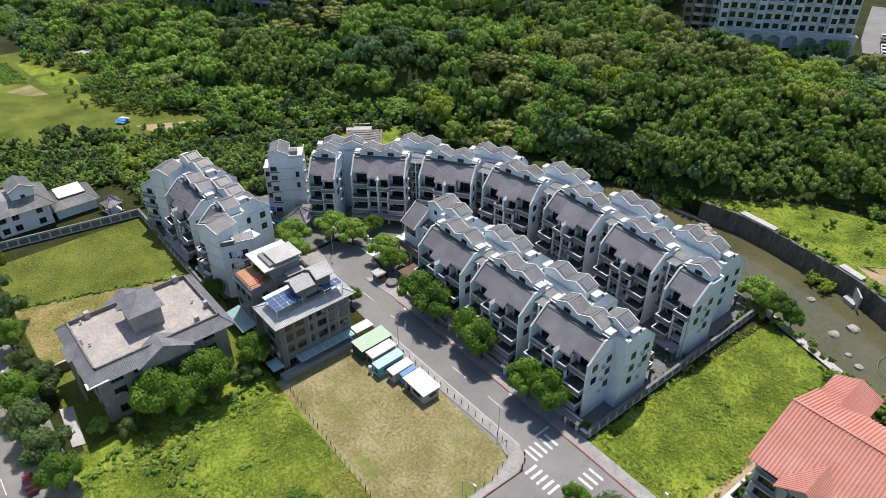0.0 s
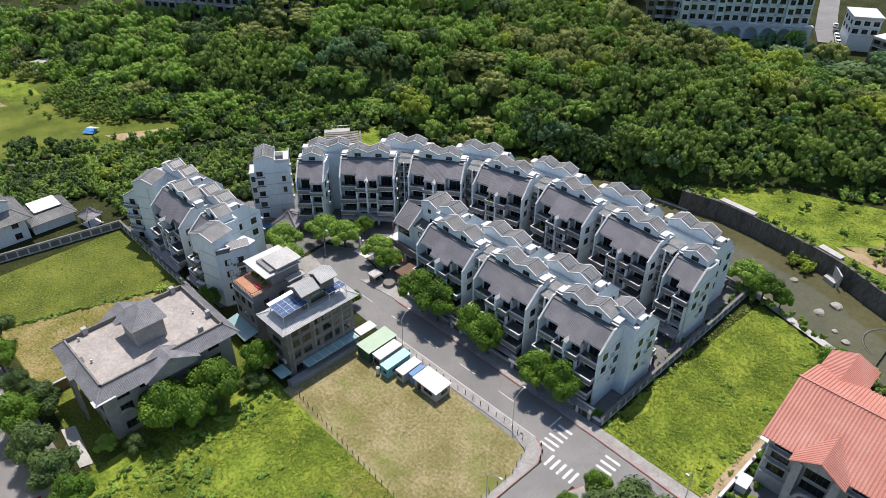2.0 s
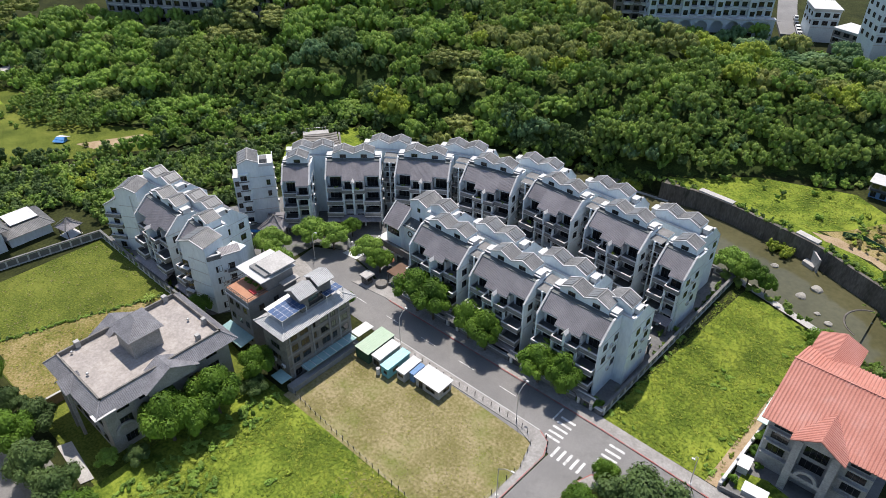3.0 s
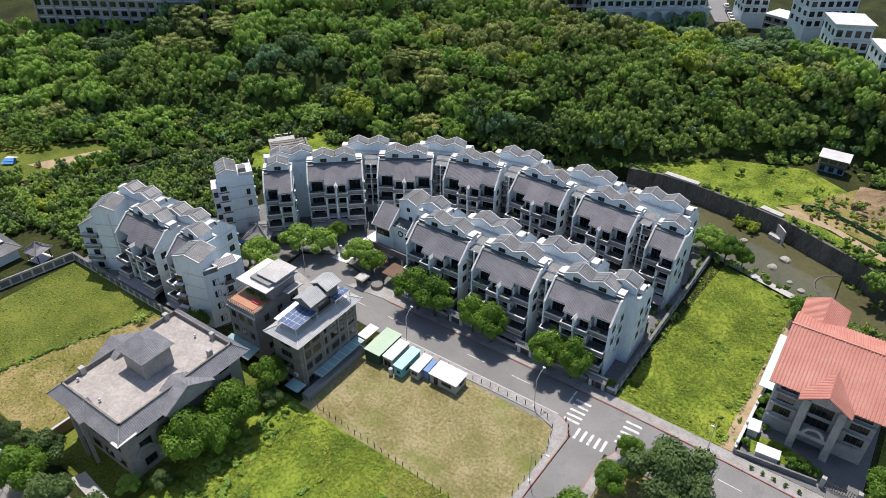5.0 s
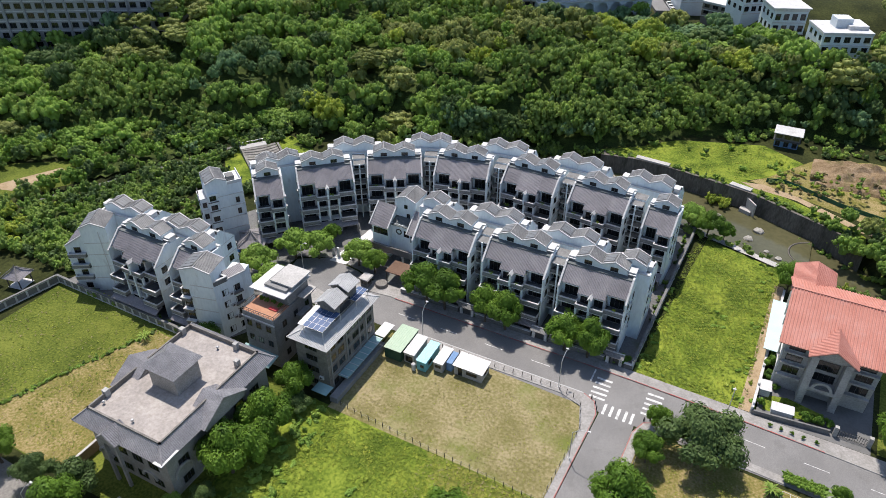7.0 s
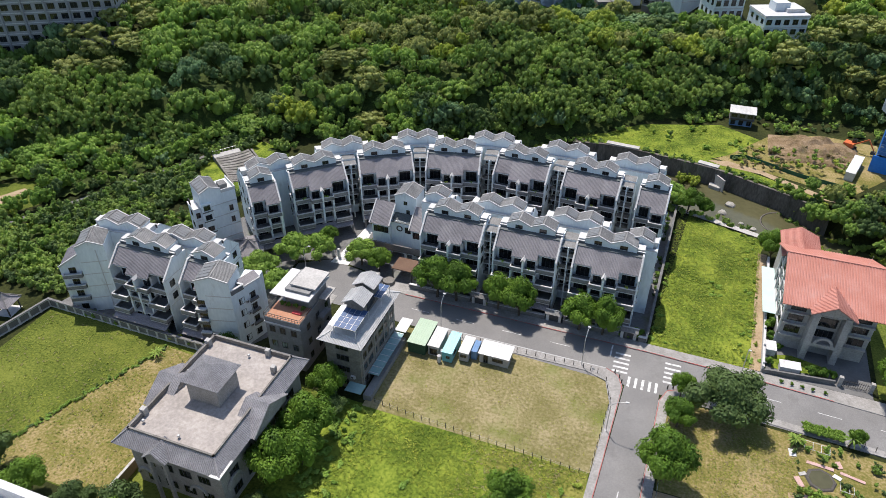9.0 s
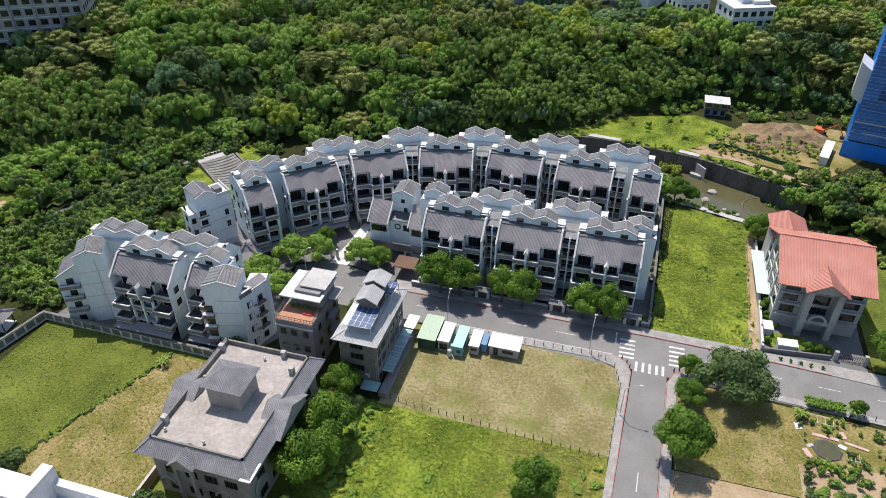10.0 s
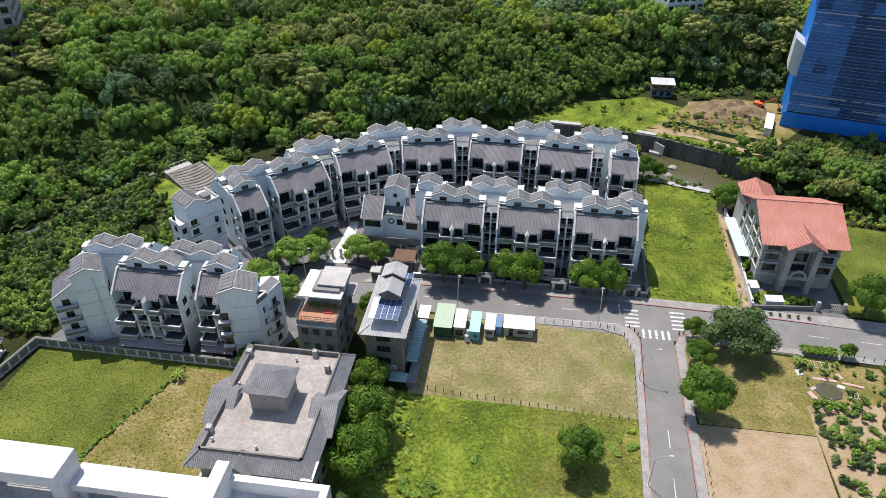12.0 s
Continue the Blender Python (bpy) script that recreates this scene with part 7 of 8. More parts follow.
# ---------------------------------------------------------------- beyond the river
flat("field_beyond", [(-16, 77.5), (-3, 78.5), (26, 76), (33, 82), (42, 96), (30, 103.5), (5, 95), (-12, 80)], 0.05, LUSH, "bright green vegetable field beyond the river", "field")
flat("track_site", [(27, 76.4), (31, 74.2), (42, 72.4), (50, 67.2), (58, 63), (72, 60), (72, 62.5), (59, 65), (51, 69.6), (42.5, 74.6), (33, 77.6)], 0.06, EARTH, "worn earth track behind the river wall", "path")
flat("earth_site", [(33, 82), (29, 78), (34, 77), (52, 71), (64, 66), (78, 84), (76, 104), (60, 106), (44, 99)], 0.04, DRYMIX, "bare earth building site beyond the river", "lot")
bm = B()
n = 26
grid = [[bm.verts.new((44 + 26 * i / n, 84 + 18 * j / n, 0.0 + 4.6 * math.sin(math.pi * i / n) ** 0.8 * math.sin(math.pi * j / n) ** 0.8 * (0.75 + 0.5 * noise.noise((i * 0.3, j * 0.3, 5))) if 0 < i < n and 0 < j < n else -0.1)) for j in range(n + 1)] for i in range(n + 1)]
for i in range(n):
    for j in range(n):
        bm.faces.new((grid[i][j], grid[i + 1][j], grid[i + 1][j + 1], grid[i][j + 1]))
MOUND = material("dug_earth", [(0.15, 0.105, 0.06, 1), (0.23, 0.165, 0.1, 1), (0.3, 0.225, 0.15, 1)], 0.95, 0.3, 2.5, 0.6, spec=0.1, span=0.11, stain=((0.1, 0.12, 0.03, 1), 0.2, 0.52, 0.6))
solid("earth_mound", bm, MOUND, "heap of brown earth with scattered weeds", "mound")
wood("mound_weeds", [(x, y, 0.3 + 2.0 * max(0, 1 - abs(x - 57) / 14), rng.uniform(0.6, 1.4), rng.uniform(0.7, 1.6), int(rng.choice([0, 1, 3]))) for x, y in zip(rng.uniform(36, 66, 130), rng.uniform(72, 90, 130)) if y > 74 + 0.1 * (x - 36)], "weeds and shrubs on the earth heap", "shrubs")
bs = thing("blue_shed", "two-storey blue shed with white sheet roof", "shed")
part("base", box(B(), 32.4, 39.2, 105.0, 108.5, -0.2, 2.3), BLUEPAINT, bs, "blue lower storey")
part("upper", box(B(), 32.2, 39.4, 104.6, 108.5, 2.5, 4.7), DARKWALL, bs, "dark weathered upper storey")
part("deck", box(B(), 31.9, 39.7, 104.0, 108.6, 2.3, 2.5), FRAME, bs)
part("roof", ribbed(B(), [(31.7, 103.6, 4.9), (39.9, 103.6, 4.9), (39.9, 109, 5.4), (31.7, 109, 5.4)], 0.4, 0.04, 0.08), PALE, bs)
for x in (33.4, 35.8, 38.2):
    window(bs, x, 104.6, 3.0, 1.8, 1.2)
    window(bs, x, 105.0, 0.3, 1.4, 1.6)
DIGGER = material("orange_digger_paint", [(0.5, 0.1, 0.03, 1), (0.6, 0.16, 0.05, 1)], 0.5, 1.0, 5.0)
dig = thing("excavator", "orange excavator on bare earth", "excavator", at=pose(67.5, 99.0, 0.1, 0, 0, -25))
for y in (-1.2, 1.2):
    part("track", box(B(), -1.8, 1.8, y - 0.3, y + 0.3, 0, 0.8), DARKPOST, dig)
part("body", box(B(), -1.7, 1.2, -1.3, 1.3, 0.9, 2.2), DIGGER, dig)
part("cab", box(B(), 0.2, 1.5, 0.2, 1.3, 2.2, 3.2), GLASS, dig)
part("boom", strip(B(), (1.2, -0.3, 1.8), (4.6, -0.3, 4.4), 0.4, 0.5), DIGGER, dig)
part("dipper", strip(B(), (4.6, -0.3, 4.6), (6.8, -0.3, 1.6), 0.35, 0.4), DIGGER, dig)
part("bucket", box(B(), 6.2, 7.4, -0.8, 0.2, 0.6, 1.6), DARKPOST, dig)
cont = thing("long_container", "long white site container on the building site", "container", at=pose(67.0, 83.0, 0.05, 0, 0, -17))
part("body", box(B(), -1.2, 1.2, -6.4, 6.4, 0, 2.5), PALE, cont)
part("roof", box(B(), -1.3, 1.3, -6.5, 6.5, 2.5, 2.62), PALE, cont)
net = thing("green_net_fence", "green netting fence along the river wall", "fence")
NET = material("green_net", [(0.02, 0.08, 0.045, 1), (0.035, 0.12, 0.07, 1)], 0.8, 0.8, 4.0)
for a, b in (((33.3, 79.7), (37.5, 81.3)), ((37.5, 81.3), (43.5, 78.8)), ((43.5, 78.8), (52.2, 74.4)), ((52.2, 74.4), (64, 71))):
    part("net_run", strip(B(), (*a, 0), (*b, 0), 0.06, 1.2), NET, net)

# ---------------------------------------------------------------- mansion grounds and garden plot
flat("forecourt", [(42.2, -12.6), (61, -13.0), (62, 26), (60, 26), (59.8, -2), (42.2, -2)], 0.06, material("dark_forecourt", [grey(0.12), grey(0.17)], 0.8, 0.4, 2.0, 0.1), "dark stone paved forecourt", "yard")
flat("lawn", [(43.2, -10.5), (53.5, -9.6), (52.5, -6.8), (47, -5.5), (43.2, -6.5)], 0.09, LUSH, "short green lawn before the mansion", "lawn")
flat("path_earth", [(39.2, -12.3), (41.2, -12.3), (43, 30), (41, 30)], 0.075, EARTH, "trodden brown earth path beside the wall", "path")
mw = thing("mansion_wall", "low white garden wall with round lamps", "wall")
part("wall_run", strip(B(), (41.4, -12.4, 0), (43.0, 27, 0), 0.35, 1.5), WALLGREY, mw)
part("coping", strip(B(), (41.4, -12.4, 1.5), (43.0, 27, 1.5), 0.5, 0.12), TRIM, mw)
part("wall_run", strip(B(), (41.4, -12.5, 0), (54.4, -11.2, 0), 0.35, 1.1), DARKWALL, mw)
for y in (-11.5, -6, -0.5, 5, 10.5, 16, 21):
    bm = B()
    bmesh.ops.create_uvsphere(bm, u_segments=10, v_segments=6, radius=0.25, matrix=Matrix.Translation((41.45 + (y + 12) * 0.04, y, 1.9)))
    part("globe", bm, TRIM, mw, "white globe lamp")
for x, y, w, d, h, lab in ((42.9, -5.8, 1.7, 2.4, 1.6, "white garden store box"), (46.3, -10.2, 3.6, 1.7, 1.4, "white-roofed low kennel shed")):
    ob = thing("garden_store", lab + " beside the wall", "shed", "", pose(x, y, 0.08, 0, 0, 4))
    part("body", box(B(), -w / 2, w / 2, -d / 2, d / 2, 0, h), WALLGREY, ob)
    part("roof", prism(B(), [(-w / 2 - 0.15, -d / 2 - 0.15, h), (w / 2 + 0.15, -d / 2 - 0.15, h), (w / 2 + 0.15, d / 2 + 0.15, h + 0.25), (-w / 2 - 0.15, d / 2 + 0.15, h + 0.25)], (0, 0, 0.08)), PALE, ob)
for i, (x, y, s) in enumerate(((50.2, -10.0, 1.0), (52.4, -9.8, 0.95), (54.2, -9.6, 0.8), (42.7, -9.6, 0.8), (43.2, 2.0, 1.2), (43.0, -1.5, 0.9), (43.4, 5.0, 1.0), (44.6, -4.2, 0.6))):
    tree("bush", x, y, s, i * 50, name="bush", group="garden bushes", label="rounded clipped green garden bush")
for x in (44.8, 46.7, 48.6, 50.4, 52.5):
    tree("bush", x, -14.2 - (x - 44) * 0.05, 0.32, x * 40, 0.2, name="shrub", group="pavement shrubs", label="small round shrub on the pavement")
gt = thing("iron_gate", "dark wrought iron gate between stone piers", "gate")
for x in (55.2, 60.6):
    part("pier", box(B(), x - 0.35, x + 0.35, -11.4, -10.7, 0, 2.3), STONE, gt)
bm = B()
for i in range(13):
    x = 55.7 + i * 0.38
    bar(bm, (x, -11.0, 0.1), (x, -11.0, 1.6 + 0.25 * math.sin(i / 12 * math.pi)), 0.045, 5)
bar(bm, (55.6, -11.0, 1.4), (60.3, -11.0, 1.4), 0.05, 5)
bar(bm, (55.6, -11.0, 0.25), (60.3, -11.0, 0.25), 0.05, 5)
part("gate_leaf", bm, FRAME, gt)
# mansion front details
for z in (3.3, 6.3, 9.0):
    part("sill_band", box(B(), 43.9, 48.0, -3.7, -3.0, z, z + 0.35), STONE, mans)
    part("sill_band", box(B(), 55.2, 59.5, -3.7, -3.0, z, z + 0.35), STONE, mans)
    part("string_course", box(B(), 43.6, 43.8, -2.9, 16.0, z, z + 0.25), TRIM, mans)
for y in (-2.6, 2.6, 7.6, 12.4, 15.8):
    part("pilaster", box(B(), 43.5, 43.8, y - 0.3, y + 0.3, 0, 11.5), TRIM, mans, "pale pilaster")
part("portico_beam", box(B(), 49.4, 53.7, -5.5, -3.0, 3.6, 4.4), STONE, mans)
bm = B()
for i in range(10):
    a, b = math.pi * i / 10, math.pi * (i + 1) / 10
    prism(bm, [(51.55 + r * math.cos(t), -5.7, 4.4 + r * math.sin(t)) for r, t in ((1.3, a), (1.8, a), (1.8, b), (1.3, b))], (0, 0.4, 0))
bmesh.ops.remove_doubles(bm, verts=bm.verts, dist=0.002)
part("portico_arch", bm, STONE, mans, "stone arch over the entrance")
part("aerial", bar(B(), (57.0, 6.5, 16.7), (57.2, 6.3, 19.2), 0.03, 5), STEEL, mans)

hedge_rows = [(x, y - 0.05 * (x - 48), 0.0, 0.75, 1.7, 6) for x in np.arange(48.4, 54.6, 0.5) for y in (-24.4, -25.1, -25.8)]
wood("hedge", hedge_rows, "clipped bright green hedge beside the road", "hedge")


def fan_palm(x, y, h, seed):
    g = np.random.default_rng(seed)
    ob = thing("palm_tree", "fan of long green palm leaves on a short trunk", "palm", "palms", pose(x, y, 0.03))
    part("trunk", bar(B(), (0, 0, 0), (0.1, 0, h), 0.2, 8, 0.14), BARK, ob)
    for i in range(22):
        t, e = i * 2.4, g.uniform(-0.2, 1.1)
        d = Vector((math.cos(t) * math.cos(e), math.sin(t) * math.cos(e), math.sin(e)))
        s = d.cross(Vector((0, 0, 1))).normalized() * 0.16
        p = Vector((0.1, 0, h))
        bm = B()
        mid, end = p + d * 1.1, p + d * 1.9 + Vector((0, 0, -0.6))
        a = [bm.verts.new(q) for q in (p, mid - s, end, mid + s)]
        bm.faces.new(a)
        part("frond", bm, LEAF_MID, ob)


fan_palm(55.4, -26.6, 2.2, 1)
tree("street_b", 56.4, -26.0, 0.5, 40)
fan_palm(46.5, -29.0, 1.2, 2)
fan_palm(-72.0, -49.5, 1.0, 3)
pond = thing("pond", "small dark garden pond with black lining", "pond", at=pose(50.4, -35.6, 0.05))
part("rim", bar(B(), (0, 0, 0), (0, 0, 0.18), 2.5, 8, 2.3), DARKPOST, pond)
part("water_surface", bar(B(), (0, 0, 0.18), (0, 0, 0.2), 1.9, 8), WATER, pond)
PINK = material("faded_pink_sheet", [(0.42, 0.26, 0.24, 1), (0.58, 0.4, 0.37, 1)], 0.8, 0.8, 4.0)
for i, (x, y, w, d, a, m) in enumerate(((50.5, -32.6, 4.2, 0.6, -6, PINK), (55.4, -33.4, 3.8, 0.5, -14, PINK), (53.5, -31.4, 0.8, 1.4, 20, PINK), (46.2, -31.2, 1.1, 1.6, 8, PALE), (47.0, -37.2, 0.9, 2.0, 25, PINK), (53.0, -34.2, 1.3, 0.8, -30, PALE), (49.0, -40.2, 2.8, 0.8, -10, PINK), (47.6, -35.3, 1.2, 0.6, 30, CONCRETE))):
    solid("ground_sheet", prism(B(), [(-w / 2, -d / 2, 0), (w / 2, -d / 2, 0.1), (w / 2, d / 2, 0.15), (-w / 2, d / 2, 0.05)], (0, 0, 0.06)), m, "weathered sheet lying on the garden plot", "sheet", "garden sheets", at=pose(x, y, 0.06, 0, 0, a))
for x, y, w, d in ((50.2, -29.0, 4.0, 1.8), (54.2, -36.4, 2.0, 1.6)):
    rk = thing("trellis", "pale pipe trellis standing on the grass", "trellis", "garden trellises", pose(x, y, 0.05, 0, 0, -5))
    for i in range(4):
        part("rung", bar(B(), (-w / 2 + w * i / 3, -d / 2, 0.5), (-w / 2 + w * i / 3, d / 2, 0.5), 0.04, 5), PALE, rk)
        part("leg", bar(B(), (-w / 2 + w * i / 3, -d / 2, 0), (-w / 2 + w * i / 3, -d / 2, 0.5), 0.04, 5), PALE, rk)
    for s in (-1, 1):
        part("rail", bar(B(), (-w / 2, s * d / 2, 0.5), (w / 2, s * d / 2, 0.5), 0.04, 5), PALE, rk)
crops = [(x + rng.uniform(-0.5, 0.5), y + rng.uniform(-0.6, 0.6), 0.02, rng.uniform(0.9, 1.8), rng.uniform(1.0, 2.2), int(rng.choice([0, 2, 6]))) for x in np.arange(46.5, 62, 1.8) for y in np.arange(-66, -38, 1.9) if rng.uniform() < 0.75]
crops += [(x, y, 0.02, rng.uniform(0.5, 1.3), rng.uniform(0.6, 1.8), int(rng.choice([0, 2, 6, 6]))) for x, y in zip(rng.uniform(46, 66, 60), rng.uniform(-40, -28.5, 60)) if math.hypot(x - 50.4, y + 35.6) > 3.4 and abs(y + 33) > 0.9]
wood("garden_crops", crops, "rows of vegetable shrubs on brown soil", "crops")
flat("soil_southeast", [(45.2, -70), (64, -70), (60, -38), (45.2, -40)], 0.055, EARTH, "brown garden soil between the crops", "lot")


BLADES = [leaf_material("grass_blade_green", (0.1, 0.155, 0.018, 1), (0.155, 0.22, 0.026, 1), (0.22, 0.285, 0.036, 1)), leaf_material("grass_blade_yellow", (0.22, 0.27, 0.028, 1), (0.3, 0.345, 0.04, 1), (0.38, 0.41, 0.06, 1)),
          leaf_material("grass_blade_dry", (0.2, 0.18, 0.07, 1), (0.28, 0.24, 0.11, 1), (0.34, 0.3, 0.16, 1))]


def light_tufts(name, polys, count, kinds, size, label):
    """Grass tufts: fans of upright blades."""
    co, mats = [], []
    for poly in polys:
        xs, ys = [p[0] for p in poly], [p[1] for p in poly]
        done = 0
        while done < count:
            x, y = rng.uniform(min(xs), max(xs)), rng.uniform(min(ys), max(ys))
            inside = False
            for (ax, ay), (bx, by) in zip(poly, poly[1:] + poly[:1]):
                if (ay > y) != (by > y) and x < (bx - ax) * (y - ay) / (by - ay) + ax:
                    inside = not inside
            if not inside:
                done += 0.2
                continue
            done += 1
            if noise.noise((x * 0.09, y * 0.09, 4)) + rng.uniform(-0.5, 0.5) < -0.3:
                continue
            s = size * rng.uniform(0.5, 1.5)
            t = rng.uniform(0, 6.28, 6)
            lean = rng.uniform(0.5, 1.3, 6)
            base = np.array([x, y, 0.05])
            d = np.stack([np.cos(t), np.sin(t), np.zeros(6)], -1)
            w = np.stack([-np.sin(t), np.cos(t), np.zeros(6)], -1) * s * 0.11
            up = np.array([0, 0, 1.0])
            tip = base + d * s * lean[:, None] + up * s * 0.5
            mid = base + d * s * 0.4 * lean[:, None] + up * s * 0.45
            co.append(np.stack([np.broadcast_to(base, (6, 3)), mid - w, tip, mid + w], 1).reshape(-1, 3))
            mats.append(np.full(6, int(rng.choice(kinds))))
    co = np.concatenate(co)
    return tagged(new(name, quad_mesh(name, co, np.arange(len(co)).reshape(-1, 4), BLADES, np.concatenate(mats))), label, "grass", kind="stuff")


weeds = [(x, y, 0.0, rng.uniform(0.4, 1.0), rng.uniform(0.35, 0.8), int(rng.choice([6, 6, 1]))) for x, y in zip(rng.uniform(20, 42, 260), rng.uniform(-11.5, 36, 260)) if (x > 36 + 0.06 * (y + 12) and x < 40.5) or y < -9.5 or x < 21.4 or noise.noise((x * 0.11, y * 0.11, 1)) > 0.42]
weeds += [(x, y, 0.0, rng.uniform(0.5, 1.2), rng.uniform(0.4, 0.9), int(rng.choice([6, 6, 1]))) for x, y in zip(rng.uniform(-29, 13, 420), rng.uniform(-84, -48, 420)) if x < -24 or noise.noise((x * 0.1, y * 0.1, 21)) > 0.36]
weeds += [(x, y, 0.0, rng.uniform(0.5, 1.3), rng.uniform(0.5, 1.3), int(rng.choice([6, 0, 0]))) for x, y in zip(rng.uniform(-31, -8, 330), rng.uniform(-82, -46.5, 330)) if noise.noise((x * 0.07, y * 0.07, 33)) + 0.03 * (-20 - x) > 0.12]
weeds += [(-84 + 12 * q + rng.uniform(-0.5, 0.5), -79.8 + 33.3 * q, 0.0, rng.uniform(0.4, 0.9), rng.uniform(0.35, 0.8), int(rng.choice([6, 0, 2]))) for q in np.linspace(0, 1, 60)]
wood("meadow_weeds", weeds, "leafy weeds and low shrubs in the meadows", "shrubs")
light_tufts("meadow_grass", [[(19.8, -12), (40, -12), (41.5, 30), (43, 36), (22, 42)]], 10000, [1, 0, 0, 0, 0, 0], 0.3, "tall weeds and grass tufts in the meadow")
light_tufts("south_meadow_straw", [[(-8, -85), (13, -85), (13.8, -48), (-6, -47.5)]], 5500, [0, 2, 0, 1], 0.28, "dry and green grass tufts")
light_tufts("south_meadow_grass", [[(-29, -85), (-6, -85), (-3, -60), (-4, -48), (-26, -47.5)]], 9000, [1, 0, 0, 0, 0, 0], 0.3, "tall green grass tufts")
light_tufts("west_meadow_grass", [[(-103, -79), (-57, -79), (-57, -46), (-103, -46)]], 4500, [1, 0, 0, 2], 0.24, "short grass tufts of the meadow")
light_tufts("lot_grass", [[(-27, -46), (13.5, -46.5), (14.5, -31), (12.5, -26), (-20, -32), (-27, -32)]], 3500, [2, 2, 2, 1], 0.15, "dry grass tufts on the lot")
light_tufts("field_grass", [[(-14, 78.5), (26, 77), (40, 96), (30, 102), (5, 94)]], 3000, [1, 0, 0], 0.35, "weeds in the field beyond the river")
light_tufts("plot_grass", [[(27, -46), (27, -30), (47, -30), (47, -46)]], 2200, [2, 1, 0], 0.18, "dry weeds on the garden plot")

# ---------------------------------------------------------------- fields in the west
PATHGREY = material("grey_path", [grey(0.11), grey(0.17)], 0.9, 0.4, 3.0)
flat("field_west", FIELD, 0.03, GRASS, "rough grass between the field strips", "field")
flat("field_yellow", [(-216, -60), (-212.3, -51.7), (-205.2, -40.6), (-177.9, -46.3), (-186, -64)], 0.06, GRASS, "mown yellow-green field strip", "field")
flat("field_upper", [(-249.2, -40.5), (-223.9, -27.1), (-209.1, -28.0), (-212.5, -37.9), (-240.6, -40.4)], 0.06, LUSH, "bright green field strip below the wood", "field")
flat("field_fallow", [(-218.6, -50.9), (-221.2, -42.4), (-206.6, -39.5), (-209.2, -45.4)], 0.07, DRY, "brown fallow strip of the field", "field")
flat("field_brown", [(-160.3, -25.4), (-151.0, -7.3), (-147.7, -8.1), (-150.0, -22.3)], 0.07, EARTH, "brown dug vegetable bed", "field")
flat("clearing", [(-247, -24), (-248, -13), (-241, -8), (-234, -20)], 0.09, CONCRETE, "pale bare clearing", "lot")
hut = thing("open_shed", "open shed with a white sheet roof at the clearing", "shed", at=pose(-243.5, -9.0, 0.05, 0, 0, 40))
for px, py in ((-3, -2), (3, -2), (-3, 2), (3, 2)):
    part("post", box(B(), px - 0.1, px + 0.1, py - 0.1, py + 0.1, 0, 2.6), STEEL, hut)
part("roof", prism(B(), [(-3.6, -2.6, 2.6), (3.6, -2.6, 2.6), (3.6, 2.6, 3.1), (-3.6, 2.6, 3.1)], (0, 0, 0.1)), PALE, hut)
crop = []
for k in range(7):
    for t in np.linspace(0, 1, 26):
        crop.append((-251 + 27 * t - 0.4 * k + rng.uniform(-0.3, 0.3), -44 + 1.2 * t - 1.1 * k + rng.uniform(-0.3, 0.3), 0.0, rng.uniform(0.6, 0.9), rng.uniform(0.8, 1.2), 6))
wood("field_crops", crop, "dark green rows of tall crops in the field", "crops")
copse = []
for _ in range(900):
    x, y = rng.uniform(-208, -160), rng.uniform(-32, -1)
    if math.hypot((x + 184) / 22, (y + 15 - 0.25 * (x + 184)) / 11.5) < 1 and all((x - q[0]) ** 2 + (y - q[1]) ** 2 < 0 or (x - q[0]) ** 2 + (y - q[1]) ** 2 > 9 for q in copse):
        copse.append((x, y, 0.0, rng.uniform(2.2, 3.2), rng.uniform(4.5, 6.5), 4 if rng.uniform() < 0.8 else 0, "plume"))
for x, y in zip(rng.uniform(-170, -153, 40), rng.uniform(-50, -32, 40)):
    if abs((y + 41.5) - 0.9 * (x + 161)) < 4.5:
        copse.append((x, y, 0.0, rng.uniform(2.0, 2.8), rng.uniform(3.0, 4.0), 2, "medium"))
for x, y, r in ((-195, -36, 1.2), (-190, -33, 1.0), (-198, -33, 1.6), (-186, -33, 1.2), (-201, -29, 1.8), (-205, -34, 1.2), (-212, -30, 1.4), (-225, -33, 1.1), (-152, -20, 1.6), (-156, -24, 1.3), (-148, -16, 1.5), (-158, -29, 1.4), (-229, -27, 3.0), (-233, -24, 3.4), (-238, -30, 3.0), (-244, -33, 2.6), (-250, -36, 3.0), (-224, -24, 2.6), (-146, -5, 2.0), (-140, -2, 2.2), (-144, 3, 2.0)):
    copse.append((x, y, 0.0, r, r * 1.6, int(rng.choice([0, 6, 7])), "medium" if r > 2 else "small"))
wood("copse", copse, "copse of bamboo and bushes among the fields", "copse")
flat("path_field", [(-190, -99), (-167.4, -63.2), (-148.4, -33.2), (-135.4, -12.2), (-127.6, 2.8), (-115.6, 27.8), (-114.5, 27), (-126.5, 2), (-134.3, -13), (-147.3, -34), (-166, -64), (-188.8, -100)], 0.08, PATHGREY, "grey concrete field path", "path")
TARP = material("blue_tarpaulin", [(0.05, 0.2, 0.5, 1), (0.1, 0.3, 0.6, 1)], 0.6, 1.0, 4.0)
tp = thing("field_hut", "small hut with blue and white tarpaulin", "hut", at=pose(-165.5, -27.5, 0.05, 0, 0, 35))
part("body", box(B(), -1.4, 1.4, -1.0, 1.0, 0, 1.1), TARP, tp)
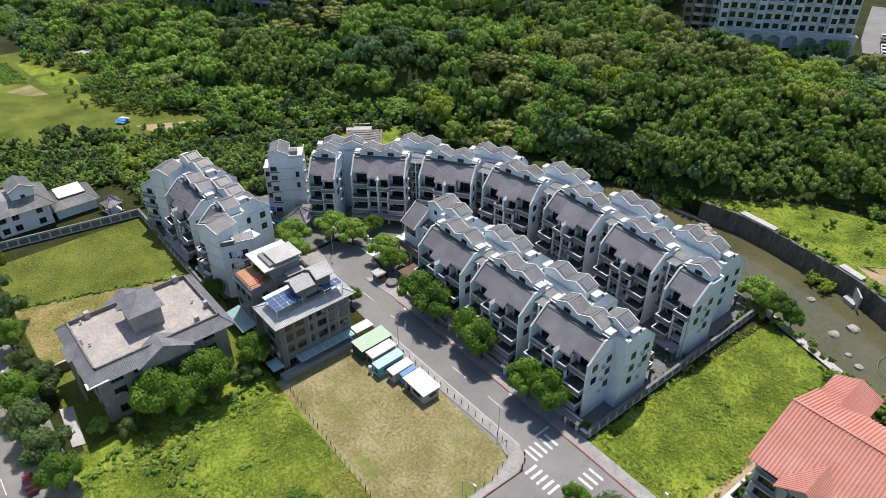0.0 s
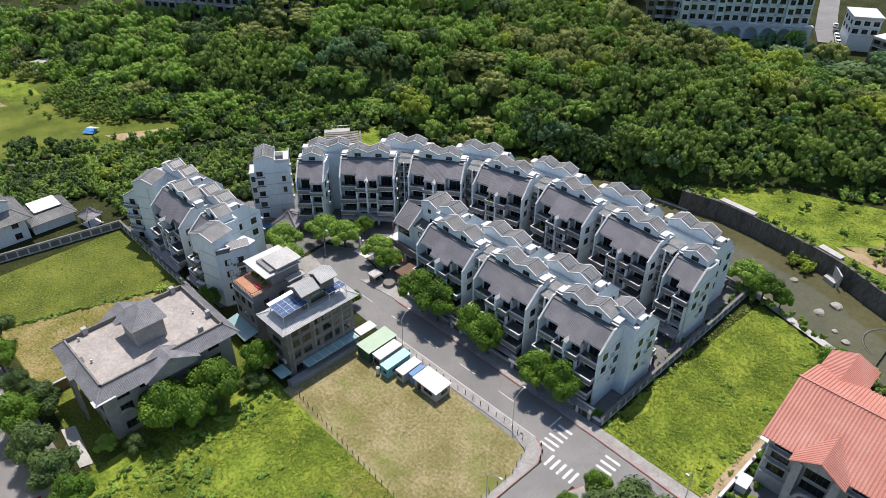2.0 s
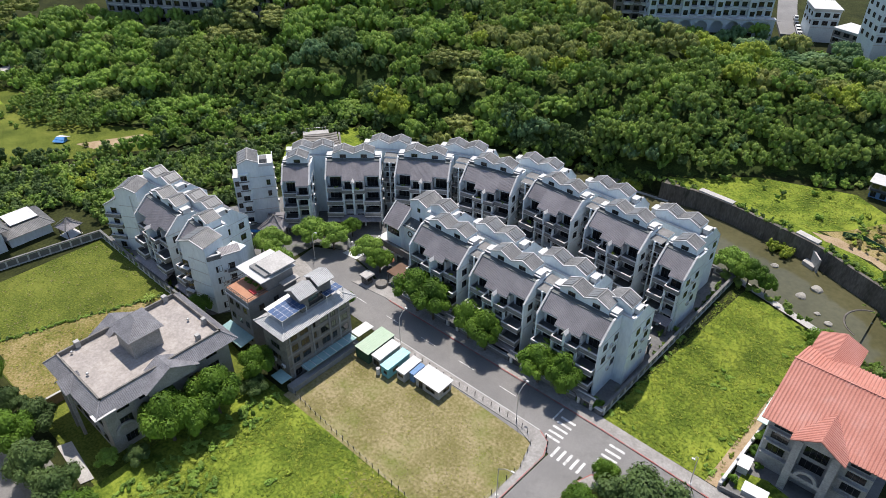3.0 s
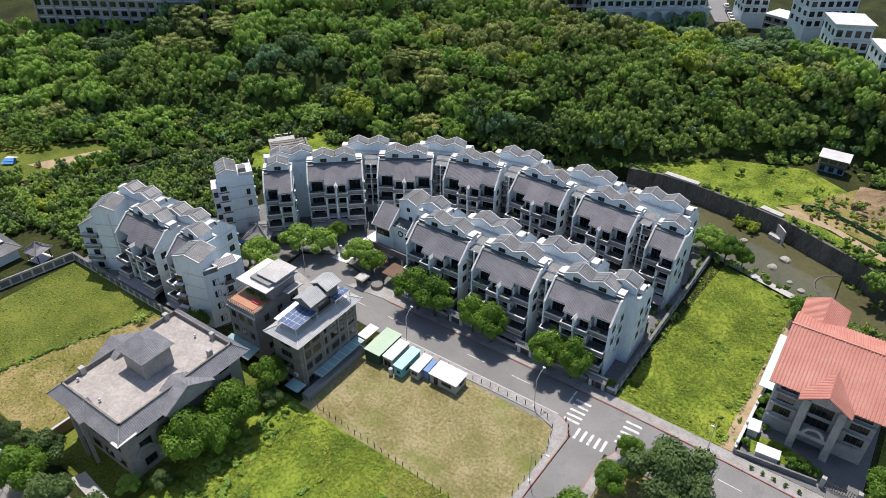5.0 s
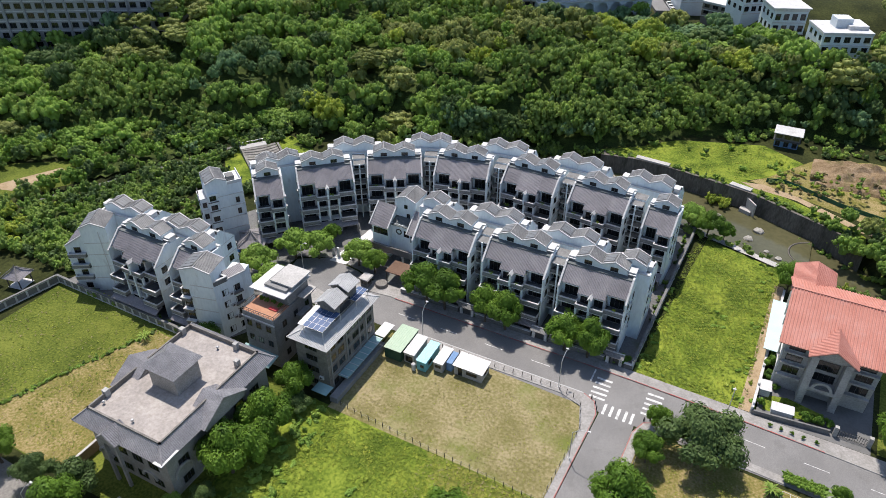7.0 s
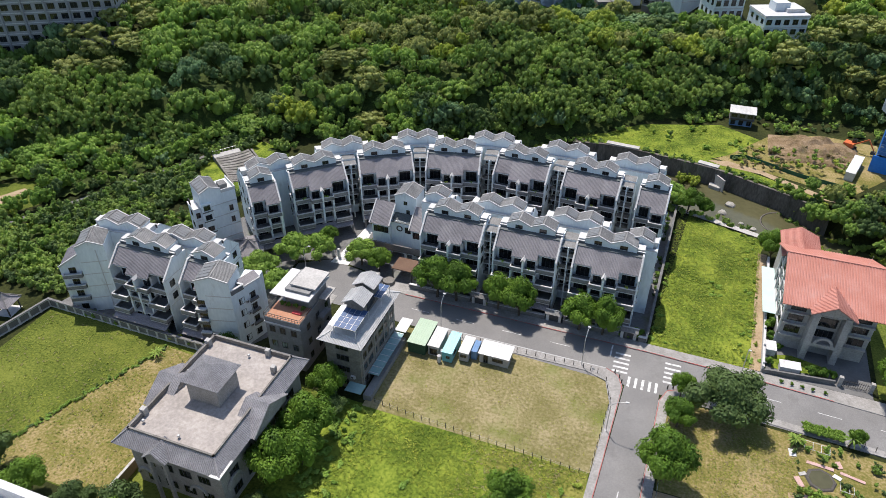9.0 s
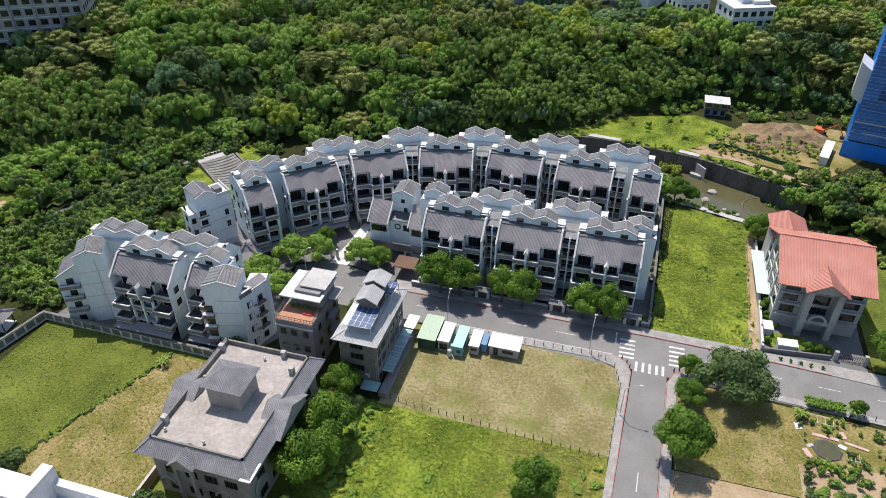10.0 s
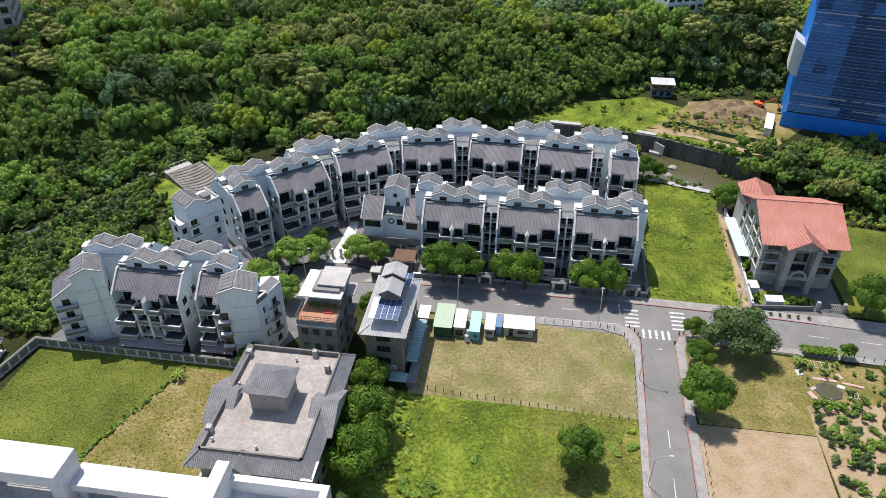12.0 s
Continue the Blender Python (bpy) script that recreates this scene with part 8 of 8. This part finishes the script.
part("cover", prism(B(), [(-1.9, -1.9, 0.5), (1.7, -1.7, 0.4), (1.5, 0.1, 1.5), (-1.4, 0.0, 1.35)], (0, 0, 0.06)), TARP, tp)
part("sheet", prism(B(), [(-1.6, 0.1, 1.4), (1.9, 0.0, 1.55), (2.3, 1.7, 1.0), (-1.2, 1.8, 1.2)], (0, 0, 0.06)), PALE, tp, "white sheet")

# ---------------------------------------------------------------- villa and house details
part("front_gable_roof", ribbed(B(), [(-50.2, -76.6, 10.6), (-50.2, -73.0, 10.6), (-48.0, -73.0, 12.5), (-48.0, -76.6, 12.5)], 0.3, 0.06, 0.12), VILLA_TILE, villa)
part("front_gable_roof", ribbed(B(), [(-45.8, -73.0, 10.6), (-45.8, -76.6, 10.6), (-48.0, -76.6, 12.5), (-48.0, -73.0, 12.5)], 0.3, 0.06, 0.12), VILLA_TILE, villa)
bm = B()
prism(bm, [(-49.7, -76.2, 9.6), (-46.3, -76.2, 9.6), (-46.3, -76.2, 10.7), (-48, -76.2, 12.1), (-49.7, -76.2, 10.7)], (0, 2, 0))
part("front_gable", bm, TAUPE, villa)
for x in (-49.4, -46.6):
    part("column", box(B(), x - 0.25, x + 0.25, -76.2, -75.7, 0, 9.6), TAUPE, villa)
for x in (-53.2, -43.2):
    bm = B()
    for i in range(10):
        a, b = math.pi * i / 10, math.pi * (i + 1) / 10
        prism(bm, [(x + r * math.cos(t), -74.5, 2.4 + r * math.sin(t)) for r, t in ((1.3, a), (1.7, a), (1.7, b), (1.3, b))], (0, 0.3, 0))
    bmesh.ops.remove_doubles(bm, verts=bm.verts, dist=0.002)
    part("arch", bm, STONE, villa, "pale stone window arch")
for y in (-71.5, -55.0):
    bm = B()
    for i in range(10):
        a, b = math.pi * i / 10, math.pi * (i + 1) / 10
        prism(bm, [(-38.1, y + r * math.cos(t), 4.0 + r * math.sin(t)) for r, t in ((1.5, a), (1.9, a), (1.9, b), (1.5, b))], (0.3, 0, 0))
    bmesh.ops.remove_doubles(bm, verts=bm.verts, dist=0.002)
    part("arch", bm, STONE, villa, "pale stone window arch")
for x0, y0, x1, y1 in ((-54.9, -70.5, -54.0, -69.6), (-54.9, -53.5, -54.0, -52.6), (-43.5, -52.0, -42.7, -51.2), (-40.4, -55.2, -39.6, -54.4)):
    part("chimney", box(B(), x0, x1, y0, y1, 11.7, 13.2), STONE, villa, "squat roof vent")
for x, y in ((-53.4, -71.6), (-46.2, -72.2), (-53.6, -60.0), (-46.0, -53.2)):
    bm = B()
    bar(bm, (x, y, 11.8), (x, y, 12.15), 0.06, 6)
    bmesh.ops.create_uvsphere(bm, u_segments=8, v_segments=6, radius=0.28, matrix=Matrix.Translation((x, y, 12.3)))
    part("roof_ventilator", bm, STEEL, villa, "round steel roof ventilator")
part("hut_door", box(B(), -48.0, -45.4, -64.95, -64.78, 11.85, 14.6), GREYWALL, hut)
bm = B()
for i in range(10):
    a, b = math.pi * i / 10, math.pi * (i + 1) / 10
    prism(bm, [(-43.9, -62.1 + r * math.cos(t), 13.6 + r * math.sin(t)) for r, t in ((1.05, a), (1.35, a), (1.35, b), (1.05, b))], (0.16, 0, 0))
bmesh.ops.remove_doubles(bm, verts=bm.verts, dist=0.002)
part("blind_arch", bm, STONE, hut, "pale stone blind arch")
for y in (-63.3, -60.9):
    part("arch_jamb", box(B(), -43.9, -43.74, y - 0.15, y + 0.15, 11.8, 13.6), STONE, hut)
for y in (-64.1, -60.2):
    part("hut_pier", box(B(), -43.92, -43.7, y - 0.4, y + 0.4, 11.8, 16.0), STONE, hut)
part("corner_cap", prism(B(), [(-38.4, -76.0, 10.62), (-36.5, -76.0, 10.62), (-36.5, -72.4, 10.7), (-37.4, -72.4, 10.7)], (0, 0, 0.12)), PALE, villa, "pale lead corner sheet")
for i, (x, z) in enumerate(((-33.6, 9.8), (-31.0, 9.6))):
    ac_unit(solar, x, -43.9, z - 6.5, 0)
for y in (-43.0, -37.8, -33.6, -31.2):
    part("pilaster", box(B(), -29.35, -29.15, y - 0.2, y + 0.2, 0, 11.7), GREYWALL, solar)
for z in (3.4, 6.4, 9.2):
    part("string_course", box(B(), -29.34, -29.2, -43.8, -28.4, z, z + 0.2), GREYWALL, solar)
part("dormer_window", box(B(), -31.05, -30.95, -36.5, -33.2, 13.4, 15.2), GLASS, solar)
part("plinth_wall", box(B(), -28.4, -26.8, -45.6, -28.5, 0, 1.3), GREYWALL, solar, "grey plinth wall beside the lot")
part("corner_canopy", box(B(), -31.5, -28.2, -46.8, -44.4, 2.5, 2.6), GLASSROOF, solar, "teal corner canopy")
for k in range(8):
    part("canopy_bar", box(B(), -29.2, -27.0, -41.2 + k * 1.7, -41.1 + k * 1.7, 2.8, 2.86), ALU, solar)
part("lower_canopy", box(B(), -29.2, -26.8, -28.8, -24.6, 2.9, 3.0), PALE, solar, "pale car canopy")
part("lean_to", prism(B(), [(-50.2, -46.2, 2.6), (-42, -46.2, 2.6), (-42, -42.9, 3.1), (-50.2, -42.9, 3.1)], (0, 0, 0.08)), GLASSROOF, terr, "teal glazed lean-to roof")
part("upper_band", box(B(), -49.55, -41.75, -43.05, -42.9, 10.6, 10.9), TRIM, terr)
part("balcony_box", box(B(), -41.9, -40.6, -36.6, -33.4, 8.0, 9.0), GREYWALL, terr)
part("balcony_box", box(B(), -41.9, -40.6, -36.6, -33.4, 4.6, 5.6), GREYWALL, terr)
part("side_slab", box(B(), -41.9, -40.2, -35.4, -31.4, 12.6, 12.8), CONCRETE, terr)
for i, (x, y) in enumerate(((-47.8, -38.9), (-46.4, -39.0), (-44.8, -38.8), (-43.2, -39.0))):
    tree("bush", x, y, 0.45, i * 80, 12.1, name="potted_plant", group="terrace plants", label="leafy green plant on the roof terrace")
solid("lounger", box(B(), -44.8, -43.0, -40.6, -39.9, 12.12, 12.4), material("red_cushion", [(0.5, 0.05, 0.06, 1), (0.6, 0.1, 0.1, 1)], 0.8, 1, 4), "red cushion lying on the roof terrace", "cushion")
flat("driveway_villa", [(-47.4, -80.6), (-46.6, -78.4), (-36.2, -79.4), (-36.8, -81.4)], 0.215, CONCRETE, "pale concrete driveway of the villa", "driveway")
vw = thing("garden_wall", "brown boundary wall beside the villa", "wall")
part("wall_run", strip(B(), (-57.5, -80, 0), (-57.5, -49, 0), 0.3, 2.2), material("brown_wall", [(0.2, 0.14, 0.09, 1), (0.28, 0.2, 0.13, 1)], 0.85, 0.5, 4.0, 0.1), vw)
part("coping", strip(B(), (-57.5, -80, 2.2), (-57.5, -49, 2.2), 0.45, 0.1), CONCRETE, vw)

# ---------------------------------------------------------------- distant blocks
APT = material("apartment_render", [grey(0.58, (0.9, 1, 1.06)), grey(0.72, (0.92, 1, 1.05))], 0.8, 0.2, 2.0, vary=0.05)
APT_BROWN = material("brown_apartment", [grey(0.18, (1, 0.88, 0.8)), grey(0.27, (1, 0.9, 0.83))], 0.8, 0.2, 2.0)
APT_GREY = material("grey_apartment", [grey(0.26), grey(0.36)], 0.8, 0.2, 2.0)


def tower_block(name, at, w, d, h, floors, cols, mat, label, balconies=False, step=4.0, group="distant buildings"):
    ob = thing(name, label, "apartment block", group, at)
    flat_box(ob, "wall", -w / 2, w / 2, 0, d, -6, h, mat)
    fh = h / floors
    for i in range(floors):
        flat_box(ob, "floor_band", -w / 2 - 0.1, w / 2 + 0.1, -0.12, 0.0, i * fh - 0.15, i * fh + 0.15, TRIM)
        for j in range(cols):
            x = -w / 2 + (j + 0.5) * w / cols
            window(ob, x, -0.02, i * fh + 0.9, w / cols * 0.62, fh * 0.55, 0, bars=1)
            if balconies and j % 2 == 1:
                key = ("curved balcony", round(w / cols, 2))
                if key not in CACHE:
                    bm = B()
                    r = w / cols * 0.62
                    pts = [(r * math.cos(math.pi * k / 8), -1.7 * math.sin(math.pi * k / 8)) for k in range(9)]
                    prism(bm, [(px, py, -0.3) for px, py in pts], (0, 0, 0.95))
                    CACHE[key] = mesh_of(bm, TRIM, "balcony")
                piece("balcony", CACHE[key], ob, pose(x, -0.1, i * fh + 0.2))
            elif balconies and j % 4 == 0 and i == 0:
                flat_box(ob, "bay", x - w / cols * 0.48, x + w / cols * 0.48, -1.5, -0.13, -1.0, h, mat, "projecting window bay")
            if balconies and j % 4 == 0:
                window(ob, x, -1.52, i * fh + 0.9, w / cols * 0.55, fh * 0.55, 0, bars=1)
        for y in np.arange(step * 0.5, d, step):
            window(ob, w / 2, float(y), i * fh + 0.9, 1.7, fh * 0.5, 90, bars=1)
            if d < 20:
                window(ob, -w / 2, float(y), i * fh + 0.9, 1.7, fh * 0.5, -90, bars=1)
    flat_box(ob, "parapet", -w / 2 - 0.2, w / 2 + 0.2, -0.2, d + 0.2, h, h + 0.8, TRIM)
    return ob


def gz(x, y):
    return float(ground_z(x, y))


tower_block("apartment_block", pose(-49.75, 177.0, 16.5, 0, 0, 37), 47, 14, 30, 9, 15, APT, "pale blue-grey apartment block with curved balconies", True)
arc = thing("arcade", "arched pale arcade at the apartment block's foot", "arcade", at=pose(-49.75, 177.0, 11.2, 0, 0, 37))
for k in range(9):
    x = -24 + k * 6
    part("pier", box(B(), x - 0.6, x + 0.6, -2.6, -1.4, -3, 5), APT, arc)
    if k < 8:
        bm = B()
        for i in range(8):
            a, b = math.pi * i / 8, math.pi * (i + 1) / 8
            prism(bm, [(x + 3 + 2.4 * math.cos(a), -2.6, 2.2 + 2.4 * math.sin(a)), (x + 3 + 2.4 * math.cos(a), -2.6, 5.0), (x + 3 + 2.4 * math.cos(b), -2.6, 5.0), (x + 3 + 2.4 * math.cos(b), -2.6, 2.2 + 2.4 * math.sin(b))], (0, 0.8, 0))
        bmesh.ops.remove_doubles(bm, verts=bm.verts, dist=0.002)
        part("arch", bm, APT, arc)
part("deck", box(B(), -25, 25, -2.8, 0, 5.0, 5.6), TRIM, arc)
tower_block("apartment_block", pose(-77, 166, 12, 0, 0, 30), 14, 12, 30, 9, 4, APT_BROWN, "brown brick apartment block with balconies", True)
grey_block = tower_block("apartment_block", pose(-208.5, 48.3, 6, 0, 0, 30), 75, 20, 42, 12, 20, APT_GREY, "grey apartment block with rows of dark windows", step=3.4)
for k in range(11):
    flat_box(grey_block, "pier", -37.3 + 7.4 * k, -36.7 + 7.4 * k, -0.55, 0.0, -6, 42, APT_GREY)
tower_block("apartment_block", pose(15.5, 184, 18, 0, 0, 38), 18, 12, 24, 7, 6, APT, "white apartment block with dark glazed balconies")
tower_block("flat_roofed_house", pose(44.4, 137.0, 14, 0, 0, 23), 15.2, 13, 13, 4, 5, APT, "white flat-roofed building with ribbon windows")
tower_block("flat_roofed_house", pose(26.0, 160.5, 14, 0, 0, 25), 11.6, 13, 12.0, 3, 4, APT, "white building with bright sheet roof")
tower_block("flat_roofed_house", pose(-14, 201.4, 14, 0, 0, 31), 9.7, 12, 6.0, 2, 3, APT, "white flat-roofed house behind the forest")
tower_block("flat_roofed_house", pose(-2.9, 190, 12, 0, 0, -18), 11, 10, 5.0, 2, 3, APT_BROWN, "brown-roofed low house behind the forest")
for x, y, z, a, w, d in ((26.0, 160.5, 26.9, 25, 13.0, 14.0), (-14, 201.4, 20.9, 31, 10.5, 13)):
    solid("sheet_roof", box(B(), -w / 2, w / 2, -0.6, d - 0.6, 0, 0.3), PALE, "bright white sheet roof on a building", "roof", "bright roofs", at=pose(x, y, z, 0, 0, a))
solid("stair_head", box(B(), -2.5, 2.5, 5, 10, 0, 2.8), APT, "small stair head on a flat roof", "stair head", at=pose(44.4, 137.0, 27.8, 0, 0, 23))
solid("roof_store", box(B(), 1, 7, 3, 11, 0, 1.2), PALE, "white flat store on a roof", "store", at=pose(44.4, 137.0, 27.8, 0, 0, 23))


def far_road(name, line, w, z, label):
    bm = B()
    for (ax, ay), (bx, by) in zip(line, line[1:]):
        strip(bm, (ax, ay, z - 3), (bx, by, z - 3), w, 3)
    return solid(name, bm, ASPHALT, label, "road", kind="structure")


far_road("road_far_north", [(-24, 199), (-31, 214), (-40, 240), (-48, 264)], 8.0, 9.8, "pale grey road between distant houses")
far_road("road_far_east", [(52, 204), (68, 197), (130, 194), (190, 205)], 8, 13.4, "distant grey road with parked cars")


def car(x, y, z, turn, mat, label):
    ob = thing("car", label, "car", "parked cars", pose(x, y, z, 0, 0, turn))
    body, cab = B(), B()
    prism(body, [(-2.2, -0.85, 0.35), (2.2, -0.85, 0.35), (2.2, -0.85, 0.8), (1.1, -0.85, 0.95), (-2.1, -0.85, 0.95)], (0, 1.7, 0))
    prism(cab, [(-1.9, -0.75, 0.95), (0.95, -0.75, 0.95), (0.35, -0.75, 1.45), (-1.5, -0.75, 1.45)], (0, 1.5, 0))
    part("body", body, mat, ob)
    part("cabin", cab, GLASS, ob)
    part("roof", box(B(), -1.45, 0.3, -0.72, 0.72, 1.45, 1.5), mat, ob)
    for wx in (-1.35, 1.35):
        for wy in (-0.82, 0.82):
            part("wheel", bar(B(), (wx, wy - 0.1, 0.33), (wx, wy + 0.1, 0.33), 0.33, 10), FRAME, ob)


CARWHITE = material("white_car_paint", [grey(0.7), grey(0.8)], 0.25, 1, 5, spec=0.6)
CARDARK = material("dark_car_paint", [grey(0.03), grey(0.05)], 0.25, 1, 5, spec=0.6)
for i, (x, y) in enumerate(((-21.5, 200.5), (-23.3, 204.5), (-25.0, 208.5), (-27.0, 213.0), (-30.0, 221.0))):
    car(x, y, 9.85, 113, CARWHITE if i != 3 else CARDARK, "white car parked beside a distant road" if i != 3 else "dark car parked beside a distant road")
for i, x in enumerate((66, 74, 85, 91, 97, 106)):
    car(x, 196.0 + (i % 2) * 2.0, 13.45, 178, CARWHITE if i % 3 else CARDARK, "car parked beside the distant road")

CARRED = material("dark_red_car_paint", [(0.11, 0.012, 0.015, 1), (0.16, 0.02, 0.02, 1)], 0.25, 1, 5, spec=0.6)
car(-33.0, -89.0, 0.08, 178, CARRED, "dark red car on the west road")

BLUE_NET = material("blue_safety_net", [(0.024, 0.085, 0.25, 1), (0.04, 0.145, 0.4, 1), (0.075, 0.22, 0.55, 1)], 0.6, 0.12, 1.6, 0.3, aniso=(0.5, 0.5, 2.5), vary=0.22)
# Darker copy of BLUE_NET: shade of the recessed middle put into the colour.
BLUE_SHADED = material("shaded_safety_net", [(0.012, 0.035, 0.1, 1), (0.02, 0.06, 0.17, 1), (0.03, 0.1, 0.27, 1)], 0.65, 0.15, 1.6, 0.3, aniso=(0.5, 0.5, 3.0), vary=0.25)
BLUE_SHEET = material("bright_blue_sheet", [(0.01, 0.16, 0.6, 1), (0.02, 0.22, 0.7, 1)], 0.5, 0.3, 2.0)
ct = thing("building_under_construction", "tower under construction wrapped in blue safety netting", "building site", at=pose(88, 82, 0, 0, 0, -14))
part("core", box(B(), -15, 15, 1.2, 22, 0, 78), RIVER_WALL, ct)
part("net_wall", box(B(), -16.2, 16.5, -0.2, 0.0, 5.5, 78), BLUE_NET, ct, "dark blue netting")
part("net_wall", box(B(), -16.4, -16.2, 0, 23, 0, 78), BLUE_SHEET, ct, "bright blue netting")
part("base_sheet", box(B(), -17.2, 17.5, -0.6, -0.4, 0, 5.0), BLUE_SHEET, ct, "bright blue hoarding sheet")
g = np.random.default_rng(5)
NET_LINE = material("pale_net_seam", [(0.24, 0.36, 0.55, 1), (0.36, 0.46, 0.62, 1)], 0.6, 1.0, 5.0)
panel = B()
n = 6
rows_v = [[panel.verts.new((3.6 * i / n, -0.12 * math.sin(math.pi * i / n) * math.sin(math.pi * j / n), 3.1 * j / n)) for j in range(n + 1)] for i in range(n + 1)]
for i in range(n):
    for j in range(n):
        panel.faces.new((rows_v[i][j], rows_v[i + 1][j], rows_v[i + 1][j + 1], rows_v[i][j + 1]))
panel = mesh_of(panel, BLUE_NET, "net_panel")
# Flat panels in the shaded colour imitate the recess, mostly across the middle.
shaded_panel = panel.copy()
shaded_panel.materials.clear()
shaded_panel.materials.append(BLUE_SHADED)
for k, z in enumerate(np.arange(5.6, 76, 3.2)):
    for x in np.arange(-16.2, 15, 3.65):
        piece("net_panel", shaded_panel if g.uniform() < (0.95 if -7 < x < 8 else 0.1) else panel, ct, pose(float(x), -0.36 - float(g.uniform(0, 0.12)), float(z), float(g.uniform(-1.5, 1.5)), 0, 0))
    for dz in (0.0, 1.1, 2.15):
        part("ledger", box(B(), -16.4, 16.6, -0.6, -0.48, z + dz - (0.08 if dz == 0 else 0.03), z + dz), NET_LINE, ct, "pale net seam along a storey")
for x in np.arange(-16, 17, 2.4):
    part("standard", box(B(), x - 0.05, x + 0.05, -0.32, -0.2, 0, 78), BLUE_NET, ct)
for z in (8.2, 11.4, 33.6, 36.8, 62):
    part("gap_band", box(B(), -16.25, 16.5, -0.3, -0.1, z, z + 1.2), DARKPOST, ct, "dark gap between the nets")
    part("gap_rail", box(B(), -16.3, 16.6, -0.5, -0.3, z - 0.3, z), STEEL, ct)
for z in (16, 43):
    part("fan_screen", prism(B(), [(-16.4, 1, z), (-16.4, 10, z), (-19.5, 10, z + 2), (-19.5, 1, z + 2)], (0, 0, 10)), PALEGREY, ct, "pale mesh loading screen")
